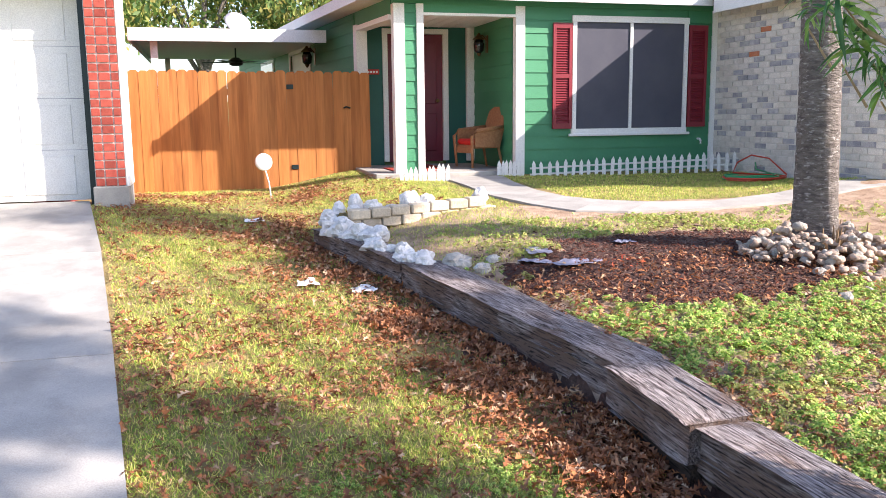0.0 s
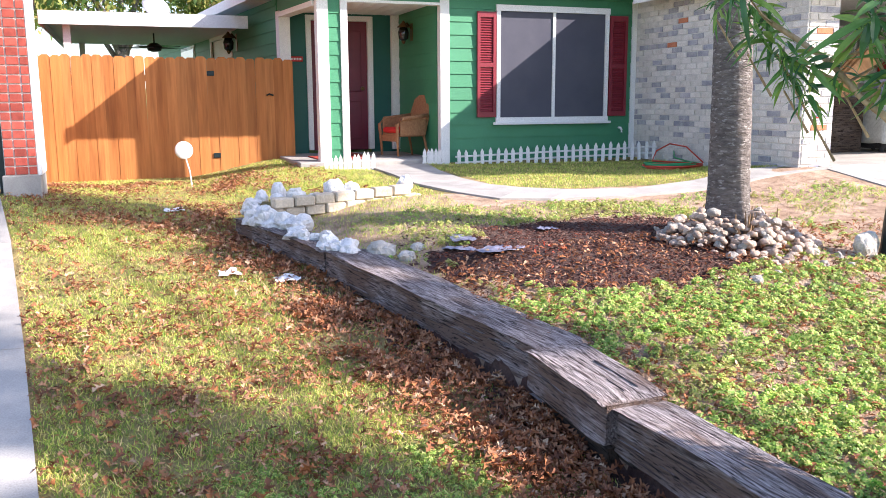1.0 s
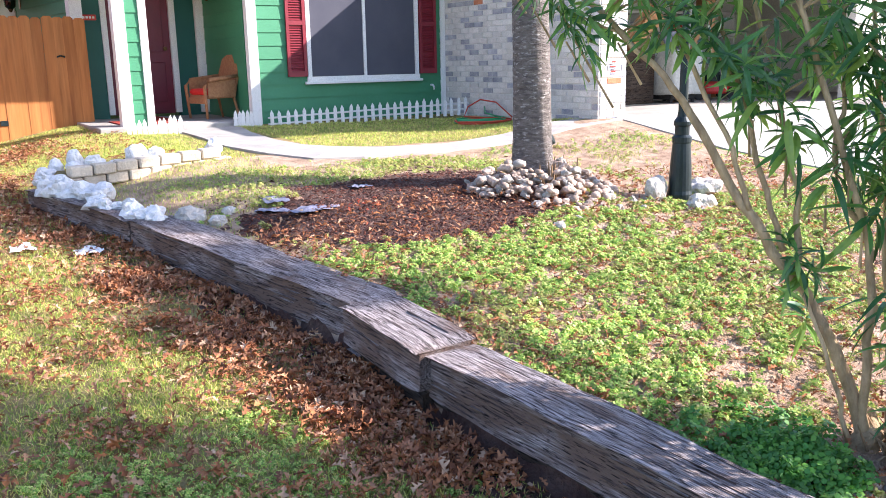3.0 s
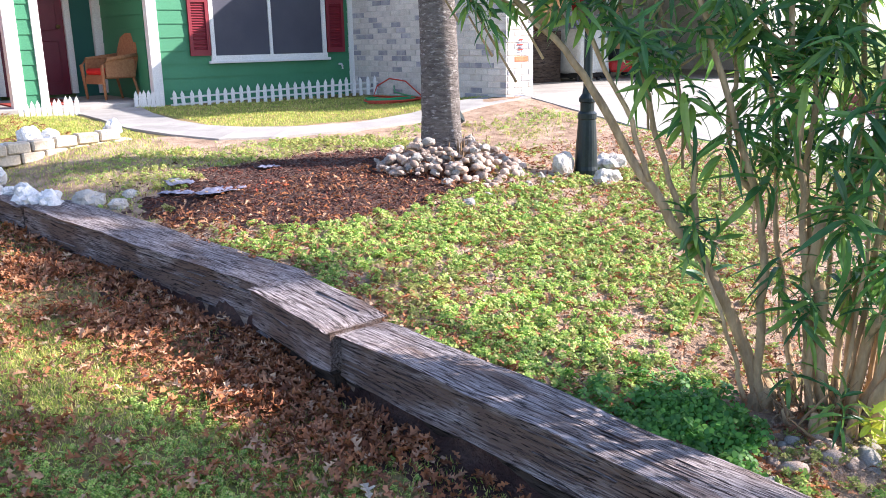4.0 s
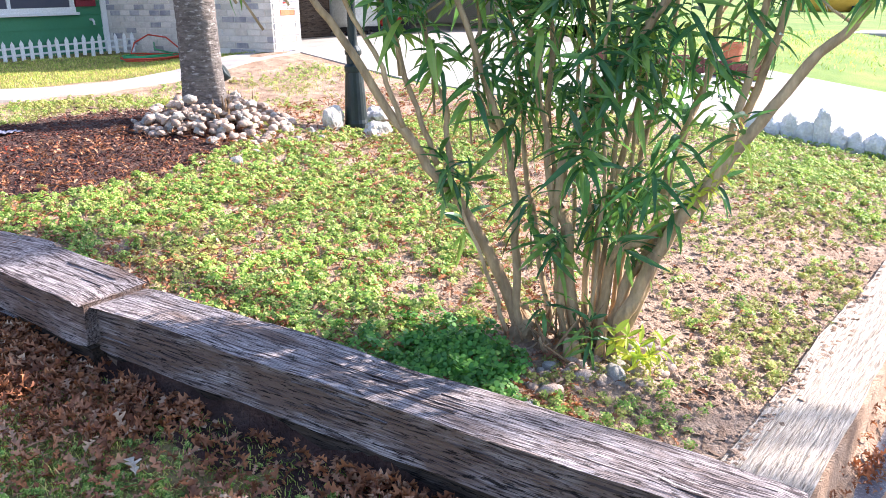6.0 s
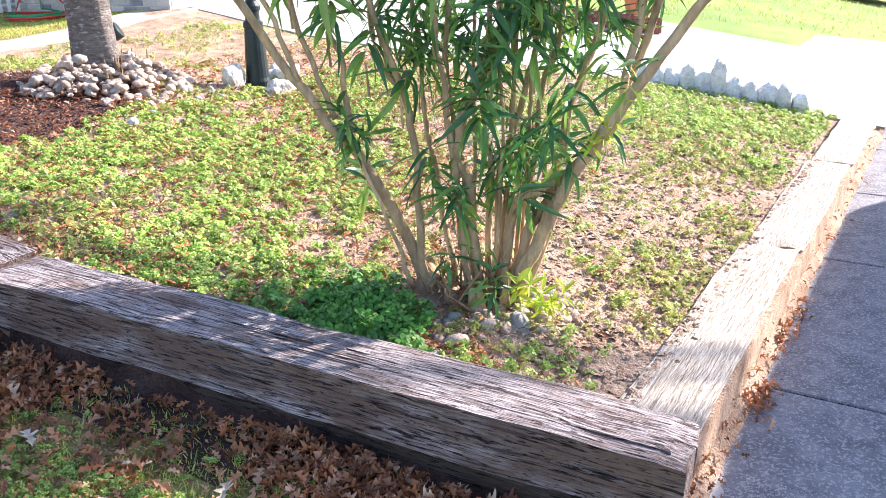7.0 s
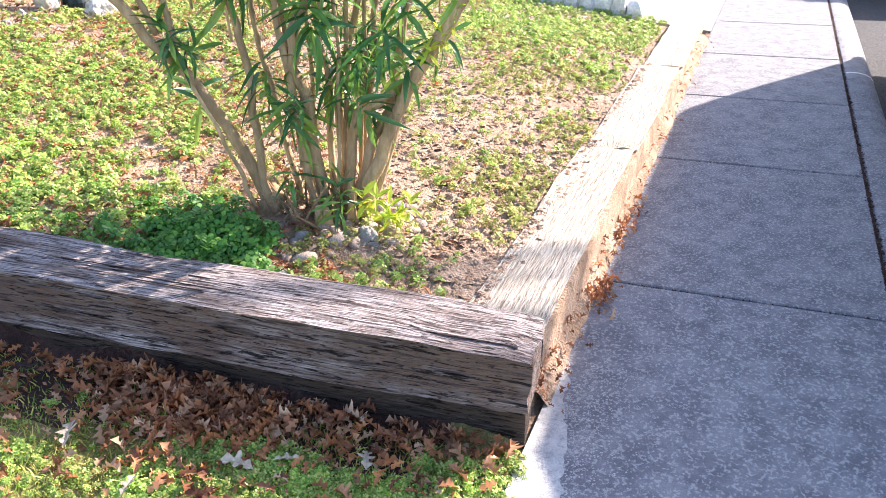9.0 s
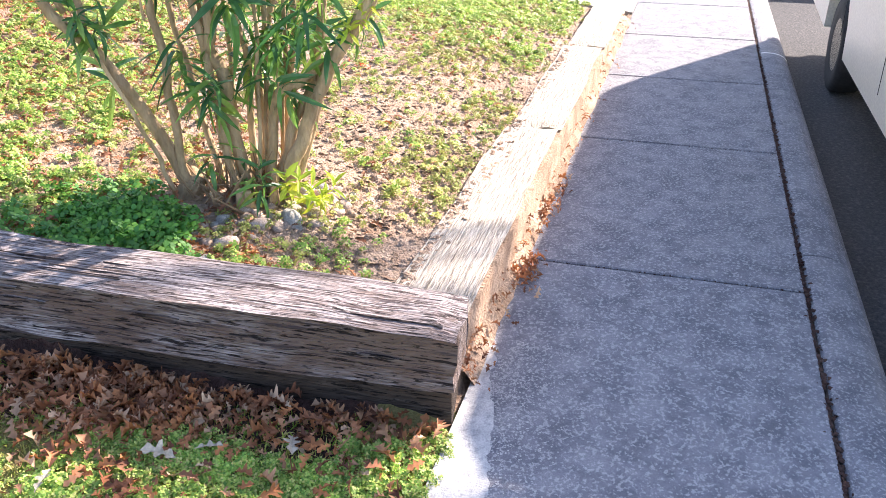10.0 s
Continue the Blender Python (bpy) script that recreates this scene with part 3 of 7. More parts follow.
drive_right = thing("driveway_right", label="sunlit pale concrete driveway up to the open garage", category="driveway", kind="structure")
_cuts = [-0.034, 1.9, 3.8, 5.7, 7.5]
for a, b in zip(_cuts, _cuts[1:]):
    for l0, r0, l1, r1 in ((lerp_pts(RIGHT_EDGE, a), 10.6, lerp_pts(RIGHT_EDGE, b), 10.6), (10.61, 13.2, 10.61, 13.2), (13.21, 16.6 - a * 0.62, 13.21, 16.6 - b * 0.62)):
        slope_slab("slab", [(l0, a + 0.005), (r0, a + 0.005), (r1, b - 0.005), (l1, b - 0.005)], lambda x, y: drive_r_z(y), 0.2, M_CONC, "", drive_right)

# curved garden path from the porch to the driveway
front_path = thing("garden_path", label="narrow pale concrete path curving to the porch", category="path", kind="structure")
_near = [(2.98, 10.75), (2.98, 9.6), (2.92, 8.5), (3.06, 7.65), (3.35, 7.2), (3.85, 7.08), (4.7, 7.04), (5.8, 7.16), (6.8, 7.28), (7.7, 7.36)]
_far = [(3.85, 10.75), (3.68, 9.8), (3.60, 8.85), (3.66, 8.15), (3.88, 7.76), (4.3, 7.46), (5.0, 7.38), (5.9, 7.58), (6.8, 7.78), (7.7, 7.9)]
for i in range(len(_near) - 1):
    slope_slab("slab", [_near[i], _far[i], _far[i + 1], _near[i + 1]], lambda x, y: bed_z(y) + drive_rise(x, y) + 0.022, 0.1, M_CONC, "", front_path)


# ---- landscape timbers ----
def timber(name_label, a, b, width, height, material, seed, zoff=0.0, group="timber edging", lower=True):
    """A weathered tie whose kerb-side top edge runs from a to b, with worn, split faces."""
    a, b = Vector(a), Vector(b)
    d = b - a
    length = d.length
    rz = math.atan2(d.y, d.x)
    pitch = -math.atan2(d.z, math.hypot(d.x, d.y))
    bm = bmesh.new()
    n = max(8, int(length / 0.045))
    ring = [(0.0, -0.5 * height), (0, 0), (0.03, 0.014), (width * 0.25, 0.018), (width * 0.5, 0.016), (width * 0.75, 0.016), (width - 0.03, 0.012), (width, 0.0), (width, -0.5 * height), (width, -height), (0, -height), (0, -0.78 * height), ]
    rows = []
    for i in range(n + 1):
        x = length * i / n
        row = []
        for k, (w, z) in enumerate(ring):
            o = Vector((x * 1.6, w * 8 + seed * 5, z * 8))
            o2 = Vector((x * 5, w * 40 + seed, z * 40))
            dy = 0.012 * noise.noise(o) + 0.006 * noise.noise(o2)
            dz = 0.012 * noise.noise(o + Vector((9, 9, 9))) + 0.007 * noise.noise(o2 + Vector((5, 0, 0)))
            e = min(i, n - i)
            if e < 2:
                dz -= 0.006 * (2 - e) * (1 if z > -0.1 else -1)
                dx = 0.02 * noise.noise(Vector((seed, w * 14, z * 14)))
            else:
                dx = 0
            row.append(bm.verts.new((x + dx, -(w + dy), z + dz)))
        rows.append(row)
    m = len(ring)
    for p, q in zip(rows, rows[1:]):
        for k in range(m):
            bm.faces.new((p[k], p[(k + 1) % m], q[(k + 1) % m], q[k]))
    bm.faces.new(rows[0])
    bm.faces.new(rows[-1][::-1])
    bmesh.ops.recalc_face_normals(bm, faces=bm.faces)
    mat = Matrix.Translation(a) @ Matrix.Rotation(rz, 4, "Z") @ Matrix.Rotation(pitch, 4, "Y")
    return mat, bm


def side_tie(y0, y1, x0, x1, seed, dz=0.0, height=0.215, width=0.235, label="grey weathered railway tie edging the raised bed"):
    """A tie of the lawn-side wall from the far end y1 to the near end y0, on a darker lower tie."""
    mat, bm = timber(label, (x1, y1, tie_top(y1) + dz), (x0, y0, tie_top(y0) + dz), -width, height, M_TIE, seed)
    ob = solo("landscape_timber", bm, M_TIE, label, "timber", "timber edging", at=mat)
    # dark-toned lower tie filling the dark gap beneath
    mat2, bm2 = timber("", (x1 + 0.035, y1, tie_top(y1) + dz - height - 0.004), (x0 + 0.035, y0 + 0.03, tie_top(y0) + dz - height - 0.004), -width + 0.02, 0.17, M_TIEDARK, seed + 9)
    rg = random.Random(int(seed * 10))
    length = math.hypot(y1 - y0, x1 - x0)
    for i in range(int(9 * length)):
        l, w = rg.uniform(0.08, 0.40), rg.uniform(0.002, 0.005)
        u = rg.uniform(0.03, max(0.04, length - l - 0.03))
        prof = [(0, 0), (l, rg.uniform(-0.004, 0.004)), (l * rg.uniform(0.5, 0.9), w), (l * rg.uniform(0.1, 0.4), w * 1.2)]
        if rg.random() < 0.5:
            slip = poly_extrude([(u + a, c - 0.05) for a, c in prof], 1, -0.009, 0.012)
            at = Matrix.Translation((0, 0, rg.uniform(0.04 - height, 0.03)))
        else:
            slip = poly_extrude([(u + a, c) for a, c in prof], 2, 0.006, 0.019)
            at = Matrix.Translation((0, rg.uniform(0.03, width - 0.04), 0))
        part("sliver", slip, M_TIE, ob, at=at)
    solo("landscape_timber", bm2, M_TIEDARK, "dark lower tie half buried in leaf litter", "timber", "timber edging", at=mat2)
    return ob


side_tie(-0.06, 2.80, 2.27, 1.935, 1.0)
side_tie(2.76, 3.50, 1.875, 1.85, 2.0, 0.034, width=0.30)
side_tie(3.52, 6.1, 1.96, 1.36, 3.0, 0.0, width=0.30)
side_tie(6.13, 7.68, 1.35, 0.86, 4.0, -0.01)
# bleached ties along the sidewalk
for a, b, seed in ((2.53, 4.75, 11), (4.77, 6.95, 12), (6.97, 9.3, 13)):
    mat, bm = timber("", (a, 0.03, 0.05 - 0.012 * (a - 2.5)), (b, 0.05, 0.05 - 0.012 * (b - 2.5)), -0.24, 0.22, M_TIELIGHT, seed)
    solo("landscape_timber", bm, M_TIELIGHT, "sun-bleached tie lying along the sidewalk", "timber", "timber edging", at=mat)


# ---- green house ----
FY = 11.0
house = thing("house", (5, FY, 0.85), label="green lap-sided house with white trim and maroon shutters", category="house", kind="structure")


def hpart(name, bm, material, parent=None, label="", smooth=False):
    ob = new(name, mesh_of(name, bm, material, smooth))
    ob.parent = parent or house
    if (parent or house) == house:
        ob.matrix_parent_inverse = house.matrix_world.inverted()
    return tagged(ob, label)


def hollow(parts_list):
    bm = bmesh.new()
    for lo, hi in parts_list:
        box(lo, hi, 0, bm)
    return bm


WT = 3.2
# front wall behind the boards, with the window opening left free
wall_front = hpart("wall", hollow([((4.16, FY + 0.02, 0.7), (5.03, FY + 0.16, WT)), ((6.80, FY + 0.02, 0.7), (7.33, FY + 0.16, WT)), ((5.03, FY + 0.02, 0.7), (6.80, FY + 0.16, 1.47)), ((5.03, FY + 0.02, 3.04), (6.80, FY + 0.16, WT))]), M_GREEN)
hpart("foundation", box((4.16, FY + 0.005, 0.55), (7.33, FY + 0.15, 0.86)), M_CONC)


def lap(x0, x1, y, z, h=0.185):
    """One siding board, thicker at its foot."""
    return poly_extrude([(y + 0.018, z), (y - 0.006, z), (y + 0.008, z + h), (y + 0.018, z + h)], 0, x0, x1)


def board_rows(z0, z1, h=0.18):
    n = int(math.ceil((z1 - z0) / h))
    return [(z0 + i * h, min(h + 0.004, z1 - z0 - i * h)) for i in range(n)]


for z, h in board_rows(0.86, WT - 0.002):
    spans = [(4.275, 7.24)] if z + h < 1.43 or z > 3.085 else [(4.275, 4.99), (6.84, 7.24)]
    for x0, x1 in spans:
        hpart("siding_board", lap(x0, x1, FY, z, h), M_GREEN, wall_front)
for x0, x1, nm in ((4.135, 4.273, "corner_board"), (7.242, 7.326, "corner_board")):
    hpart(nm, box((x0, FY - 0.022, 0.83), (x1, FY + 0.1, WT), 0.004), M_WHITE)

# window with dark solar screens
window_front = hpart("window", hollow([((4.985, FY - 0.035, 1.435), (6.845, FY + 0.03, 1.505)), ((4.985, FY - 0.035, 3.005), (6.845, FY + 0.03, 3.09)), ((4.995, FY - 0.03, 1.505), (5.055, FY + 0.03, 3.005)), ((6.775, FY - 0.03, 1.505), (6.835, FY + 0.03, 3.005)), ((5.895, FY - 0.024, 1.505), (5.94, FY + 0.03, 3.005))]), M_WHITE, label="white-framed double window with dark solar screens")
hpart("window_screen", box((5.056, FY - 0.004, 1.506), (5.894, FY + 0.01, 3.004)), M_SCREEN, window_front)
hpart("window_screen", box((5.941, FY - 0.004, 1.506), (6.774, FY + 0.01, 3.004)), M_SCREEN, window_front)
hpart("window_sill", box((4.94, FY - 0.07, 1.40), (6.88, FY - 0.02, 1.438), 0.004), M_WHITE, window_front)


def shutter(x0, x1):
    """A louvred shutter with a middle rail."""
    s = hpart("shutter", hollow([((x0, FY - 0.045, 1.51), (x0 + 0.045, FY - 0.01, 2.985)), ((x1 - 0.045, FY - 0.045, 1.51), (x1, FY - 0.01, 2.985)), ((x0 + 0.045, FY - 0.044, 1.51), (x1 - 0.045, FY - 0.01, 1.585)), ((x0 + 0.045, FY - 0.044, 2.91), (x1 - 0.045, FY - 0.01, 2.985)), ((x0 + 0.045, FY - 0.044, 2.22), (x1 - 0.045, FY - 0.01, 2.28)), ((x0 + 0.045, FY - 0.016, 1.585), (x1 - 0.045, FY - 0.01, 2.91))]), M_MAROON, label="maroon louvred shutter")
    me = None
    for lo, hi in ((1.59, 2.215), (2.285, 2.905)):
        k = int((hi - lo) / 0.034)
        for i in range(k):
            z = lo + (hi - lo) * (i + 0.5) / k
            if me is None:
                bm = poly_extrude([(-0.012, 0.012), (-0.034, -0.012), (-0.028, -0.016), (-0.008, 0.008)], 0, -(x1 - x0) / 2 + 0.045, (x1 - x0) / 2 - 0.045)
                me = mesh_of("louvre", bm, M_MAROON)
            ob = new("louvre", me)
            ob.parent = s
            ob.matrix_basis = Matrix.Translation(((x0 + x1) / 2, FY, z))
    return s


shutter(4.69, 4.98)
shutter(6.85, 7.15)
tap = hpart("garden_tap", tube([(7.06, FY, 1.33), (7.06, FY - 0.06, 1.33), (7.06, FY - 0.09, 1.30), (7.06, FY - 0.09, 1.26)], 0.016), M_WHITE, label="small outdoor tap")

# porch: front pier, recessed door wall, right-hand wall, ceiling, slab
hpart("pier", hollow([((2.41, FY + 0.02, 0.8), (2.80, FY + 0.13, WT))]), M_GREEN)
for z, h in board_rows(0.92, WT - 0.002):
    hpart("siding_board", lap(2.553, 2.716, FY, z, h), M_GREEN)
hpart("corner_board", box((2.40, FY - 0.025, 0.8), (2.552, FY + 0.14, WT), 0.004), M_WHITE)
hpart("corner_board", box((2.717, FY - 0.025, 0.8), (2.815, FY + 0.14, WT), 0.004), M_WHITE)
hpart("header", box((2.815, FY - 0.01, 3.08), (4.135, FY + 0.12, WT)), M_GREEN)
hpart("header_trim", box((2.816, FY - 0.024, 3.05), (4.134, FY + 0.125, 3.085)), M_WHITE)
hpart("porch_ceiling", box((2.42, FY + 0.125, 3.10), (4.16, 13.0, 3.19)), M_WHITE)
for i in range(9):
    x = 2.46 + i * 0.185
    hpart("ceiling_bead", box((x, FY + 0.13, 3.094), (x + 0.012, 12.99, 3.1)), M_WHITE)
porch_wall = hpart("porch_wall", box((4.15, FY + 0.16, 0.8), (4.3, 13.0, WT)), M_GREEN)
for z, h in board_rows(0.99, 3.09):
    hpart("siding_board", poly_extrude([(4.149, z), (4.13, z), (4.141, z + h), (4.149, z + h)], 1, FY + 0.14, 12.88), M_GREEN, porch_wall)
hpart("corner_board", box((4.02, 12.9, 0.98), (4.148, 12.985, 3.095), 0.004), M_WHITE)
DY = 13.0
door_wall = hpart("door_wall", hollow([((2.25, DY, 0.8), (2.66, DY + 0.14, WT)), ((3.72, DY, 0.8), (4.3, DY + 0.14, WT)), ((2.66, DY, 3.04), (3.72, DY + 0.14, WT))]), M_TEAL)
front_door = hpart("front_door", box((2.74, DY + 0.03, 0.98), (3.64, DY + 0.075, 2.99), 0.004), M_DOOR, label="dark maroon front door")
for z0, z1 in ((1.15, 1.75), (1.9, 2.85)):
    for x0 in (2.84, 3.24):
        hpart("door_panel", box((x0, DY + 0.018, z0), (x0 + 0.30, DY + 0.031, z1), 0.008), M_DOOR, front_door)
hpart("door_knob", lathe([(0.0, 0), (0.03, 0.005), (0.034, 0.03), (0.012, 0.045), (0.012, 0.06)], 12, m=pose(3.55, DY - 0.03, 1.95, -90)), M_BRASS, front_door, "bronze door knob")
for lo, hi in (((2.655, DY - 0.03, 0.99), (2.738, DY + 0.1, 3.07)), ((3.642, DY - 0.03, 0.99), (3.73, DY + 0.1, 3.07)), ((2.655, DY - 0.028, 2.992), (3.73, DY + 0.1, 3.07))):
    hpart("door_trim", box(lo, hi, 0.004), M_WHITE)
hpart("porch_slab", box((2.10, FY - 0.12, 0.55), (4.14, DY, 0.94), 0.01), M_CONC)
hpart("name_plate", box((2.38, DY - 0.02, 2.36), (2.60, DY - 0.001, 2.44), 0.006), M_REDPLASTIC, label="small red sign board on the wall")
for i in range(4):
    hpart("sign_bar", box((2.41 + i * 0.045, DY - 0.0235, 2.385), (2.44 + i * 0.045, DY - 0.0195, 2.415)), M_WHITE)

# side wall, turned a little outwards, running back behind the fence
side = thing("side_wall", (2.43, FY, 0.0), 6.0, "green lap-sided side wall with a white door and small window", "wall", kind="structure")
part("wall_panel", hollow([((-0.02, 1.80, 0.5), (0.10, 5.0, 3.285)), ((-0.02, 6.75, 0.5), (0.10, 14, 3.285)), ((-0.02, 5.0, 2.95), (0.10, 6.75, 3.285)), ((-0.02, 0.14, 3.06), (0.10, 1.80, 3.285))]), M_GREEN, side)
for z, h in board_rows(0.66, 3.28):
    for y0, y1 in (((1.90, 4.9), (6.85, 13.5)) if z < 2.9 else ((1.90, 13.5),)):
        part("siding_board", poly_extrude([(-0.02, z), (-0.045, z), (-0.03, z + h), (-0.02, z + h)], 1, y0, y1), M_GREEN, side)
part("opening_trim", hollow([((-0.05, 1.74, 0.9), (0.125, 1.90, 3.09)), ((-0.048, 0.15, 3.0), (0.125, 1.74, 3.07))]), M_WHITE, side)
part("side_door", box((0.0, 5.0, 0.8), (0.06, 6.75, 2.95), 0.004), M_WHITE, side, "white side door")
part("door_trim", hollow([((-0.05, 4.9, 0.8), (0.0, 5.0, 3.02)), ((-0.05, 6.75, 0.8), (0.0, 6.85, 3.02)), ((-0.048, 5.0, 2.95), (0.0, 6.75, 3.02))]), M_WHITE, side)
part("window_frame", box((-0.06, 8.5, 2.0), (-0.02, 10.2, 3.0), 0.004), M_WHITE, side)
part("window_pane", box((-0.07, 8.6, 2.08), (-0.055, 10.1, 2.92)), M_DARKGLASS, side)


def lantern(loc, size=1.0, rz=0):
    """Wall lantern: back plate, arm, roofed cage with a pale globe."""
    t = thing("wall_lantern", loc, rz, "bronze coach lantern fixed to the wall", "lamp", "wall lanterns")
    s = size
    part("back_plate", box((-0.05 * s, -0.012, -0.12 * s), (0.05 * s, 0.0, 0.12 * s), 0.006), M_BRASS, t)
    part("arm", tube([(0, -0.01, 0.05 * s), (0, -0.07 * s, 0.12 * s), (0, -0.12 * s, 0.10 * s)], 0.012 * s), M_BRASS, t)
    part("globe", lathe([(0.03 * s, -0.12 * s), (0.065 * s, -0.09 * s), (0.075 * s, 0.0), (0.05 * s, 0.06 * s)], 14, m=Matrix.Translation((0, -0.12 * s, 0))), M_DARKGLASS, t, smooth=True)
    part("roof", lathe([(0.09 * s, 0.06 * s), (0.08 * s, 0.075 * s), (0.03 * s, 0.12 * s), (0.01 * s, 0.15 * s)], 14, m=Matrix.Translation((0, -0.12 * s, 0))), M_BRASS, t)
    part("base", lathe([(0.012 * s, -0.16 * s), (0.03 * s, -0.13 * s), (0.03 * s, -0.12 * s)], 12, m=Matrix.Translation((0, -0.12 * s, 0))), M_BRASS, t)
    return t


lantern((4.125, 12.2, 2.78), 1.1, -90)
lantern((1.92, 15.5, 2.80), 1.25, -84)

# eaves and hipped roof
hpart("fascia", box((1.9, FY - 0.29, 3.235), (7.05, FY - 0.26, 3.38)), M_WHITE)
hpart("soffit", box((1.95, FY - 0.26, 3.285), (7.33, FY + 0.02, 3.305)), M_WHITE)
hpart("frieze_board", box((2.40, FY - 0.004, WT), (7.33, FY + 0.10, 3.285)), M_GREEN)
eave = thing("side_eave", (2.43, FY, 0), 6.0, "white boxed eave along the side wall", "eave", kind="structure")
part("fascia", box((-0.50, -0.29, 3.225), (-0.47, 13.9, 3.38)), M_WHITE, eave)
part("soffit", box((-0.47, -0.25, 3.287), (0.0, 13.9, 3.306)), M_WHITE, eave)
roof = bmesh.new()
_e = [(1.95, FY - 0.30, 3.38), (16.5, FY - 0.30, 3.38), (16.5, 25.0, 3.38), (0.48, 25.0, 3.38)]
_r = [(5.6, 17.0, 5.3), (12.0, 17.0, 5.3)]
_ev = [roof.verts.new(p) for p in _e]
_rv = [roof.verts.new(p) for p in _r]
for q in ((_ev[0], _ev[1], _rv[1], _rv[0]), (_ev[1], _ev[2], _rv[1]), (_ev[2], _ev[3], _rv[0], _rv[1]), (_ev[3], _ev[0], _rv[0]), (_ev[3], _ev[2], _ev[1], _ev[0])):
    roof.faces.new(q)
hpart("roof", roof, M_SHINGLE)

# ---- brick garage wing ----
GX, GY = 7.33, 7.5
garage = thing("garage_wing", (GX, GY, 0.9), label="pale whitewashed brick garage wing standing open", category="garage", kind="structure")


def gpart(name, bm, material, parent=None, label="", smooth=False):
    ob = new(name, mesh_of(name, bm, material, smooth) if isinstance(bm, bmesh.types.BMesh) else bm)
    ob.parent = parent or garage
    if (parent or garage) == garage:
        ob.matrix_parent_inverse = garage.matrix_world.inverted()
    return tagged(ob, label)


side_core = gpart("wall", box((GX + 0.006, GY + 0.006, 0.55), (GX + 0.2, FY + 0.16, 3.2)), M_MORTAR)
front_core = gpart("front_pier", box((GX + 0.2, GY + 0.006, 0.55), (7.79, GY + 0.2, 3.2)), M_MORTAR)
gpart("front_wall", box((12.6, GY, 0.3), (15.5, GY + 0.2, 3.2)), M_CREAM)
gpart("lintel", box((7.79, GY + 0.01, 3.02), (12.6, GY + 0.2, 3.2)), M_WHITE)
gpart("back_wall", box((7.5, 11.4, 0.5), (15.5, 11.6, 3.2)), M_GARAGEDARK)
gpart("inner_wall", box((7.535, GY + 0.22, 0.5), (7.56, 11.4, 3.2)), M_GARAGEDARK)
gpart("right_wall", box((15.3, GY + 0.2, 0.5), (15.5, 11.4, 3.2)), M_GARAGEDARK)
gpart("ceiling", box((7.4, GY + 0.2, 3.2), (15.5, 11.6, 3.24)), M_GARAGEDARK)
gpart("garage_floor", box((7.5, GY + 0.0, 0.7), (15.5, 11.4, 0.965)), M_CONC)
gpart("fascia", box((6.98, GY - 0.45, 3.12), (7.0, FY - 0.42, 3.425)), M_WHITE)
gpart("fascia", box((6.98, GY - 0.47, 3.12), (15.8, GY - 0.45, 3.425)), M_WHITE)
gpart("soffit", box((7.0, GY - 0.45, 3.2), (7.34, FY - 0.4, 3.22)), M_WHITE)
gpart("soffit", box((7.34, GY - 0.45, 3.2), (15.8, GY + 0.0, 3.22)), M_WHITE)
gr = bmesh.new()
_ev = [gr.verts.new(p) for p in ((6.96, GY - 0.48, 3.42), (15.8, GY - 0.48, 3.42), (15.8, 16.0, 3.42), (6.96, 16.0, 3.42))]
_rv = [gr.verts.new(p) for p in ((11.3, 10.8, 4.9), (11.3, 16.0, 4.9))]
for q in ((_ev[0], _ev[1], _rv[0]), (_ev[1], _ev[2], _rv[1], _rv[0]), (_ev[3], _ev[0], _rv[0], _rv[1]), (_ev[2], _ev[3], _rv[1]), (_ev[3], _ev[2], _ev[1], _ev[0])):
    gr.faces.new(q)
gpart("roof", gr, M_SHINGLE)

# ---- neighbouring garage ----
NY = 9.0
ngar = thing("neighbour_garage", (-3.5, NY, 0.85), label="white panelled garage door beside a red brick pier", category="garage", kind="structure")


def npart(name, bm, material, parent=None, label=""):
    ob = new(name, mesh_of(name, bm, material))
    ob.parent = parent or ngar
    if (parent or ngar) == ngar:
        ob.matrix_parent_inverse = ngar.matrix_world.inverted()
    return tagged(ob, label)


pier = npart("brick_pier", box((-1.20, NY + 0.012, 0.8), (-0.90, NY + 0.55, 3.6)), M_MORTAR)
npart("pier_foot", box((-1.225, NY - 0.03, 0.7), (-0.875, NY + 0.56, 1.03), 0.008), M_CONC)
npart("pier_edge", box((-0.9, NY + 0.0, 1.03), (-0.865, NY + 0.56, 3.6)), M_WHITE)
npart("side_wall", box((-1.9, NY + 0.55, 0.5), (-1.6, NY + 9, 3.6)), M_RED)
npart("lintel", box((-7.0, NY + 0.02, 3.0), (-1.2, NY + 0.3, 3.6)), M_WHITE)
# jamb coloured black to paint in the dark shadow between door and pier
npart("door_jamb", box((-1.26, NY + 0.06, 0.85), (-1.2, NY + 0.4, 3.0)), M_BLACKMETAL)
gdoor = npart("garage_door", box((-6.2, NY + 0.36, 0.87), (-1.26, NY + 0.40, 3.0)), M_WHITE, label="white sectional garage door")
for r in range(4):
    for c in range(8):
        x1 = -1.43 - c * 0.61
        z0 = 0.93 + r * 0.53
        npart("door_panel", box((x1 - 0.5, NY + 0.352, z0), (x1, NY + 0.365, z0 + 0.41), 0.006), M_WHITE, gdoor)
for r in range(1, 4):
    npart("panel_seam", box((-6.2, NY + 0.3585, 0.865 + r * 0.533), (-1.26, NY + 0.3605, 0.871 + r * 0.533)), M_GREYB, gdoor)
nr = bmesh.new()
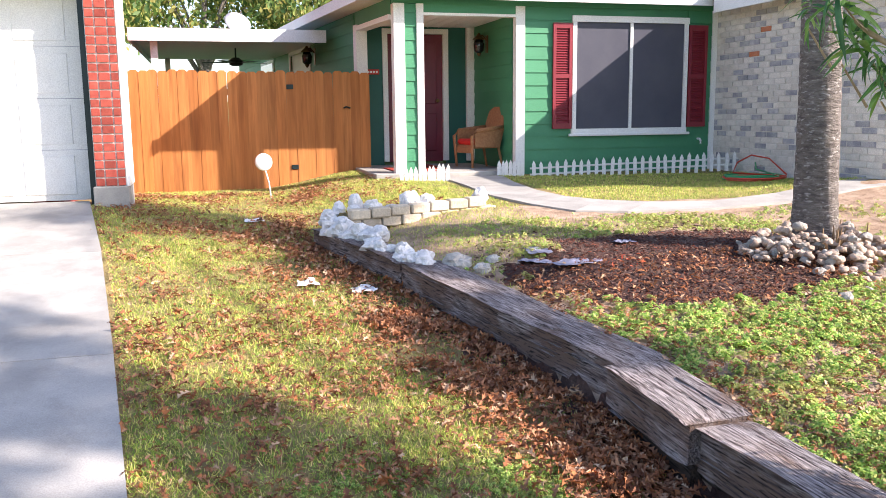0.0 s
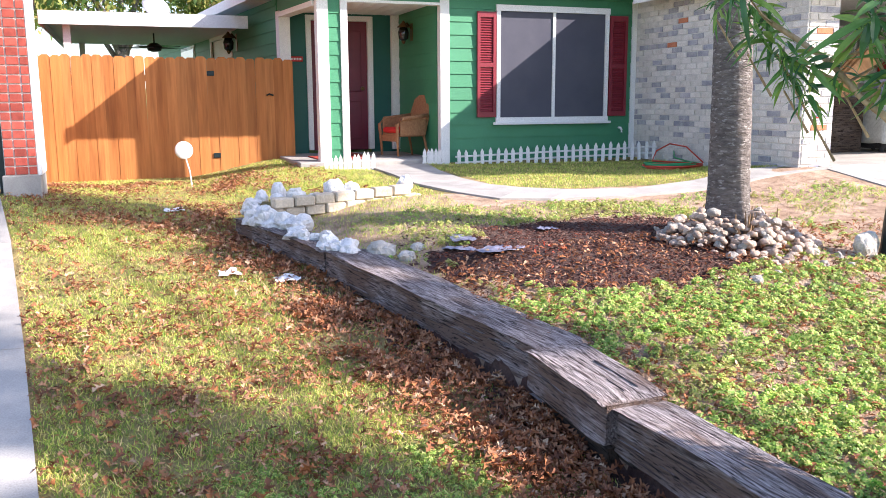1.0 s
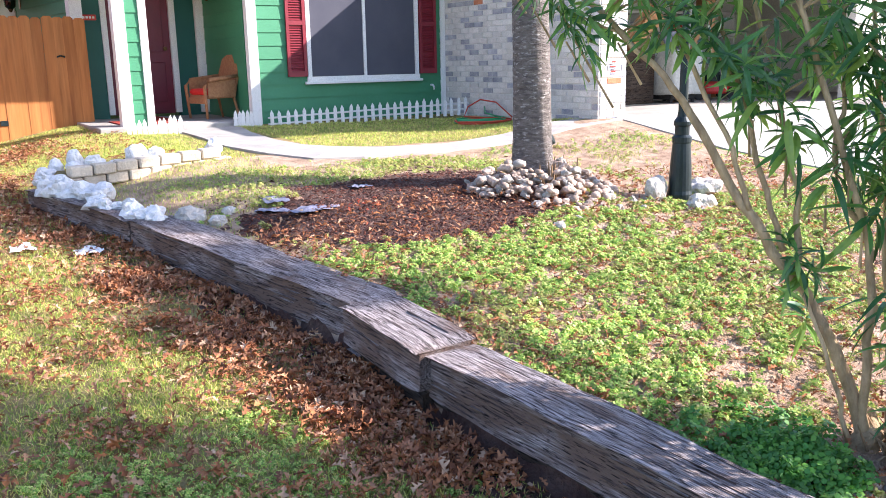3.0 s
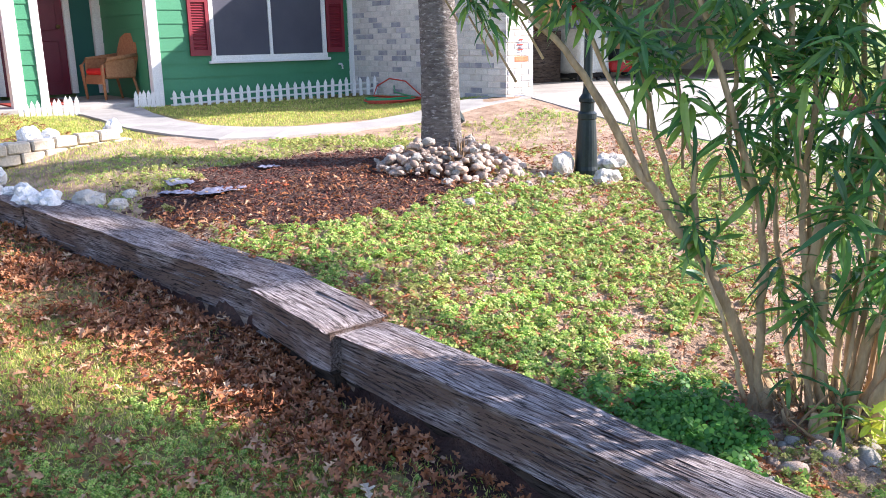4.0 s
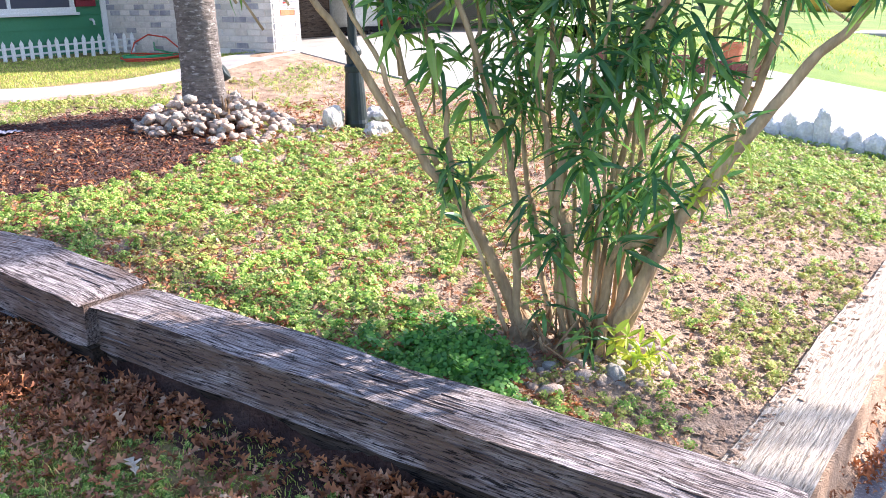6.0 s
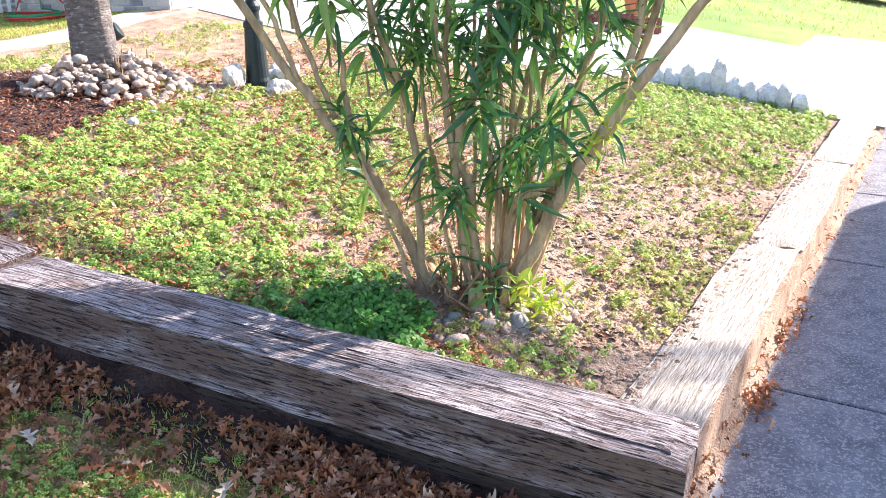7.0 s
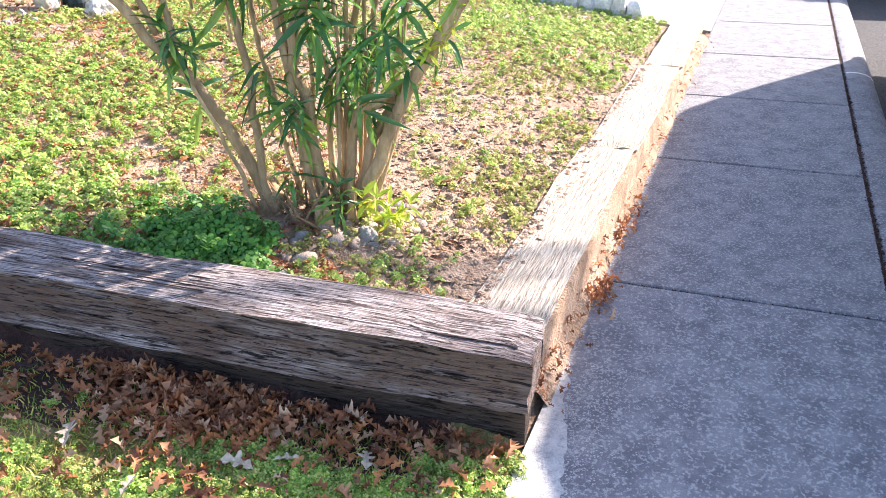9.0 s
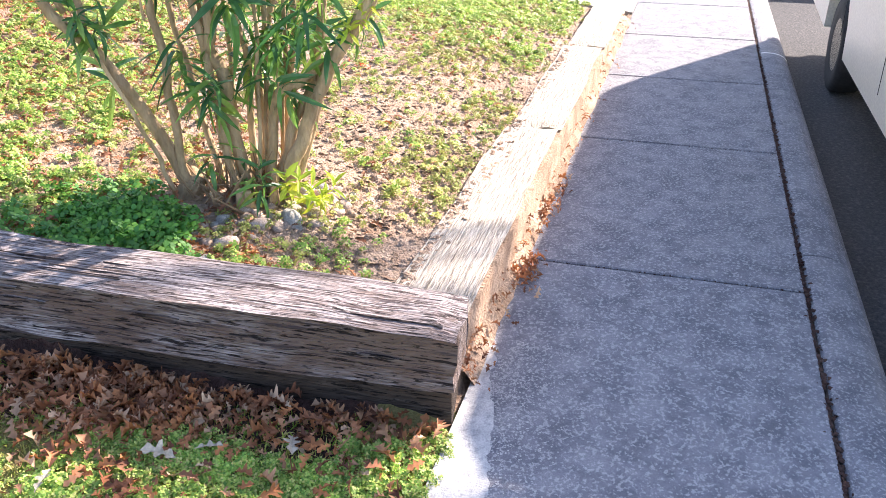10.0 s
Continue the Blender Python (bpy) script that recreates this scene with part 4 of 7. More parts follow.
_ev = [nr.verts.new(p) for p in ((-7.5, NY - 0.45, 3.6), (-0.8, NY - 0.45, 3.6), (-1.6, 19, 3.6), (-7.5, 19, 3.6))]
_rv = [nr.verts.new(p) for p in ((-4, 12, 5.2), (-4, 16, 5.2))]
for q in ((_ev[0], _ev[1], _rv[0]), (_ev[1], _ev[2], _rv[1], _rv[0]), (_ev[3], _ev[0], _rv[0], _rv[1]), (_ev[2], _ev[3], _rv[1]), (_ev[3], _ev[2], _ev[1], _ev[0])):
    nr.faces.new(q)
npart("roof", nr, M_SHINGLE)

# ---- cedar fence with its gate ----
fence = thing("cedar_fence", (0.5, 12.5, 0.64), label="orange-stained cedar privacy fence with dog-eared pickets", category="fence")
_rng = random.Random(5)
x = -1.52
while x < 2.24:
    w = _rng.uniform(0.128, 0.146)
    h = 1.745 + _rng.uniform(-0.012, 0.012) + 0.02 * (0.5 - (x + 1.2) / 3.4)
    top = [(-w / 2 - 0.002, 0), (w / 2 + 0.002, 0), (w / 2 + 0.002, h - 0.03), (w / 2 - 0.03, h), (-w / 2 + 0.03, h), (-w / 2 - 0.002, h - 0.03)]
    part("picket", poly_extrude(top, 1, -0.009, 0.009), M_CEDAR, fence, at=Matrix.Translation((x + w / 2 - 0.5, 0.004 * (len(fence.children) % 2) + _rng.uniform(-0.0015, 0.0015), 0)) @ Matrix.Rotation(_rng.gauss(0, 0.003), 4, "Y"))
    x += w
for z in (0.3, 1.4):
    part("rail", box((-2.02, 0.012, z), (1.74, 0.055, z + 0.09)), M_CEDAR, fence)
part("hinge", box((0.60, -0.022, 1.48), (0.70, -0.010, 1.55), 0.004), M_BLACKMETAL, fence, "black gate hinge")
part("hinge", box((0.64, -0.022, 0.30), (0.74, -0.010, 0.37), 0.004), M_BLACKMETAL, fence, "black gate hinge")
part("latch", tube([(1.44, -0.03, 1.20), (1.48, -0.035, 1.22), (1.54, -0.03, 1.20)], 0.012, 6), M_BLACKMETAL, fence, "black gate latch")

# ---- covered patio behind the fence ----
patio = thing("patio_cover", (0.3, 15.5, 0.6), label="white flat patio roof on posts behind the fence", category="patio cover", kind="structure")
part("roof_panel", box((-1.45, -1.5, 2.42), (1.6, 4.5, 2.5)), M_WHITE, patio)
part("fascia", box((-1.47, -1.53, 2.32), (1.62, -1.5, 2.52)), M_WHITE, patio)
part("fascia", box((-1.48, -1.5, 2.32), (-1.45, 4.5, 2.52)), M_WHITE, patio)
part("post", box((-1.16, -1.3, 0), (-1.05, -1.19, 2.42)), M_WHITE, patio)
part("post", box((-1.16, 4.2, 0), (-1.05, 4.31, 2.42)), M_WHITE, patio)
# unseen slab, added to bounce light onto the underside of the roof
part("patio_slab", box((-1.6, -2.3, 0.02), (1.5, 4.6, 0.09)), M_CONC, patio)
fan = thing("ceiling_fan", (0.55, 16.6, 2.98), label="black ceiling fan hanging under the patio roof", category="fan")
part("downrod", lathe([(0.015, -0.16), (0.015, 0.04)], 8), M_BLACKMETAL, fan)
part("motor", lathe([(0.05, -0.30), (0.12, -0.28), (0.14, -0.2), (0.06, -0.14)], 16), M_BLACKMETAL, fan)
for i in range(5):
    part("blade", box((0.12, -0.06, -0.235), (0.62, 0.06, -0.225), 0.003), M_BLACKMETAL, fan, at=pose(0, 0, 0, 4, 0, 72 * i + 20))

_gb = bmesh.new()
_rows = []
for i in range(91):
    x = 2.53 + 6.4 * i / 90
    w = 0.018 + 0.02 * noise.noise((x * 2.1, 0, 3)) + 0.014 * noise.noise((x * 9, 0, 5))
    _rows.append([_gb.verts.new((x, -0.03 - w, -0.178)), _gb.verts.new((x, -0.015, -0.135 + 0.02 * noise.noise((x * 5, 2, 0)))), _gb.verts.new((x, 0.045, -0.10))])
for p, q in zip(_rows, _rows[1:]):
    for k in range(2):
        _gb.faces.new((p[k], q[k], q[k + 1], p[k + 1]))
solo("gap_soil", _gb, M_SOIL, "strip of soil between the bleached ties and the sidewalk", "soil", kind="structure", smooth=True)


# ---- palm with its ring of stones ----
def palm():
    t = thing("palm_tree", (4.58, 5.34, ground_z(4.47, 5.32) - 0.05), label="palm tree with a ringed grey trunk in a mulched bed", category="tree")
    bm = bmesh.new()
    rings = []
    n, seg, H = 120, 26, 3.9
    for i in range(n + 1):
        z = H * i / n
        r = 0.168 + 0.05 * math.exp(-z / 0.16) - 0.012 * z
        cx = -0.05 * z / 2 + 0.02 * math.sin(z * 1.3)
        cy = 0.015 * math.sin(z * 0.9)
        step = (z * 13.0) % 1.0
        r += 0.005 * (1 - step) + 0.002 * noise.noise((0, 0, z * 9))
        rings.append([bm.verts.new((cx + (r + 0.006 * noise.noise((math.cos(2 * math.pi * k / seg) * 3, math.sin(2 * math.pi * k / seg) * 3, z * 6))) * math.cos(2 * math.pi * k / seg), cy + r * math.sin(2 * math.pi * k / seg), z)) for k in range(seg)])
    for a, b in zip(rings, rings[1:]):
        for k in range(seg):
            bm.faces.new((a[k], a[(k + 1) % seg], b[(k + 1) % seg], b[k]))
    bm.faces.new(rings[-1])
    part("trunk", bm, M_BARK, t, smooth=False)
    # dry boot fibres at the foot
    rg = random.Random(8)
    for i in range(34):
        a = rg.uniform(-2.0, 0.2)
        r = rg.uniform(0.2, 0.40)
        p = Vector((r * math.cos(a), r * math.sin(a), 0.06))
        part("leaf_boot", tube([p, p + Vector((rg.uniform(-0.03, 0.05), rg.uniform(-0.03, 0.03), rg.uniform(0.08, 0.2)))], [0.016, 0.004], 5), M_LITTERWOOD, t)
    cr = bmesh.new()
    for f in range(20):
        a = f * 2.399
        droop = rg.uniform(0.2, 1.0)
        L = rg.uniform(1.3, 1.8)
        prev = None
        for s in range(9):
            u = s / 8
            p = Vector((-0.1 + math.cos(a) * L * u, math.sin(a) * L * u, H + 0.1 + 0.75 * u * (1.2 - droop) - 0.9 * droop * u * u))
            if prev is not None:
                side = Vector((-math.sin(a), math.cos(a), 0))
                for sg in (-1, 1):
                    for q in range(2):
                        m = prev.lerp(p, q * 0.5)
                        tip = m + side * sg * 0.42 * math.sin(math.pi * (0.15 + 0.8 * u)) + Vector((math.cos(a), math.sin(a), -0.35)) * 0.22
                        w = (p - prev).normalized() * 0.022
                        cr.faces.new([cr.verts.new(c) for c in (m - w, m + w, tip)])
            prev = p
    part("crown", cr, M_OLEAF, t)
    return t


M_LITTERWOOD = surf("dry_fibre", (0.24, 0.15, 0.08), (0.34, 0.23, 0.13), 20.0, 0.9, 0.5, 60, 0.004)
palm()

_rng = random.Random(21)
_stone_meshes = [mesh_of("stone", rock(i + 1, (1, _rng.uniform(0.6, 0.9), _rng.uniform(0.5, 0.8)), 2, 0.5), M_ROCKT, i % 2 == 0) for i in range(14)]
_pebble_meshes = [mesh_of("pebble", rock(i + 70, (1, _rng.uniform(0.7, 0.95), _rng.uniform(0.5, 0.75)), 2, 0.2), M_ROCKT if i % 4 else M_ROCKW, True) for i in range(12)]
_white_meshes = [mesh_of("white_stone", rock(i + 40, (1, _rng.uniform(0.65, 0.95), _rng.uniform(0.55, 0.9)), 2, 0.5), M_ROCKW) for i in range(10)]


def stone_at(parent, x, y, z, s, meshes, rng, name="stone"):
    ob = new(name, rng.choice(meshes))
    ob.parent = parent
    ob.matrix_basis = Matrix.LocRotScale(Vector((x, y, z)) - parent.location, Euler((rng.gauss(0, 0.25), rng.gauss(0, 0.25), rng.uniform(0, 6.28))), (s, s, s))
    return ob


ring = thing("stone_ring", (4.45, 4.9, 0.5), label="heap of tan and white river stones round the palm's foot", category="stones")
for i in range(340):
    a = _rng.uniform(-3.6, 0.9)
    r = _rng.uniform(0.20, 0.66) * (0.85 if a < -2.4 else 1.0)
    x, y = 4.5 + 1.12 * r * math.cos(a), 5.2 + 1.05 * r * math.sin(a)
    lift = 0.36 * max(0.0, 1 - r / 0.66)
    stone_at(ring, x, y, ground_z(x, y) - 0.012 + lift * _rng.random() ** 0.8, _rng.uniform(0.022, 0.052), _rng.choice((_stone_meshes, _stone_meshes, _stone_meshes, _pebble_meshes, _pebble_meshes, _white_meshes)), _rng)
for x, y, s in ((3.93, 4.22, 0.07), (4.9, 4.35, 0.05), (4.2, 4.3, 0.05), (4.75, 4.45, 0.045), (5.05, 4.6, 0.04), (5.1, 4.5, 0.03)):
    stone_at(ring, x, y, ground_z(x, y) - 0.01, s, _white_meshes, _rng)


# ---- lamp post with boulders ----
lp = thing("lamp_post", (5.52, 4.52, ground_z(5.52, 4.52)), label="black cast-iron lamp post with a flared base", category="lamp post")
part("base", lathe([(0.105, 0), (0.105, 0.05), (0.098, 0.08), (0.088, 0.30), (0.075, 0.48), (0.082, 0.49), (0.082, 0.53), (0.06, 0.55), (0.06, 0.62), (0.072, 0.63), (0.072, 0.66), (0.045, 0.70), (0.04, 0.74)], 20), M_BLACKMETAL, lp)
part("pole", lathe([(0.038, 0.7), (0.034, 1.6), (0.045, 1.61), (0.045, 1.65), (0.032, 1.67), (0.03, 2.7)], 16), M_BLACKMETAL, lp)
for x, y, s, sd in ((5.30, 4.58, (0.13, 0.10, 0.16), 61), (5.48, 4.24, (0.17, 0.11, 0.11), 62), (5.86, 4.55, (0.20, 0.15, 0.14), 63), (5.62, 4.30, (0.10, 0.09, 0.08), 64)):
    solo("boulder", rock(sd, [c * 0.8 for c in s], 3, 0.45), M_ROCKW, "rough white limestone boulder at the lamp post", "rock", "boulders", at=Matrix.Translation((x, y, ground_z(x, y) - 0.01)))
# flood light behind the palm
fl = thing("garden_spotlight", (5.86, 6.72, ground_z(5.86, 6.72)), label="small black spotlight on a stake beside the palm", category="lamp")
part("stake", lathe([(0.012, 0), (0.012, 0.06)], 8), M_BLACKMETAL, fl)
part("head", lathe([(0.03, -0.09), (0.06, -0.07), (0.085, 0.0), (0.085, 0.07), (0.07, 0.075)], 16, m=pose(0, 0, 0.11, 60, 0, 40)), M_BLACKMETAL, fl, smooth=True)


# ---- oleander ----
BASE = Vector((3.20, 1.12, 0.16))


def leaf_blade(L=0.135, W=0.012, droop=0.25, fold=0.25):
    """A lance-shaped leaf along +x with a folded midrib."""
    prof = [(0.0, 0.15), (0.12, 0.55), (0.35, 0.95), (0.6, 1.0), (0.82, 0.6), (1.0, 0.0)]
    v, f = [], []
    for u, w in prof:
        x, z = L * u, -droop * L * u * u
        v += [(x, -W * w, z + fold * W * w), (x, 0, z), (x, W * w, z + fold * W * w)]
    for i in range(len(prof) - 1):
        a, b = 3 * i, 3 * (i + 1)
        f += [(a, b, b + 1, a + 1), (a + 1, b + 1, b + 2, a + 2)]
    return v, f


def spray_mesh(seed, n, spread=1.0, lmin=0.11, lmax=0.18, length=0.16, material=None):
    """A leafy twig end: whorls of three leaves up a short shoot along +z."""
    rg = random.Random(seed)
    V, F = [], []
    for i in range(n):
        u = i / max(1, n - 1)
        a = (i % 3) * 2.094 + (i // 3) * 1.05 + rg.gauss(0, 0.15)
        el = (-0.55 + 1.35 * u) * spread + rg.gauss(0, 0.18)
        v, f = leaf_blade(rg.uniform(lmin, lmax), rg.uniform(0.0105, 0.0158), rg.uniform(0.15, 1.5) if material is None else rg.uniform(0.05, 0.35), 0.35)
        m = Matrix.Translation((0, 0, length * u)) @ Matrix.Rotation(a, 4, "Z") @ Matrix.Rotation(-el, 4, "Y") @ Matrix.Rotation(rg.gauss(0, 0.35), 4, "X")
        o = len(V)
        V += [tuple(m @ Vector(p)) for p in v]
        F += [tuple(k + o for k in q) for q in f]
    me = bpy.data.meshes.new("leaf_spray")
    me.from_pydata(V, [], F)
    me.materials.append(material or M_OLEAF)
    return me


SPRAYS = [spray_mesh(i, n, 1.0) for i, n in enumerate((12, 15, 17, 14, 11, 18))]
NEWSPRAY = [spray_mesh(90 + i, 9, 0.9, 0.07, 0.12, 0.08, M_NEWLEAF) for i in range(3)]
oleander = thing("oleander", tuple(BASE), label="tall many-stemmed oleander shrub with narrow dark green leaves", category="shrub")


def stem(pts, r0, r1, rg, leafy_from=0.5, twigs=3, low=False):
    """One cane through pts with side twigs and leaf sprays."""
    P = [Vector(p) for p in pts]
    # smooth the run
    fine = []
    k = len(P)
    for i in range(k - 1):
        p0, p1, p2, p3 = P[max(i - 1, 0)], P[i], P[i + 1], P[min(i + 2, k - 1)]
        for s in range(5):
            t = s / 5
            fine.append(0.5 * ((2 * p1) + (p2 - p0) * t + (2 * p0 - 5 * p1 + 4 * p2 - p3) * t * t + (3 * p1 - p0 - 3 * p2 + p3) * t ** 3))
    fine.append(P[-1])
    for i, p in enumerate(fine):
        p += (0.024 if 0 < i < len(fine) - 1 else 0.0) * Vector((noise.noise((i * 0.45, r0 * 900, 0)), noise.noise((i * 0.45, r0 * 900, 9)), 0))
    n = len(fine)
    radii = [(r0 + (r1 - r0) * i / (n - 1)) * (1 + 0.10 * noise.noise((i * 1.3, r0 * 500, 4))) for i in range(n)]
    radii[0] *= 1.15
    st = part("cane", tube([p - BASE for p in fine], radii, 9), M_STEM, oleander, smooth=True)

    def put(p, d, meshes, s):
        q = d.to_track_quat("Z", "Y").to_matrix().to_4x4()
        ob = new("leaf_spray", rg.choice(meshes))
        ob.parent = oleander
        ob.matrix_basis = Matrix.Translation(p - BASE) @ q @ Matrix.Rotation(rg.uniform(0, 6.28), 4, "Z") @ Matrix.Diagonal((s, s, s, 1))

    d_end = (fine[-1] - fine[-3]).normalized()
    put(fine[-1], d_end, SPRAYS, rg.uniform(0.7, 0.95))
    for w in range(twigs):
        i = int(n * rg.uniform(leafy_from, 0.98))
        i = min(i, n - 2)
        a = rg.uniform(0, 6.28)
        out = Vector((math.cos(a), math.sin(a), rg.uniform(0.1, 1.2))).normalized()
        L = rg.uniform(0.06, 0.24)
        tip = fine[i] + out * L + Vector((0, 0, 0.25 * L))
        part("twig", tube([fine[i] - BASE, (fine[i] + tip) / 2 - BASE - Vector((0, 0, 0.01)), tip - BASE], [radii[i] * 0.45, 0.005, 0.003], 5), M_STEM, oleander)
        put(tip, (tip - fine[i]).normalized() + Vector((0, 0, 0.3)), SPRAYS, rg.uniform(0.65, 0.95))
        if rg.random() < 0.45:
            put((fine[i] + tip) / 2, Vector((math.cos(a + 1), math.sin(a + 1), 0.5)).normalized(), SPRAYS, rg.uniform(0.5, 0.8))
    return st


_rg = random.Random(77)
# the canes that can be followed from root to crown
CANES = [
    ([(3.10, 1.32, 0.10), (3.05, 1.35, 0.30), (2.93, 1.44, 0.64), (2.84, 1.52, 0.84), (2.69, 1.68, 1.14), (2.52, 1.80, 1.48), (2.40, 1.95, 1.72), (2.2, 2.3, 2.05)], 0.031, 0.009, 0.84, 6),
    ([(2.84, 1.52, 0.84), (2.86, 1.54, 1.0), (2.86, 1.59, 1.27), (2.84, 1.69, 1.62), (2.78, 1.82, 2.1)], 0.015, 0.008, 0.5, 5),
    ([(3.08, 1.30, 0.10), (3.05, 1.33, 0.31), (3.01, 1.31, 0.62), (2.98, 1.32, 0.93), (2.94, 1.36, 1.14), (2.84, 1.49, 1.62), (2.74, 1.62, 2.15)], 0.021, 0.010, 0.66, 6),
    ([(3.05, 1.37, 0.14), (2.97, 1.38, 0.35), (2.88, 1.42, 0.61), (2.83, 1.51, 0.87)], 0.011, 0.006, 0.95, 1),
    ([(2.97, 1.34, 1.05), (2.97, 1.46, 1.18), (3.0, 1.51, 1.4), (3.05, 1.53, 1.62), (3.02, 1.6, 2.2)], 0.013, 0.007, 0.4, 6),
    ([(3.12, 1.12, 0.08), (3.11, 1.17, 0.56), (3.11, 1.22, 0.92), (3.09, 1.26, 1.27), (3.06, 1.3, 1.61), (3.0, 1.34, 2.3)], 0.020, 0.009, 0.55, 7),
    ([(3.23, 1.10, 0.10), (3.28, 1.12, 0.66), (3.31, 1.16, 1.01), (3.37, 1.16, 1.31), (3.36, 1.18, 1.61), (3.3, 1.2, 2.4)], 0.017, 0.009, 0.5, 7),
    ([(3.18, 1.10, 0.08), (3.14, 1.15, 0.63), (3.11, 1.17, 0.86), (3.13, 1.10, 1.07), (3.15, 1.02, 1.24), (3.23, 0.79, 1.61), (3.3, 0.6, 2.1)], 0.030, 0.013, 0.5, 8),
    ([(3.22, 1.24, 0.10), (3.22, 1.34, 0.58), (3.23, 1.41, 1.0), (3.28, 1.53, 1.61), (3.3, 1.65, 2.2)], 0.016, 0.008, 0.5, 7),
    ([(3.28, 1.08, 0.10), (3.35, 1.10, 0.64), (3.43, 1.05, 0.93), (3.50, 1.02, 1.19), (3.57, 1.02, 1.6), (3.6, 1.05, 2.2)], 0.019, 0.009, 0.5, 7),
    ([(2.70, 1.65, 1.12), (2.64, 1.70, 1.35), (2.56, 1.84, 1.66), (2.52, 1.92, 1.9), (2.44, 2.05, 2.3)], 0.011, 0.007, 0.5, 5),
    ([(2.80, 1.56, 0.96), (2.72, 1.62, 1.25), (2.68, 1.70, 1.55), (2.64, 1.78, 1.85), (2.58, 1.9, 2.3)], 0.012, 0.007, 0.5, 5),
    ([(3.14, 1.20, 0.82), (3.19, 1.27, 1.19), (3.24, 1.29, 1.61), (3.24, 1.35, 2.3)], 0.014, 0.008, 0.35, 6),
    ([(3.22, 0.98, 0.08), (3.23, 0.92, 0.28), (3.23, 0.84, 0.47), (3.24, 0.73, 0.70), (3.29, 0.48, 1.08), (3.31, 0.30, 1.36), (3.31, 0.15, 1.54), (3.3, -0.02, 1.85)], 0.036, 0.013, 0.80, 6),
    ([(3.25, 1.00, 0.08), (3.27, 0.98, 0.28), (3.30, 0.84, 0.60), (3.37, 0.67, 0.83), (3.40, 0.58, 1.01), (3.42, 0.45, 1.45), (3.42, 0.36, 2.0)], 0.030, 0.012, 0.74, 6),
    ([(3.24, 1.06, 0.10), (3.24, 0.98, 0.54), (3.24, 0.89, 0.62), (3.27, 0.76, 0.71), (3.31, 0.65, 0.83)], 0.024, 0.015, 0.97, 0),
    ([(3.30, 0.98, 0.10), (3.42, 0.87, 0.66), (3.50, 0.82, 1.02), (3.59, 0.76, 1.25), (3.61, 0.73, 1.6), (3.6, 0.7, 2.2)], 0.024, 0.010, 0.55, 7),
    ([(3.27, 0.95, 0.10), (3.29, 0.80, 0.60), (3.31, 0.70, 0.78), (3.34, 0.59, 0.97), (3.37, 0.54, 1.17), (3.40, 0.49, 1.6), (3.44, 0.46, 2.2)], 0.026, 0.011, 0.72, 6),
    ([(3.32, 1.04, 0.10), (3.46, 1.0, 0.68), (3.53, 0.97, 1.07), (3.62, 0.93, 1.4), (3.7, 0.92, 2.1)], 0.016, 0.009, 0.45, 7),
]
for pts, r0, r1, lf, tw in CANES:
    stem(pts, r0, r1, _rg, lf, tw)
# slender canes filling the middle
for i in range(4):
    a, r = _rg.uniform(0, 6.283), _rg.uniform(0.04, 0.16)
    b = BASE + Vector((r * math.cos(a), r * math.sin(a), -0.06))
    d = Vector((math.cos(a), math.sin(a), 0)) * _rg.uniform(0.05, 0.22)
    h = _rg.uniform(1.5, 2.3)
    stem([b, b + d * 0.4 + Vector((0, 0, 0.3 * h)), b + d + Vector((_rg.gauss(0, 0.03), _rg.gauss(0, 0.03), 0.65 * h)), b + d * 1.7 + Vector((0, 0, h))], _rg.uniform(0.009, 0.014), 0.006, _rg, 0.55, 3)


def whorl(x, y, z, meshes, s, tilt=0.3):
    ob = new("leaf_spray", _rg.choice(meshes))
    ob.parent = oleander
    ob.matrix_basis = Matrix.Translation(Vector((x, y, z)) - BASE) @ Matrix.Rotation(_rg.gauss(0, tilt), 4, "Y") @ Matrix.Rotation(_rg.gauss(0, tilt), 4, "X") @ Matrix.Rotation(_rg.uniform(0, 6), 4, "Z") @ Matrix.Diagonal((s, s, s, 1))


# leafy side shoots, low in the middle and along the lawn-side limb
SHOOTS = [(2.99, 1.23, 0.66), (3.04, 1.14, 0.52), (3.16, 0.92, 0.74), (3.23, 0.79, 0.78), (3.10, 1.03, 1.08), (3.14, 0.96, 1.30), (3.20, 0.85, 1.42), (3.26, 0.73, 1.44), (3.0, 1.2, 1.42), (2.9, 1.38, 1.28), (2.79, 1.57, 1.30), (2.72, 1.69, 1.45), (2.86, 1.44, 1.18), (3.19, 0.87, 1.18), (3.31, 0.66, 1.35), (3.33, 0.62, 1.12), (3.38, 0.53, 1.5), (2.93, 1.33, 1.05), (3.25, 0.75, 0.95), (2.27, 2.19, 1.78), (2.31, 2.13, 1.66), (2.24, 2.25, 1.9), (2.36, 2.03, 1.75), (2.4, 1.96, 1.9), (2.16, 2.5, 2.04), (2.22, 2.38, 1.9), (2.29, 2.25, 1.76), (2.72, 1.5, 1.40), (2.65, 1.62, 1.46)]
for x, y, z in SHOOTS:
    q = Vector((x, y, z))
    foot_at = q + Vector((0.10, -0.03, -0.16)) if x < 2.6 else q + Vector((0.04, 0.02, -0.14))
    part("twig", tube([foot_at - BASE, (foot_at + q) / 2 - BASE, q - BASE], [0.006, 0.005, 0.004], 5), M_STEM, oleander)
    whorl(x, y, z + 0.03, SPRAYS, _rg.uniform(0.8, 1.0) if x > 2.6 else _rg.uniform(0.5, 0.7))
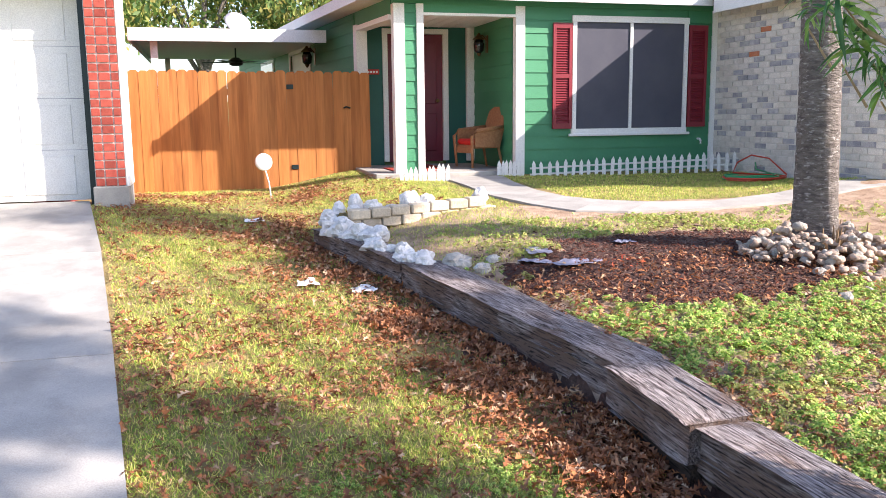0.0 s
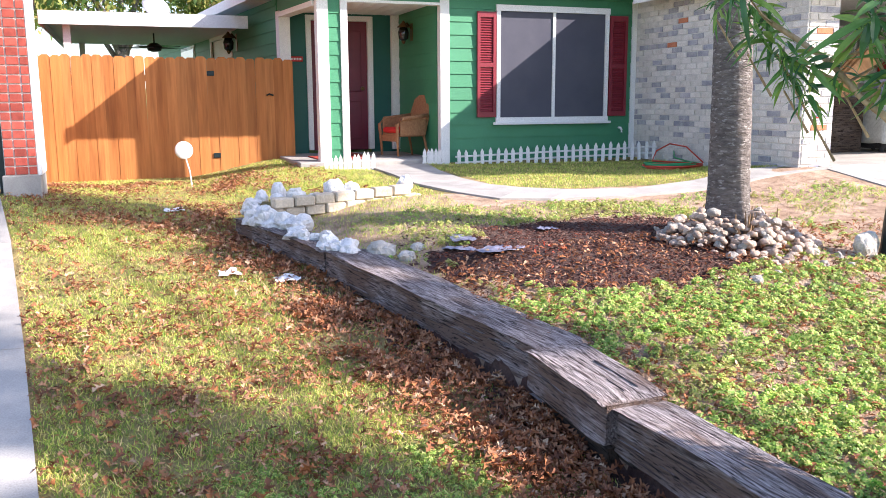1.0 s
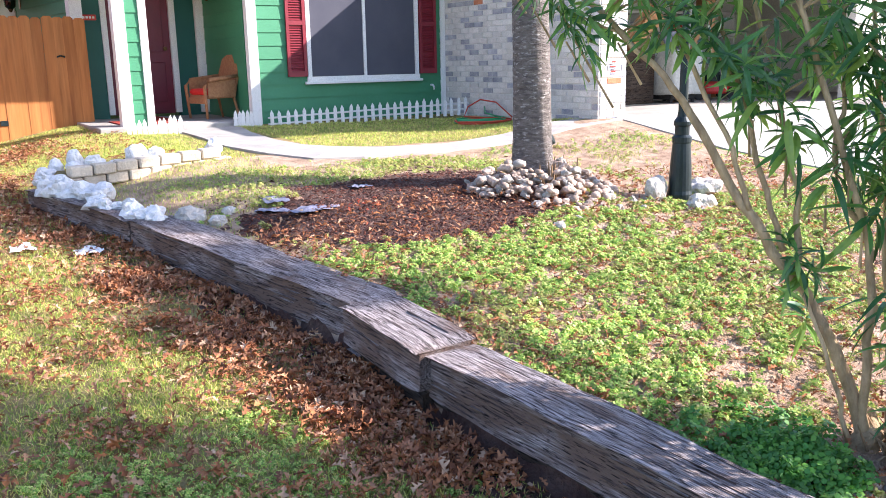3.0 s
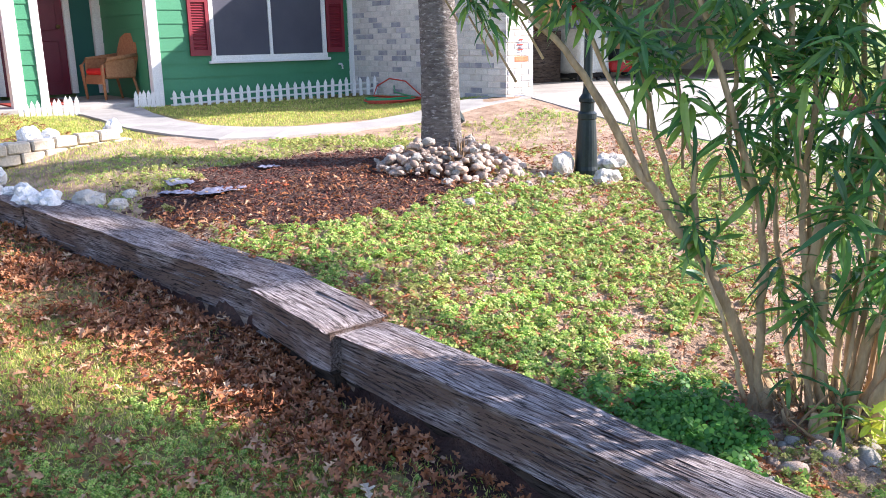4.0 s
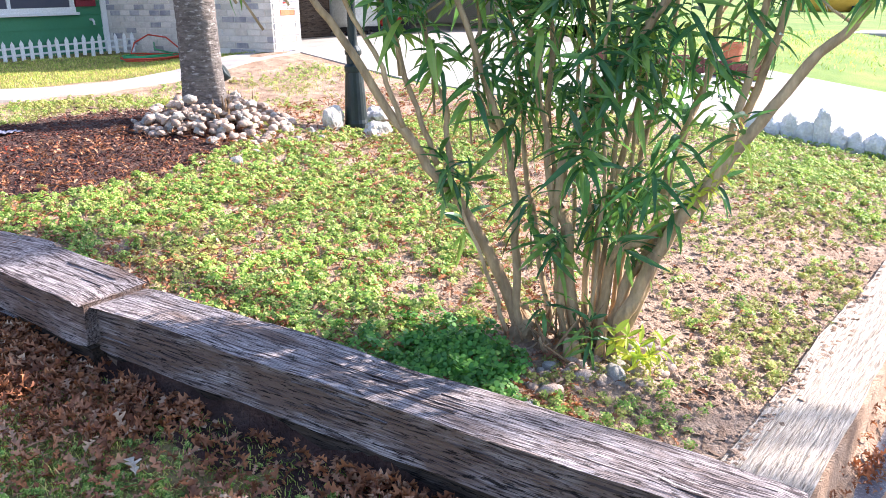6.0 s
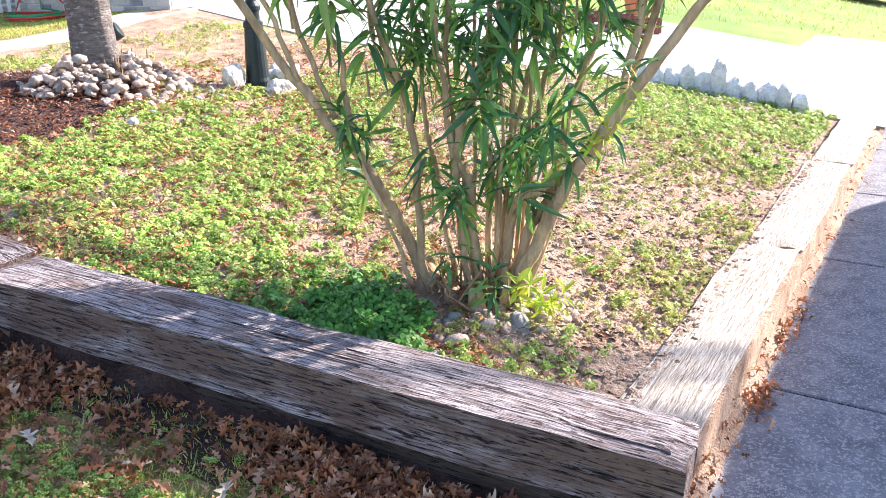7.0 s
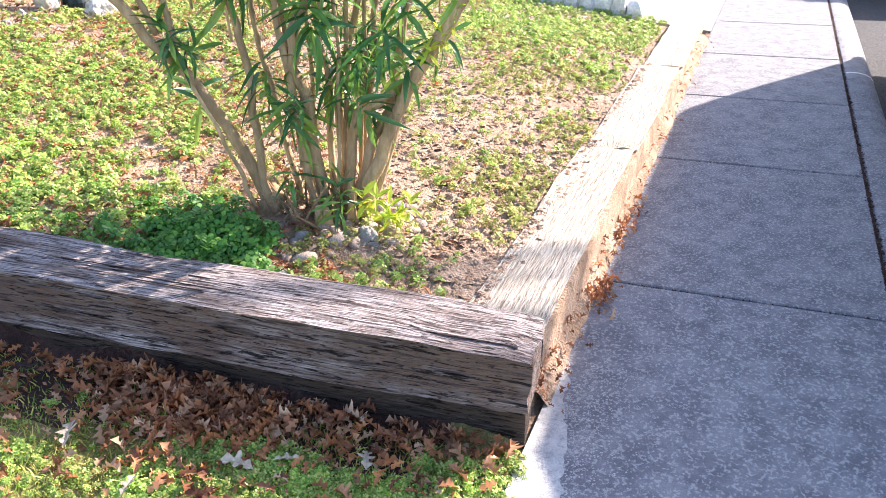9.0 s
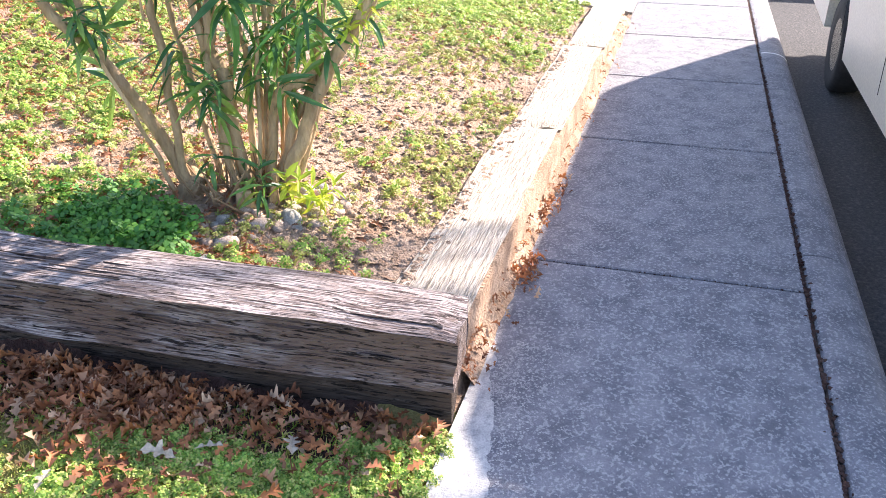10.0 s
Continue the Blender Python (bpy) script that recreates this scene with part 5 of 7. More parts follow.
for i in range(24):
    whorl(3.26 + _rg.gauss(0, 0.15), 1.04 + _rg.gauss(0, 0.22), _rg.uniform(0.5, 1.2), SPRAYS, _rg.uniform(0.75, 1.0), 0.5)
for x, y, z in ((3.25, 0.55, 0.93), (3.23, 0.59, 0.88), (3.27, 0.53, 0.99), (3.22, 0.63, 0.85), (3.29, 0.50, 1.06)):
    whorl(x, y, z, NEWSPRAY, 0.6)
# bright young shoots at the foot, sawn stubs and dry shreds
for i in range(8):
    whorl(3.13 + _rg.gauss(0, 0.05), 0.80 + _rg.gauss(0, 0.05), 0.12 + _rg.uniform(0.0, 0.15), NEWSPRAY, _rg.uniform(0.6, 0.85), 0.45)
for i in range(4):
    whorl(3.10 + _rg.gauss(0, 0.07), 1.08 + _rg.gauss(0, 0.08), 0.2 + _rg.uniform(0.0, 0.15), SPRAYS, _rg.uniform(0.6, 0.8), 0.4)
for i in range(9):
    a = _rg.uniform(2.4, 5.6)
    r = _rg.uniform(0.08, 0.20)
    p = Vector((r * math.cos(a), r * math.sin(a), -0.06))
    part("sawn_stub", tube([p, p + Vector((0.04 * math.cos(a), 0.04 * math.sin(a), _rg.uniform(0.08, 0.2)))], [_rg.uniform(0.018, 0.04), 0.016], 8), M_STEM, oleander)
# thick old root crown at the lawn side
part("root_crown", tube([(-0.10, 0.26, -0.08), (-0.14, 0.20, 0.0), (-0.11, 0.20, 0.06), (-0.09, 0.22, 0.11), (-0.07, 0.22, 0.15)], [0.085, 0.07, 0.055, 0.035, 0.012], 12), M_STEM, oleander, smooth=True)
for i in range(80):
    a = _rg.uniform(1.6, 5.8)
    r = _rg.uniform(0.04, 0.24)
    p = Vector((r * math.cos(a), r * math.sin(a), _rg.uniform(-0.03, 0.06)))
    part("bark_shred", tube([p, p + Vector((_rg.gauss(0, 0.06), _rg.gauss(0, 0.06), _rg.uniform(0.0, 0.16)))], [0.007, 0.002], 4), M_LITTERWOOD, oleander)

foot = thing("stone_cluster", (3.0, 0.9, 0.12), label="grey and tan pebbles laid at the oleander's foot", category="stones")
for i in range(95):
    a = _rg.uniform(0, 6.283)
    r = _rg.random() ** 0.5
    x, y = 3.06 + 0.36 * r * math.cos(a) - 0.12 * r * math.sin(a), 0.93 + 0.19 * r * math.sin(a) - 0.10 * r * math.cos(a)
    stone_at(foot, x, y, ground_z(x, y) - 0.008, _rg.choice((0.020, 0.024, 0.028, 0.034)), _pebble_meshes, _rg)
for x, y, s in ((3.04, 0.86, 0.056), (3.17, 0.80, 0.05), (3.08, 0.76, 0.045), (3.22, 0.86, 0.05), (3.25, 0.98, 0.055), (3.3, 0.9, 0.05), (2.72, 0.96, 0.055), (2.56, 0.98, 0.05), (2.92, 0.93, 0.05), (3.34, 1.05, 0.06)):
    stone_at(foot, x, y, ground_z(x, y) - 0.012, s, _pebble_meshes, _rg)
for i in range(16):
    x, y = _rg.uniform(2.4, 2.75), _rg.uniform(0.3, 0.5)
    stone_at(foot, x, y, ground_z(x, y) - 0.004, _rg.uniform(0.012, 0.028), _stone_meshes if _rg.random() < 0.55 else _white_meshes, _rg)

# ---- white rocks and tan blocks at the far corner ----
for i in range(21):
    u = (i + 0.4 * (i % 2)) / 21
    y = 7.72 - 1.75 * u
    x = tie_x(y) + 0.13 + _rng.uniform(-0.06, 0.07)
    s = _rng.uniform(0.06, 0.13) * (1.1 - 0.25 * u)
    solo("white_rock", rock(100 + i, (s, s * 0.8, s * _rng.uniform(0.65, 0.9)), 3, 0.75), M_WASHED, "whitewashed rock set on the timber edging", "rock", "painted rocks", at=Matrix.Translation((x, y, tie_top(y) - 0.015)) @ Matrix.Rotation(_rng.uniform(0, 6), 4, "Z"))
for x, y, s, sd in ((1.78, 5.95, 0.11, 140), (1.92, 5.78, 0.07, 141), (2.08, 5.98, 0.06, 142)):
    solo("white_rock", rock(sd, (s, s * 0.8, s * 0.75), 3, 0.5), M_ROCKW, "loose pale rock beside the timber", "rock", "painted rocks", at=Matrix.Translation((x, y, ground_z(x, y) - 0.005)))
block_me = mesh_of("wall_block", box((-0.095, -0.07, 0), (0.095, 0.07, 0.095), 0.012), M_BLOCK)
for c in range(2):
    for i in range(8 if c == 0 else 7):
        x = 1.18 + i * 0.198 + c * 0.09
        y = 7.50 + 0.02 * i + _rng.uniform(-0.012, 0.012)
        solo("wall_block", block_me, None, "tan concrete edging block in a low wall", "block", "edging blocks", at=Matrix.Translation((x, y, 0.665 + 0.099 * c + 0.010 * i)) @ Matrix.Rotation(_rng.gauss(0, 0.03) + 0.1, 4, "Z"))
for x, y, z, s, sd in ((1.02, 7.70, 0.70, (0.10, 0.09, 0.13), 150), (1.13, 7.82, 0.72, (0.08, 0.08, 0.17), 151), (1.30, 7.86, 0.76, (0.09, 0.08, 0.18), 152), (1.24, 7.62, 0.78, (0.07, 0.06, 0.08), 153), (1.42, 7.62, 0.79, (0.11, 0.09, 0.12), 154), (1.80, 7.68, 0.80, (0.11, 0.10, 0.19), 155), (1.97, 7.66, 0.80, (0.09, 0.09, 0.15), 156), (2.55, 7.75, 0.83, (0.09, 0.09, 0.16), 157), (1.60, 7.60, 0.79, (0.06, 0.05, 0.06), 158)):
    solo("white_rock", rock(sd, (s[0] * 0.85, s[1] * 0.8, s[2] * 0.55), 3, 0.4), M_WASHED, "upright pale rock standing on the block wall", "rock", "painted rocks", at=Matrix.Translation((x, y, z + 0.045)))

# row of upright white stones along the driveway
for i in range(11):
    u = i / 10
    x, y = 9.16 - 0.12 * u, 0.74 + 1.6 * u
    h = _rng.uniform(0.15, 0.23) if i != 5 else 0.33
    solo("edging_stone", rock(200 + i, (_rng.uniform(0.085, 0.11), 0.075, h * 0.75), 3, 0.3), M_WASHED, "upright whitewashed stone edging the driveway", "rock", "edging stones", at=Matrix.Translation((x, y, land(x - 0.1, y) - 0.02)) @ Matrix.Rotation(_rng.gauss(1.3, 0.2), 4, "Z"))


# ---- white picket borders ----
def picket_border(a, b, n, h, label):
    a, b = Vector(a), Vector(b)
    t = thing("picket_border", tuple(a), label=label, category="fence", group="picket borders")
    d = b - a
    rz = math.atan2(d.y, d.x)
    me = mesh_of("picket", poly_extrude([(-0.024, 0), (0.024, 0), (0.024, h * 0.82), (0, h), (-0.024, h * 0.82)], 1, -0.008, 0.008), M_WHITE)
    rg = random.Random(n)
    for i in range(n):
        u = (i + 0.5) / n
        part("picket", me, None, t, at=Matrix.Translation(d * u + Vector((0, 0, rg.uniform(-0.012, 0.012)))) @ Matrix.Rotation(rz, 4, "Z") @ Matrix.Rotation(rg.gauss(0, 0.025), 4, "Y"))
    for z in (0.3 * h, 0.62 * h):
        off = Vector((-math.sin(rz), math.cos(rz), 0)) * 0.012
        part("rail", tube([off + Vector((0, 0, z)), off + d * 0.5 + Vector((0, 0, z + 0.006)), off + d + Vector((0, 0, z))], 0.014, 4), M_WHITE, t)
    return t


picket_border((4.28, 10.78, 0.80), (7.24, 10.22, 0.90), 27, 0.27, "low white picket border along the flower bed")
picket_border((3.80, 10.82, 0.80), (4.16, 10.70, 0.80), 7, 0.30, "short white picket panel beside the path")
picket_border((2.36, 10.56, 0.74), (3.00, 10.40, 0.80), 11, 0.30, "short white picket panel at the porch post")


# ---- porch chair, rugs ----
def wicker_chair():
    t = thing("wicker_chair", (3.80, 11.66, 0.942), -78, "brown wicker armchair with a red seat cushion", "chair")
    part("seat", box((-0.27, -0.27, 0.34), (0.27, 0.27, 0.40), 0.015), M_WICKER, t)
    part("cushion", box((-0.25, -0.28, 0.402), (0.25, 0.24, 0.50), 0.035), M_CUSHION, t, "bright red seat cushion")
    bk = poly_extrude([(-0.27, 0.38), (0.27, 0.38), (0.30, 0.75), (0.24, 0.98), (0.10, 1.05), (-0.10, 1.05), (-0.24, 0.98), (-0.30, 0.75)], 1, -0.02, 0.02)
    part("backrest", bk, M_WICKER, t, at=Matrix.Translation((0, 0.26, 0)) @ Matrix.Translation((0, 0, 0.38)) @ Matrix.Rotation(-0.22, 4, "X") @ Matrix.Translation((0, 0, -0.38)))
    for s in (-1, 1):
        part("armrest", tube([(s * 0.29, 0.32, 0.70), (s * 0.32, 0.1, 0.67), (s * 0.32, -0.2, 0.64), (s * 0.31, -0.30, 0.55), (s * 0.28, -0.27, 0.02)], [0.03, 0.035, 0.035, 0.03, 0.02], 8), M_WICKER, t, smooth=True)
        part("side_panel", box((s * 0.30 - 0.012, -0.24, 0.36), (s * 0.30 + 0.012, 0.26, 0.64), 0.005), M_WICKER, t)
        part("leg", tube([(s * 0.25, 0.25, 0.36), (s * 0.27, 0.33, 0.0)], [0.025, 0.018], 8), M_WICKER, t)
    part("apron", box((-0.26, -0.285, 0.26), (0.26, -0.26, 0.36), 0.006), M_WICKER, t)
    for ob in t.children:
        ob.matrix_basis = Matrix.Diagonal((0.86, 0.86, 0.86, 1)) @ ob.matrix_basis
    return t


wicker_chair()
solo("porch_rug", box((2.45, 11.25, 0.941), (3.05, 12.1, 0.955), 0.004), M_MAT, "faded red rug on the porch slab", "rug", "porch rugs")
solo("porch_rug", box((3.1, 11.6, 0.941), (3.3, 12.8, 0.953), 0.004), M_MAT, "faded red rug on the porch slab", "rug", "porch rugs")

# ---- hoses, tap end, spotlight and litter on the lawn ----
def hose(name, material, label, cx, cy, r, turns, seed, tail):
    rg = random.Random(seed)
    pts = []
    for i in range(int(turns * 18)):
        a = i / 18 * 6.283
        rr = r * (1 + 0.15 * math.sin(a * 0.37 + seed))
        x, y = cx + rr * 1.5 * math.cos(a), cy + rr * math.sin(a) * 0.9
        pts.append((x, y, bed_z(y) + 0.02 + 0.014 * (i / 18) + 0.01 * rg.random()))
    pts += tail
    return solo(name, tube(pts, 0.011, 6), material, label, "hose", "garden hoses", smooth=True)


hose("garden_hose", M_HOSEG, "green garden hose coiled on the grass", 6.75, 9.2, 0.24, 4, 1, [(7.1, 9.6, 0.95), (7.3, 9.9, 1.02)])
hose("garden_hose", M_HOSER, "red garden hose looped by the brick wall", 6.7, 9.05, 0.26, 3, 2, [(6.6, 9.4, 0.93), (6.8, 9.6, 1.05), (7.05, 9.65, 1.14), (7.22, 9.5, 1.10), (7.28, 9.2, 0.9)])
yl = thing("stake_light", (0.64, 11.15, ground_z(0.64, 11.15)), label="white disc-shaped garden marker on a thin stake", category="garden marker")
part("stake", tube([(0.08, 0, -0.02), (0.06, 0, 0.2), (0.0, 0, 0.45)], 0.011, 6), M_WHITE, yl)
part("disc", lathe([(0.0, -0.02), (0.10, -0.018), (0.118, 0.0), (0.11, 0.02), (0.0, 0.035)], 22, m=pose(0, 0, 0.48, 82, 0, 10)), M_WHITE, yl, smooth=True)
for x, y, w in ((0.36, 8.7, 0.10), (1.03, 6.05, 0.09), (0.62, 6.2, 0.08)):
    bm = bmesh.new()
    bmesh.ops.create_grid(bm, x_segments=6, y_segments=6, size=w)
    for v in bm.verts:
        v.co.z = 0.06 * abs(noise.noise((v.co.x * 18 + x, v.co.y * 18, 1))) + 0.02
        v.co.x *= 1 + 0.4 * noise.noise((v.co.x * 9, v.co.y * 9, y))
    bmesh.ops.solidify(bm, geom=bm.faces[:], thickness=0.003)
    solo("paper_scrap", bm, M_WHITE, "crumpled white paper scrap on the lawn", "litter", "paper scraps", at=Matrix.Translation((x, y, ground_z(x, y))))
for x, y, w, l, rz in ((2.60, 5.55, 0.20, 0.10, 20), (2.46, 6.0, 0.17, 0.09, 80), (3.22, 5.97, 0.09, 0.06, 10), (2.35, 5.75, 0.12, 0.05, 140)):
    bm = bmesh.new()
    bmesh.ops.create_grid(bm, x_segments=10, y_segments=6, size=1)
    for v in bm.verts:
        v.co = Vector((v.co.x * w * (1 + 0.3 * noise.noise((v.co.y * 2, x, 0))), v.co.y * l * (1 + 0.4 * noise.noise((v.co.x * 2, y, 0))), 0.012 + 0.025 * abs(noise.noise((v.co.x * 1.7 + x, v.co.y * 1.7, y)))))
    bmesh.ops.solidify(bm, geom=bm.faces[:], thickness=0.003)
    solo("plastic_scrap", bm, M_PLASTIC, "torn dark weed-barrier plastic showing through the mulch", "plastic sheet", "plastic scraps", at=pose(x, y, ground_z(x, y), 0, 0, rz))


# ---- van at the kerb ----
def van():
    t = thing("van", (5.95, -2.68, -0.33), label="cream full-size van parked at the kerb", category="van", group="parked vans")
    W = 0.98
    # side outline with wheel arches, nose towards -x
    out = [(-3.35, 0.42)]
    for cx in (-2.1, 1.45):
        out.append((cx - 0.59, 0.38))
        for k in range(9):
            a = math.pi - math.pi * k / 8
            out.append((cx + 0.58 * math.cos(a), 0.40 + 0.54 * math.sin(a)))
        out.append((cx + 0.59, 0.38))
    out += [(3.05, 0.44), (3.10, 0.75), (3.10, 1.6), (3.02, 1.98), (2.85, 2.10), (-1.0, 2.10), (-1.35, 1.98), (-2.25, 1.30), (-3.25, 1.12), (-3.38, 0.8)]
    body = poly_extrude(out, 1, -W, W)
    es = [e for e in body.edges if abs(abs(e.verts[0].co.y) - W) < 1e-4 and abs(e.verts[0].co.y - e.verts[1].co.y) < 1e-4 and max(v.co.z for v in e.verts) > 1.2]
    bmesh.ops.bevel(body, geom=es, offset=0.10, segments=3, affect="EDGES")
    part("body", body, M_VAN, t)
    for s in (-1, 1):
        for x0, x1 in ((-1.25, -0.6), (-0.45, 1.05), (1.2, 2.8)):
            part("side_window", box((x0, s * W - 0.004, 1.40), (x1, s * W + 0.006, 1.84), 0.004), M_DARKGLASS, t)
        for x in (-0.52, 1.12, -1.62):
            part("door_seam", box((x, s * W - 0.002, 0.5), (x + 0.012, s * W + 0.002, 1.88)), M_RUBBER, t)
        part("sill", box((-1.6, s * W - 0.06, 0.36), (0.95, s * W - 0.01, 0.42)), M_RUBBER, t)
        part("tail_lamp", box((3.08, s * 0.84 - 0.08, 0.95), (3.125, s * 0.84 + 0.08, 1.35), 0.01), M_REDPLASTIC, t)
        part("headlamp", box((-3.42, s * 0.75 - 0.15, 0.82), (-3.34, s * 0.75 + 0.15, 1.0), 0.01), M_DARKGLASS, t)
        for cx in (-2.1, 1.45):
            wm = pose(cx, s * (W - 0.13), 0.36, 90, 0, 0)
            wh = part("wheel", lathe([(0.20, -0.10), (0.23, -0.105), (0.34, -0.11), (0.362, -0.08), (0.365, 0.0), (0.362, 0.08), (0.34, 0.11), (0.23, 0.105), (0.20, 0.10)], 36), M_RUBBER, t, "black tyre", True, wm)
            part("rim", lathe([(0.0, 0.02), (0.06, 0.05), (0.08, 0.05), (0.15, 0.02), (0.20, 0.085), (0.215, 0.10), (0.205, -0.1)], 30), M_STEEL, wh, at=pose(0, 0, 0, 180 if s < 0 else 0))
            part("rim", lathe([(0.0, 0.02), (0.06, 0.05), (0.08, 0.05), (0.15, 0.02), (0.20, 0.085), (0.215, 0.10), (0.205, -0.1)], 30), M_STEEL, wh, at=pose(0, 0, 0, 0 if s < 0 else 180))
    part("windscreen", poly_extrude([(-2.24, 1.36), (-1.40, 1.99), (-1.39, 1.96), (-2.22, 1.33)], 1, -0.85, 0.85), M_DARKGLASS, t)
    part("rear_bumper", box((3.02, -0.95, 0.46), (3.2, 0.95, 0.66), 0.03), M_STEEL, t)
    part("front_bumper", box((-3.5, -0.95, 0.44), (-3.3, 0.95, 0.68), 0.03), M_STEEL, t)
    part("underbody", box((-3.1, -0.75, 0.26), (3.0, 0.75, 0.45)), M_RUBBER, t)
    return t


parked = van()
# unseen copy of the van, added only to cast a shadow across the apron
copy_thing(parked, pose(16.1, -2.68, -0.33))

# ---- inside the open garage ----
GZ = 0.967
cab = thing("garage_cabinet", (11.9, 11.2, GZ), label="cream wall cabinets and open shelves at the garage's back", category="shelf")
part("shelf_back", box((-1.6, 0.12, 1.0), (2.2, 0.18, 2.2)), M_CREAM, cab)
for z in (1.05, 1.5, 1.95):
    part("shelf", box((-1.6, -0.25, z), (2.2, 0.12, z + 0.04)), M_WHITE, cab)
for x in (-1.6, -0.3, 1.0, 2.16):
    part("upright", box((x, -0.25, 0.0), (x + 0.04, 0.12, 2.2)), M_WHITE, cab)
for i, (x, z, w, h, m) in enumerate(((-1.3, 1.09, 0.4, 0.3, M_BLOCK), (-0.7, 1.09, 0.3, 0.25, M_GREYB), (0.1, 1.54, 0.5, 0.28, M_CLOTH), (0.6, 1.09, 0.3, 0.33, M_REDPLASTIC), (1.3, 1.54, 0.4, 0.3, M_WOOD), (-1.1, 1.54, 0.5, 0.25, M_WHITE))):
    solo("storage_box", box((11.9 + x, 10.98, GZ + z + 0.001), (11.9 + x + w, 11.28, GZ + z + h), 0.012), m, "storage box on the garage shelf", "box", "storage boxes")
solo("dresser", box((9.5, 9.3, GZ), (10.18, 9.75, GZ + 0.8), 0.012), M_TIEDARK, "dark brown wooden dresser in the garage", "dresser")
lean = thing("leaning_boards", (10.12, 9.40, GZ + 0.82), label="stack of brown wooden boards leaning in the garage", category="boards")
for i in range(3):
    part("board", box((-0.46, -0.05 + i * 0.05, -0.05), (0.36, -0.01 + i * 0.05, 0.22 + 0.03 * i), 0.006), M_WOOD, lean, at=pose(0, 0, 0.28, 0, -42, 0))
cov = bmesh.new()
bmesh.ops.create_cube(cov, size=1)
bmesh.ops.subdivide_edges(cov, edges=cov.edges[:], cuts=9, use_grid_fill=True)
for v in cov.verts:
    u = v.co.z + 0.5
    w = 1.0 + 0.10 * (1 - u)
    k = 0.016 * noise.noise((v.co.x * 5 + 3, v.co.y * 5, u * 2.5))
    v.co = Vector((v.co.x * 0.64 * w + k, v.co.y * 0.80 * w + k, 0.13 + 0.69 * u + (0.02 * noise.noise((v.co.x * 4, v.co.y * 4, 2)) if u > 0.98 or u < 0.02 else 0)))
mach = thing("covered_appliance", (10.62, 9.42, GZ), label="bulky appliance under a pale grey cloth cover", category="appliance")
part("cabinet", box((-0.28, -0.34, 0.05), (0.28, 0.34, 0.16), 0.02), M_RUBBER, mach)
part("cover", cov, M_CLOTH, mach, "pale grey fabric cover", True)
for sx in (-1, 1):
    for sy in (-1, 1):
        part("foot", lathe([(0.03, 0), (0.03, 0.06)], 10, m=Matrix.Translation((sx * 0.25, sy * 0.30, 0))), M_RUBBER, mach)
bk = thing("bucket", (10.55, 9.4, GZ + 0.83), label="dark blue and white plastic bucket on the covered appliance", category="bucket")
part("wall", lathe([(0.10, 0), (0.125, 0.26), (0.135, 0.26), (0.135, 0.28), (0.12, 0.28), (0.1, 0.03)], 18), M_PLASTIC, bk)
mow = thing("lawn_mower", (11.75, 9.5, GZ), -30, "red push mower parked in the garage", "mower")
part("deck", lathe([(0.30, 0.10), (0.33, 0.14), (0.30, 0.26), (0.14, 0.30)], 18), M_REDPLASTIC, mow)
part("engine", lathe([(0.14, 0.28), (0.15, 0.42), (0.11, 0.48)], 14), M_BLACKMETAL, mow)
for sx, sy in ((-0.28, -0.24), (0.28, -0.24), (-0.28, 0.24), (0.28, 0.24)):
    part("wheel", lathe([(0.05, -0.03), (0.10, -0.03), (0.10, 0.03), (0.05, 0.03)], 16, m=pose(sx, sy, 0.10, 90)), M_RUBBER, mow)
part("handle", tube([(-0.22, 0.28, 0.2), (-0.22, 0.8, 0.85), (-0.1, 0.92, 0.98), (0.1, 0.92, 0.98), (0.22, 0.8, 0.85), (0.22, 0.28, 0.2)], 0.014, 6), M_BLACKMETAL, mow)
for x, lean_deg in ((11.0, 24), (11.95, -6)):
    solo("stud", box((-0.045, -0.02, 0), (0.045, 0.02, 1.9), 0.003), M_WOOD, "raw wooden brace standing in the garage", "board", "braces", at=pose(x, 9.6, GZ + 0.02, 0, lean_deg, 0))
# painted flag-like sign on the garage pier, its marks as plain bars
sg = thing("pier_sign", (7.56, GY - 0.012, 1.57), label="small sign with red and blue marks on the brick pier", category="sign")
for i in range(6):
    part("sign_bar", box((-0.03 - 0.015 * (i % 3), -0.004, 0.07 - i * 0.03), (0.035 - 0.012 * (i % 2), 0.0, 0.083 - i * 0.03)), M_REDPLASTIC if i % 2 == 0 else M_PLASTIC, sg)

# ---- beyond the driveway ----
M_DULLRED = surf("dull_red_brick", (0.20, 0.07, 0.055), (0.27, 0.10, 0.08), 9.0, 0.9, 0.5, 60, 0.006, spread=0.15)
bench = thing("brick_edging", (12.2, 4.2, drive_r_z(4.2)), label="low row of red bricks along the driveway's far side", category="brick row")
brick_me = mesh_of("brick", box((-0.10, -0.06, 0), (0.10, 0.06, 0.11), 0.008), M_DULLRED)
for i in range(12):
    u = i / 11
    x, y = 11.6 + 0.85 * u, 5.3 - 2.0 * u
    for c in range(2):
        part("brick", brick_me, None, bench, at=Matrix.Translation((x - 12.2, y - 4.2, drive_r_z(y) - drive_r_z(4.2) + 0.112 * c)) @ Matrix.Rotation(-1.17 + _rng.gauss(0, 0.04), 4, "Z"))
pot = thing("flower_pot", (12.42, 3.6, drive_r_z(3.5)), label="terracotta pot standing on the low brick row", category="pot")
part("pot_wall", lathe([(0.11, 0.23), (0.15, 0.44), (0.165, 0.44), (0.165, 0.49), (0.14, 0.49), (0.1, 0.26)], 18), M_ORANGEB, pot)
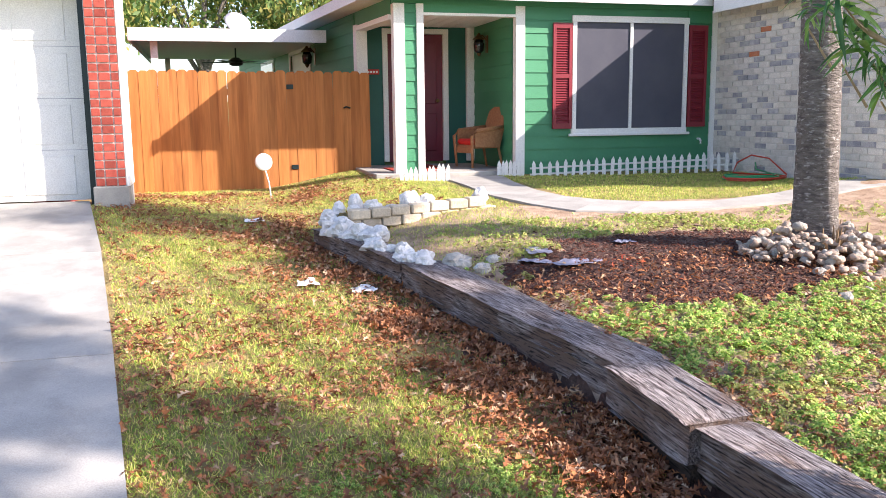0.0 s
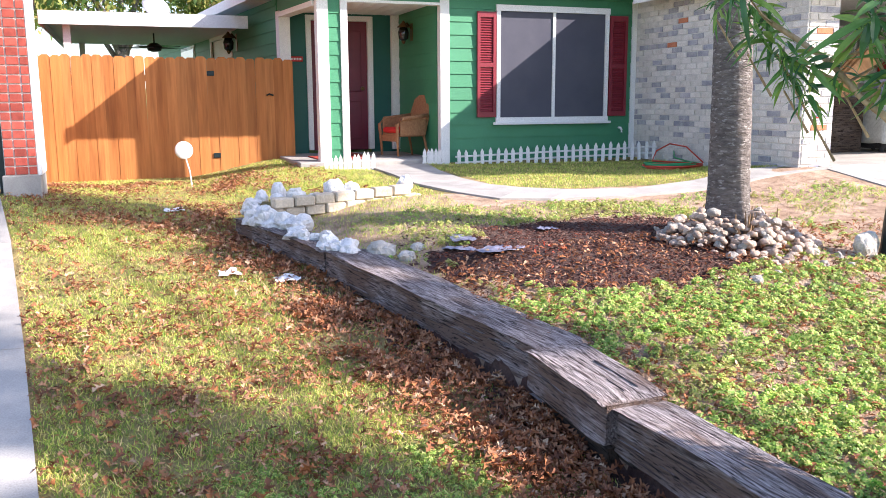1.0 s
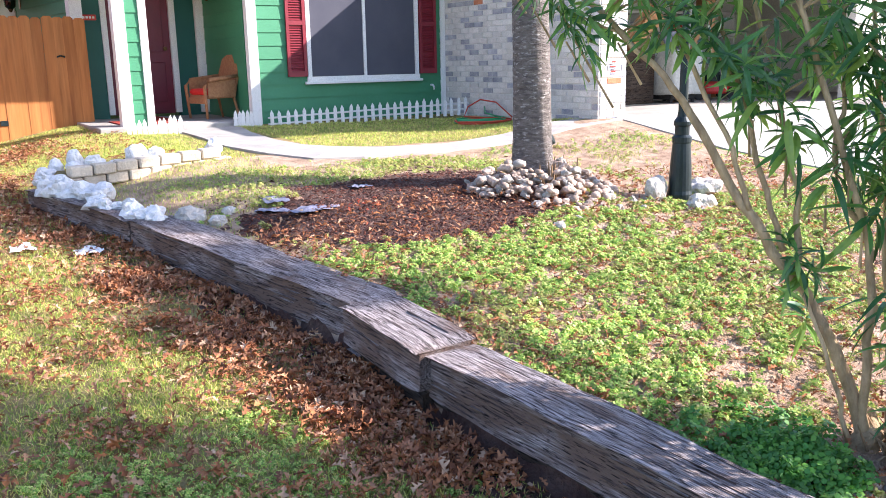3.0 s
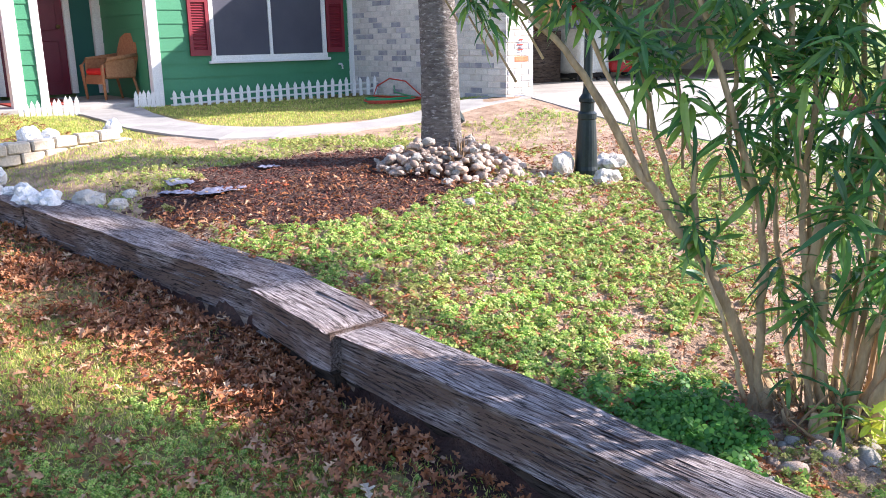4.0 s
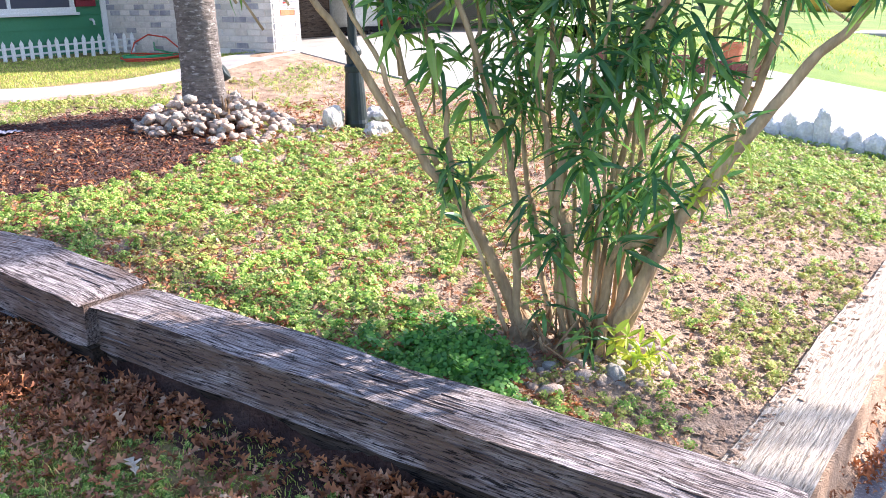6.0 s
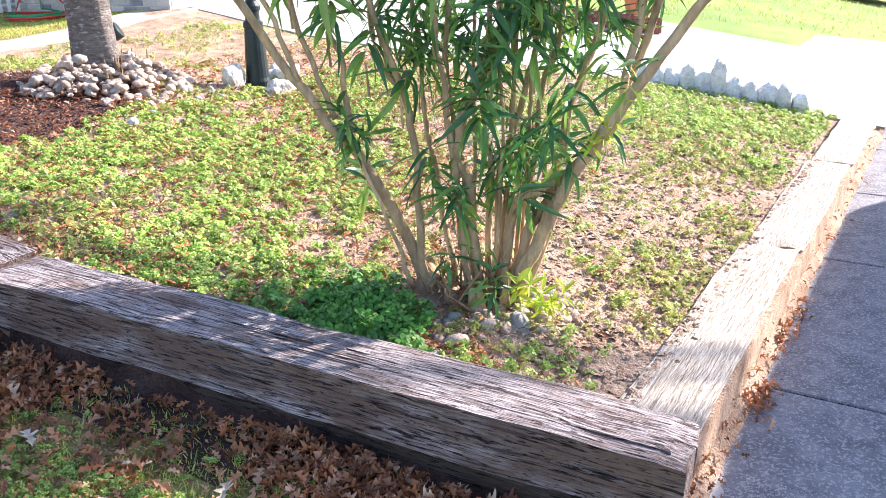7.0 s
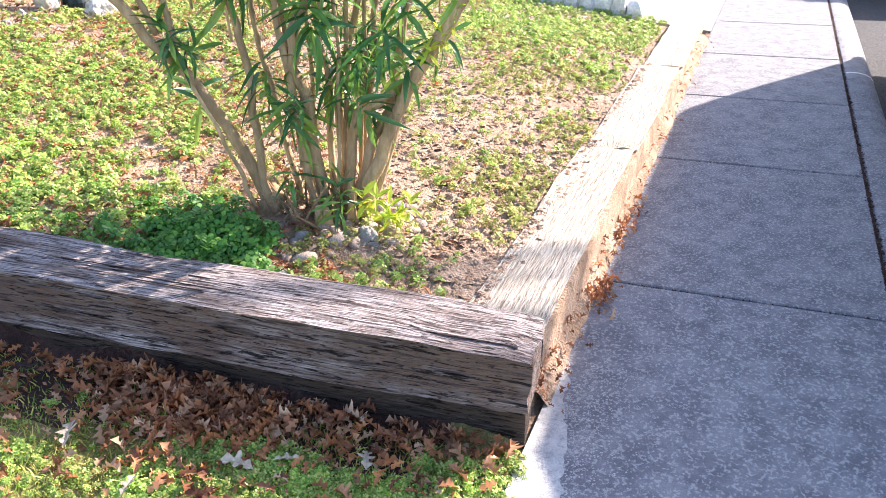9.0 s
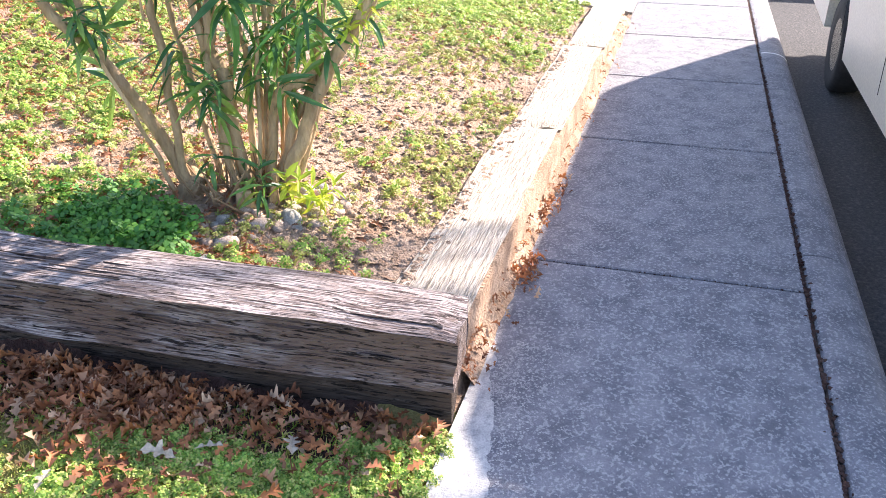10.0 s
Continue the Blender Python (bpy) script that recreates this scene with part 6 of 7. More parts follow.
solo("far_path", box((23.0, -0.3, 0.2), (24.6, 30, 0.46)), M_CONC, "pale concrete driveway of the next house", "driveway", kind="structure")
ph = thing("yellow_playhouse", (37.0, 7.9, 0.42), label="bright orange-yellow play tank on the far lawn", category="play tank")
part("tank", lathe([(0.7, -1.3), (0.82, -1.2), (0.86, 0), (0.82, 1.2), (0.7, 1.3)], 24, m=pose(0, 0, 0.85, 90, 0, 30)), M_YELLOW, ph, smooth=True)
for s in (-0.8, 0.8):
    part("cradle", box((-0.5, s - 0.1, 0), (0.5, s + 0.1, 0.35), 0.02), M_BLACKMETAL, ph)

# ---- satellite dish and trees behind ----
dish = thing("satellite_dish", (0.72, 19.5, 3.33), label="pale grey satellite dish on the back roof", category="satellite dish")
part("mast", tube([(0, 0.1, -0.3), (0, 0.1, 0.35)], 0.025, 8), M_STEEL, dish)
part("reflector", lathe([(0.0, 0.0), (0.16, 0.016), (0.29, 0.055), (0.295, 0.068), (0.16, 0.03), (0.0, 0.012)], 28, m=pose(0, 0, 0.42, 50, 25, 0)), M_GREYB, dish, smooth=True)
part("feed_arm", tube([(0, 0, 0.1), (0.02, -0.45, 0.3)], 0.014, 6), M_STEEL, dish)


def tree(x, y, z, h, cr, seed, n=5200):
    rg = random.Random(seed)
    t = thing("tree", (x, y, z), label="leafy shade tree with yellowing autumn leaves", category="tree", group="shade trees")
    part("trunk", tube([(0, 0, -0.2), (0.1, 0, h * 0.25), (0.0, 0.15, h * 0.5), (0.2, 0.1, h * 0.8)], [0.28, 0.2, 0.15, 0.05], 10), M_BARK, t)
    centres = []
    for i in range(9):
        a = rg.uniform(0, 6.28)
        el = rg.uniform(0.25, 1.1)
        tip = Vector((cr * 0.75 * math.cos(a) * math.cos(el), cr * 0.75 * math.sin(a) * math.cos(el), h * 0.52 + cr * 0.75 * math.sin(el)))
        part("limb", tube([(0.05, 0.1, h * rg.uniform(0.3, 0.5)), tuple(tip * 0.6 + Vector((0, 0, h * 0.18))), tuple(tip)], [0.10, 0.06, 0.02], 6), M_BARK, t)
        centres.append(tip)
    for i in range(26):
        a = rg.uniform(0, 6.28)
        el = rg.uniform(-0.5, 1.5)
        centres.append(Vector((cr * math.cos(a) * math.cos(el) * rg.uniform(0.4, 1), cr * math.sin(a) * math.cos(el) * rg.uniform(0.4, 1), h * 0.62 + 0.75 * cr * math.sin(el) * rg.uniform(0.5, 1))))
    mats = np.zeros((n, 4, 4))
    for i in range(n):
        c = rg.choice(centres)
        p = c + Vector((rg.gauss(0, 0.36), rg.gauss(0, 0.36), rg.gauss(0, 0.28)))
        s = rg.uniform(0.07, 0.15)
        mats[i] = np.array(Matrix.LocRotScale(p, Euler((rg.uniform(0, 6.28), rg.uniform(0, 6.28), rg.uniform(0, 6.28))), (s, s, s)))
    cro = scatter("crown", [(-1, 0, 0), (0, -0.5, 0.12), (1, 0, 0), (0, 0.5, 0.12)], [(0, 1, 2), (0, 2, 3)], mats, M_TREELEAF)
    if "kind" in cro:
        del cro["kind"]
    cro.parent = t
    return t


# unseen oak across the street, added to throw dappled shade on driveway and lawn
def unseen_oak(x, y, z):
    rg = random.Random(9)
    t = thing("tree", (x, y, z), label="unseen wide oak added to dapple lawn and driveway with shade", category="tree", group="shade trees")
    part("trunk", tube([(0, 0, -0.2), (0.1, 0, 2.0), (0.0, 0.15, 4.0), (-0.1, 0.5, 6.5)], [0.42, 0.32, 0.27, 0.18], 12), M_BARK, t)
    per_h = SUN_TO / SUN_TO.z
    centres = []
    # twig clumps set back along the sun from the spots they are to shade
    for (ax, ay), (bx, by), n, h in (((-1.2, 9.5), (0.6, 8.0), 11, 8.6), ((0.4, 8.0), (1.25, 6.2), 10, 8.8), ((-1.9, 9.6), (-1.4, 8.8), 3, 9.2), ((-2.1, 5.7), (-0.7, 4.4), 3, 8.6), ((-1.6, 4.4), (-0.9, 3.0), 4, 8.4), ((-0.5, 3.9), (0.3, 3.3), 4, 8.2), ((0.2, 3.3), (0.9, 2.8), 4, 8.4), ((-0.2, 2.6), (0.6, 1.9), 5, 8.4), ((0.9, 2.4), (1.5, 1.7), 4, 8.3), ((1.2, 4.9), (1.7, 3.6), 4, 8.4)):
        limb_end = Vector((ax, ay, 0.25)) + per_h * h - Vector((x, y, z))
        limb_far = Vector((bx, by, 0.25)) + per_h * h - Vector((x, y, z))
        part("limb", tube([(-0.1, 0.4, 6.2), tuple(limb_far * 0.5 + Vector((-0.05, 0.2, 4.4))), tuple(limb_far), tuple(limb_end)], [0.12, 0.05, 0.022, 0.010], 6), M_BARK, t)
        for i in range(n):
            u = (i + rg.random()) / n
            centres.append(limb_far.lerp(limb_end, u) + Vector((rg.gauss(0, 0.14), rg.gauss(0, 0.14), rg.gauss(0, 0.18))))
    for i in range(30):
        a, el = rg.uniform(0, 6.28), rg.uniform(0.1, 1.5)
        centres.append(Vector((2.6 * math.cos(a) * math.cos(el), 2.2 * math.sin(a) * math.cos(el) - 1.0, 7.0 + 2.6 * math.sin(el))))
    mats = []
    for c in centres:
        for k in range(185):
            p = c + Vector((rg.gauss(0, 0.16), rg.gauss(0, 0.16), rg.gauss(0, 0.13)))
            sz = rg.uniform(0.06, 0.105)
            mats.append(np.array(Matrix.LocRotScale(p, Euler((rg.uniform(0, 6.28), rg.uniform(0, 6.28), rg.uniform(0, 6.28))), (sz, sz, sz))))
    cro = scatter("crown", [(-1, 0, 0), (0, -0.5, 0.12), (1, 0, 0), (0, 0.5, 0.12)], [(0, 1, 2), (0, 2, 3)], np.array(mats), M_TREELEAF)
    if "kind" in cro:
        del cro["kind"]
    cro.parent = t
    return t


unseen_oak(16.5, -13.6, -0.3)
for x, y, h, cr, sd in ((-3.4, 26, 6.4, 2.6, 1), (0.0, 31, 7.4, 3.0, 2), (3.6, 29, 6.6, 2.6, 3), (-7, 30, 7.5, 3.0, 4), (7.5, 36, 8.5, 3.2, 6)):
    tree(x, y, 0.6, h, cr, sd)


# ---- bricks of the two garages ----
def bricks(parent, face, u0, u1, z0, z1, course, length, mats, rng):
    """Running-bond bricks on a face; face(u, z) gives the pose of a brick whose front looks out along -y of it."""
    meshes = {}
    rows = int((z1 - z0) / course)
    for r in range(rows):
        u = u0 - (length / 2 if r % 2 else 0)
        while u < u1 - 0.02:
            a, b = max(u, u0), min(u + length, u1)
            u += length
            if b - a < 0.03:
                continue
            key = (round(b - a, 2), rng.choices(range(len(mats)), weights=[m[1] for m in mats])[0])
            if key not in meshes:
                w = key[0] / 2 - 0.0065
                meshes[key] = mesh_of("brick", box((-w, 0.0, 0.0065), (w, 0.02, course - 0.0065), 0.003), mats[key[1]][0])
            ob = new("brick", meshes[key])
            ob.parent = parent
            ob.matrix_parent_inverse = parent.matrix_world.inverted() if parent.parent is None else Matrix()
            ob.matrix_basis = face((a + b) / 2, z0 + r * course) @ Matrix.Translation((0, rng.uniform(-0.003, 0.002), 0))


_rng = random.Random(31)
_cm = [(M_CREAM, 0.74), (M_GREYB, 0.25), (M_ORANGEB, 0.006)]
# side wall: front stretch as single bricks, looking out towards -x
bricks(side_core, lambda u, z: Matrix.Translation((GX - 0.004, u, z)) @ Matrix.Rotation(-math.pi / 2, 4, "Z"), GY, FY - 0.0, 0.66, 3.19, 0.079, 0.235, _cm, _rng)
bricks(front_core, lambda u, z: Matrix.Translation((u, GY - 0.004, z)), GX + 0.02, 7.79, 0.66, 3.19, 0.079, 0.235, _cm, _rng)
# stacked headers and stretchers of the red pier
for r in range(28):
    for a, b in ((-1.2, -1.105), (-1.105, -0.985), (-0.985, -0.902)):
        ob = new("brick", mesh_of("brick", box((a + 0.007, NY - 0.004, 1.037 + r * 0.0893), (b - 0.007, NY + 0.016, 1.1123 + r * 0.0893), 0.003), M_RED))
        ob.parent = pier


# ---- ground cover ----
RG = random.Random(404)


def blade(h=1.0, w=0.09, bend=0.5):
    return [(-w, 0, 0), (w, 0, 0), (w * 0.7, bend * 0.25 * h, 0.55 * h), (-w * 0.7, bend * 0.25 * h, 0.55 * h), (0, bend * h * 0.8, 0.95 * h)], [(0, 1, 2, 3), (3, 2, 4)]


def lawn_keep(x, y):
    right = tie_x(y) - 0.02 if y < 7.72 else (2.6 if y > 7.85 or x < 0.8 else 0.86)
    if not (lerp_pts(DRIVE_EDGE, y) + 0.02 < x < right):
        return 0.0
    n = noise.noise((x * 1.3, y * 1.3, 2)) + 0.5 * noise.noise((x * 4, y * 4, 8))
    d = tie_x(y) - x
    dry = smooth01((0.35 + 0.15 * min(y, 3.0) - d) / 0.5) * (1.0 if y < 6.8 else (0.3 if y < 7.7 else 0.0))
    return min(1.0, max(0.12, (0.6 + 0.7 * n) * (1 - 0.78 * dry)))


def near_fade(x, y):
    """Blades stand denser where the yard is seen from close by."""
    return max(0.3, 1.3 - 0.1 * y)


tall_b, tall_f = blade(1, 0.085, 0.8)
pts = spots(RG, 190000, -1.4, 2.6, 0.0, 12.4, lambda x, y: lawn_keep(x, y) * near_fade(x, y))
scatter("lawn_grass", tall_b, tall_f, placed(RG, pts, 0.010, 0.034, 0.5, 0.0, ground_z), M_LAWN, "patchy yellow-green lawn with dry blades", "grass")
# longer dark tufts
tpts = []
for cx, cy in [(RG.uniform(-0.6, 2.0), RG.uniform(0.6, 8.0)) for _ in range(70)]:
    if lawn_keep(cx, cy) > 0.25:
        tpts += [(cx + RG.gauss(0, 0.05), cy + RG.gauss(0, 0.05)) for _ in range(45)]
scatter("grass_tufts", *blade(1, 0.04, 0.6), placed(RG, tpts, 0.035, 0.075, 0.4, 0.0, ground_z), M_LAWN, "longer tufts of grass in the lawn", "grass")


def back_keep(x, y):
    if in_mulch(x, y) or y < 4.6:
        return 0.0
    # keep off the path
    if 2.9 < x < 3.9 and y > 7.15 and not (x > 3.75 and y > 7.9):
        return 0.0
    if x >= 3.3 and 6.9 < y < 7.95:
        return 0.0 if y < 7.5 + 0.06 * max(0, x - 4.5) + 0.1 else 0.8
    if y > 7.5 and x > 3.7:
        return 1.0 if y < 10.75 - 0.18 * (x - 4.2) else 0.15
    n = noise.noise((x * 1.5, y * 1.5, 4)) + 0.4 * noise.noise((x * 5, y * 5, 4))
    if x > 5.2 and y < 6.9:
        return max(0.0, 0.05 + 0.8 * n) if y > 5.8 else max(0.0, 0.5 * n - 0.1)
    return min(1.0, max(0.0, (0.9 if x < 3.0 and y > 5.9 else 0.45) + 1.0 * n))


pts = spots(RG, 60000, 1.2, 7.6, 4.7, 10.9, back_keep)
scatter("front_lawn_grass", *blade(1, 0.08, 0.6), placed(RG, pts, 0.016, 0.038, 0.5, 0.0, ground_z), M_LAWN, "bright short grass between path and house", "grass")

pts = spots(RG, 380, 5.0, 7.5, 4.8, 7.0, lambda x, y: max(0.0, 1.5 * noise.noise((x * 1.3, y * 1.3, 44)) - 0.1) if not in_mulch(x, y) and (x - 4.5) ** 2 + (y - 5.2) ** 2 > 0.6 else 0.0) + spots(RG, 700, 1.4, 5.6, 5.6, 7.0, lambda x, y: max(0.0, 0.4 + 1.2 * noise.noise((x * 1.5, y * 1.5, 4))) if not in_mulch(x, y) and x > tie_x(y) + 0.3 else 0.0)
MID_WEEDS = pts
# far lawn by the next driveway
pts = spots(RG, 6000, 14.0, 23.0, 0.4, 12.0, lambda x, y: 1.0 if x > 16.7 - y * 0.62 else 0.0)
scatter("far_lawn_grass", *blade(1, 0.1, 0.5), placed(RG, pts, 0.05, 0.09, 0.45, 0.0, land), M_LAWN, "sunlit lawn of the next house", "grass")


def pebbly(x, y):
    """The stone-strewn strip at the oleander's foot."""
    return ((x - 3.06) / 0.44) ** 2 + ((y - 0.93) / 0.28) ** 2 < 1.0


def clover():
    """A low domed tuft of three-lobed leaves on short stalks."""
    rg = random.Random(6)
    V, F = [], []
    for i in range(10):
        a = i * 2.4
        r = 0.15 + 1.0 * (i / 10) ** 0.7
        c = Vector((r * math.cos(a), r * math.sin(a), 1.45 - 0.95 * r * r * 0.7 + 0.3 * rg.random()))
        tilt = Matrix.Rotation(rg.gauss(0, 0.4) - 0.5 * r * math.sin(a), 4, "X") @ Matrix.Rotation(rg.gauss(0, 0.4) + 0.5 * r * math.cos(a), 4, "Y")
        for k in range(3):
            b = a + k * 2.094
            d = Vector((math.cos(b), math.sin(b), 0.05))
            s = Vector((-math.sin(b), math.cos(b), 0))
            o = len(V)
            for p in (Vector((0, 0, 0)), 0.30 * d + 0.25 * s, 0.54 * d + 0.11 * s, 0.54 * d - 0.11 * s, 0.30 * d - 0.25 * s):
                V.append(tuple(c + (tilt @ p)))
            F.append((o, o + 1, o + 2, o + 3, o + 4))
    return V, F


CV, CF = clover()
scatter("path_weeds", CV, CF, placed(RG, MID_WEEDS, 0.009, 0.020, 0.25, 0.0, ground_z), M_CLOVER, "green weeds between the mulch and the path", "weeds")


def bed_keep(x, y):
    if x < tie_x(y) + 0.30 or in_mulch(x, y) or y < 0.35 or x > lerp_pts(RIGHT_EDGE, y) - 0.12:
        return 0.0
    if (x - 3.05) ** 2 + (y - 1.15) ** 2 < 0.05 or pebbly(x, y):
        return 0.0
    n = 0.8 * noise.noise((x * 1.1, y * 1.1, 12)) + 0.6 * noise.noise((x * 3.6, y * 3.6, 3)) + 1.5 * noise.noise((x * 9, y * 9, 6))
    lush = smooth01((y - 0.95 - 0.64 * max(0.0, x - 2.9)) / 1.1) * smooth01((5.0 - y - 0.1 * max(0, x - 4)) / 0.8)
    corner = smooth01((x - 5.6) / 1.2) * smooth01((2.9 - y) / 1.0) * 0.6
    return min(1.0, max(0.0, (0.5 + 1.0 * n) * max(lush, corner, 0.05)))


pts = spots(RG, 11000, 2.1, 9.2, 0.4, 5.2, bed_keep)
scatter("clover", CV, CF, placed(RG, pts, 0.009, 0.028, 0.35, 0.0, ground_z), M_CLOVER, "low spreading clover and weeds over the bed", "weeds")


def sparse_keep(x, y):
    if x < tie_x(y) + 0.28 or in_mulch(x, y) or y < 0.30 or x > lerp_pts(RIGHT_EDGE, y) - 0.12 or y > 7.0:
        return 0.0
    n = noise.noise((x * 1.4, y * 1.4, 31)) + 0.6 * noise.noise((x * 5, y * 5, 30))
    return min(1.0, max(0.0, 0.25 + 0.9 * n)) * (0.2 if x > 4.9 and y > 4.5 else 1.0)


pts = spots(RG, 6500, 2.1, 8.7, 0.32, 6.9, sparse_keep)
scatter("yellow_weeds", CV, CF, placed(RG, pts, 0.010, 0.024, 0.3, 0.0, ground_z), M_YCLOVER, "small yellowing weeds on the bare soil", "weeds")
# dark leafy clump with the oleander's shade painted in, and weeds in the near lawn
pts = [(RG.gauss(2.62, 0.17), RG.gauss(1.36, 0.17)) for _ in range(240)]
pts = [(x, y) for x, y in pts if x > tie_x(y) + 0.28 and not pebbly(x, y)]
scatter("shade_clover", CV, CF, placed(RG, pts, 0.028, 0.05, 0.2, 0.0, ground_z), M_SHADECLOVER, "dense clover under the oleander, shade put into its darker green", "weeds")
pts = [(RG.gauss(2.55, 0.10), RG.gauss(0.80, 0.10)) for _ in range(60)] + [(RG.gauss(2.82, 0.12), RG.gauss(0.62, 0.05)) for _ in range(26)]
scatter("corner_clover", CV, CF, placed(RG, pts, 0.012, 0.028, 0.2, 0.0, ground_z), M_CLOVER, "bright clover clumps beside the timber", "weeds")
pts = spots(RG, 5600, 0.7, 2.25, 0.0, 1.0, lambda x, y: min(1.0, max(0.15, 0.75 + noise.noise((x * 2.2, y * 2.2, 21)))) if tie_x(y) - x > (0.24 if y > 0.25 else 0.08) + 0.1 * noise.noise((x * 4, y * 4, 1)) else 0.0)
scatter("near_weeds", CV, CF, placed(RG, pts, 0.009, 0.019, 0.2, 0.0, ground_z), M_CLOVER, "dense small-leaved weeds in the lawn's corner", "weeds")
pts = [(RG.uniform(0.6, 2.25), RG.gauss(-0.01, 0.022)) for _ in range(420)]
scatter("edge_weeds", CV, CF, placed(RG, pts, 0.008, 0.018, 0.3, 0.0, lambda x, y: -0.178), M_CLOVER, "small weeds creeping over the sidewalk edge", "weeds")
pts = spots(RG, 6000, 0.2, 2.35, 0.0, 3.2, lambda x, y: max(0.0, (0.5 + noise.noise((x * 1.7, y * 1.7, 14))) * (0.15 if tie_x(y) - x < 0.45 else 1.0)) if tie_x(y) - x > 0.12 else 0.0)
scatter("lawn_weeds", CV, CF, placed(RG, pts, 0.007, 0.017, 0.2, 0.0, ground_z), M_CLOVER, "small round-leaved weeds in the lawn", "weeds")


def oak_leaf(curl, seed):
    """A lobed, curled dry leaf about one unit long."""
    rg = random.Random(seed)
    side = [(0.0, 0.015), (0.10, 0.035), (0.18, 0.15), (0.25, 0.16), (0.31, 0.065), (0.39, 0.085), (0.46, 0.26), (0.54, 0.27), (0.60, 0.09), (0.68, 0.10), (0.75, 0.20), (0.82, 0.18), (0.90, 0.08), (1.0, 0.0)]
    V, F = [], []
    ph = rg.uniform(0, 6)
    for x, w in side:
        z = curl * (0.25 * math.sin(x * 3.0) + 0.05 * rg.random())
        mid = 0.05 * math.sin(3.2 * x + ph)
        wl, wr = w * rg.uniform(0.75, 1.15), w * rg.uniform(0.75, 1.15)
        V += [(x - 0.5 + 0.25 * wl, mid - wl, z + curl * 1.5 * wl + 0.03 * rg.random()), (x - 0.5, mid, z), (x - 0.5 + 0.12 * wr, mid + wr, z + curl * 1.0 * wr + 0.03 * rg.random())]
    for i in range(len(side) - 1):
        a, b = 3 * i, 3 * (i + 1)
        F += [(a, b, b + 1, a + 1), (a + 1, b + 1, b + 2, a + 2)]
    return V, F


def litter_keep(x, y):
    d = tie_x(y) - x
    if d < 0.0 or x < lerp_pts(DRIVE_EDGE, y) or y > 9:
        return 0.0
    n = 0.5 + 0.9 * noise.noise((x * 1.8, y * 1.8, 17))
    reach = 0.30 + 0.16 * min(y, 3.0)
    return min(1.0, max(0.0, n) * (0.05 + smooth01((reach - d) / 0.6)) * (0.42 if y < 1.6 else 0.28 if y < 5.5 else 0.08))


for k, (n, curl) in enumerate(((1700, 0.25), (2300, 0.6), (2100, 1.0))):
    pts = spots(RG, n, -0.9, 2.4, 0.0, 8.6, litter_keep)
    scatter("oak_leaves", *oak_leaf(curl, k), placed(RG, pts, 0.032, 0.085, 0.6, 0.03, lambda x, y: ground_z(x, y) + 0.010), M_LITTER, "drift of dry brown oak leaves along the timber", "leaf litter")
pts = spots(RG, 9000, -1.2, 2.3, 0.2, 11.5, lambda x, y: max(0.05, 0.15 + noise.noise((x * 1.3, y * 1.3, 40)) + 0.8 * noise.noise((x * 4, y * 4, 41))) if lawn_keep(x, y) > 0 else 0.0)
scatter("lawn_crumbs", [(-0.5, -0.2, 0), (0.3, -0.3, 0.12), (0.5, 0.1, 0.0), (-0.1, 0.35, 0.1)], [(0, 1, 2, 3)], placed(RG, [(x + RG.gauss(0, 0.04), y + RG.gauss(0, 0.04)) for x, y in pts], 0.012, 0.035, 0.4, 0.01, lambda x, y: ground_z(x, y) + 0.008), M_LITTER, "brown leaf crumbs worked into the lawn", "leaf litter")
scatter("lawn_leaves", *oak_leaf(0.5, 9), placed(RG, pts, 0.02, 0.065, 0.4, 0.03, lambda x, y: ground_z(x, y) + 0.012), M_LITTER, "scattered brown oak leaves on the lawn", "leaf litter")
pts = spots(RG, 9000, 2.0, 7.5, 0.4, 5.5, lambda x, y: (0.4 + max(0.0, 0.7 - 1.2 * (x - tie_x(y) - 0.25))) * (1.0 if y > 0.7 + 0.6 * max(0.0, x - 2.6) else 0.1) if x > tie_x(y) + 0.24 else 0.0)
scatter("bed_leaves", *oak_leaf(0.5, 12), placed(RG, pts, 0.02, 0.06, 0.45, 0.03, lambda x, y: ground_z(x, y) + 0.008), M_LITTER, "broken dry leaves among the weeds", "leaf litter")
pts = spots(RG, 6000, -0.9, 2.4, 0.0, 8.6, litter_keep)
scatter("leaf_crumbs", [(-0.5, -0.2, 0), (0.3, -0.3, 0.12), (0.5, 0.1, 0.0), (-0.1, 0.35, 0.1)], [(0, 1, 2, 3)], placed(RG, pts, 0.010, 0.035, 0.4, 0.008, lambda x, y: ground_z(x, y) + 0.004), M_LITTER, "fine crumbs of broken brown leaves", "leaf litter")
# leaf and soil drift in the gap between bleached ties and sidewalk
pts = [(2.5 + 6.2 * RG.random() ** 2.0, min(0.03, RG.gauss(-0.02, 0.026) - (0.09 * RG.random() if RG.random() < 0.12 else 0))) for _ in range(240)]
scatter("gap_leaves", *oak_leaf(0.8, 15), placed(RG, pts, 0.015, 0.045, 0.5, 0.02, lambda x, y: -0.172 + 0.10 * smooth01((y + 0.09) / 0.12)), M_LITTER, "leaf crumbs caught between tie and sidewalk", "leaf litter")
pts = [(3.35 + RG.gauss(0, 0.10), -0.07 + RG.gauss(0, 0.035)) for _ in range(60)] + [(4.1 + RG.gauss(0, 0.2), -0.05 + RG.gauss(0, 0.03)) for _ in range(50)]
scatter("spilled_leaves", *oak_leaf(0.9, 16), placed(RG, pts, 0.02, 0.06, 0.6, 0.03, lambda x, y: -0.170), M_LITTER, "curled brown leaves spilled onto the sidewalk", "leaf litter")
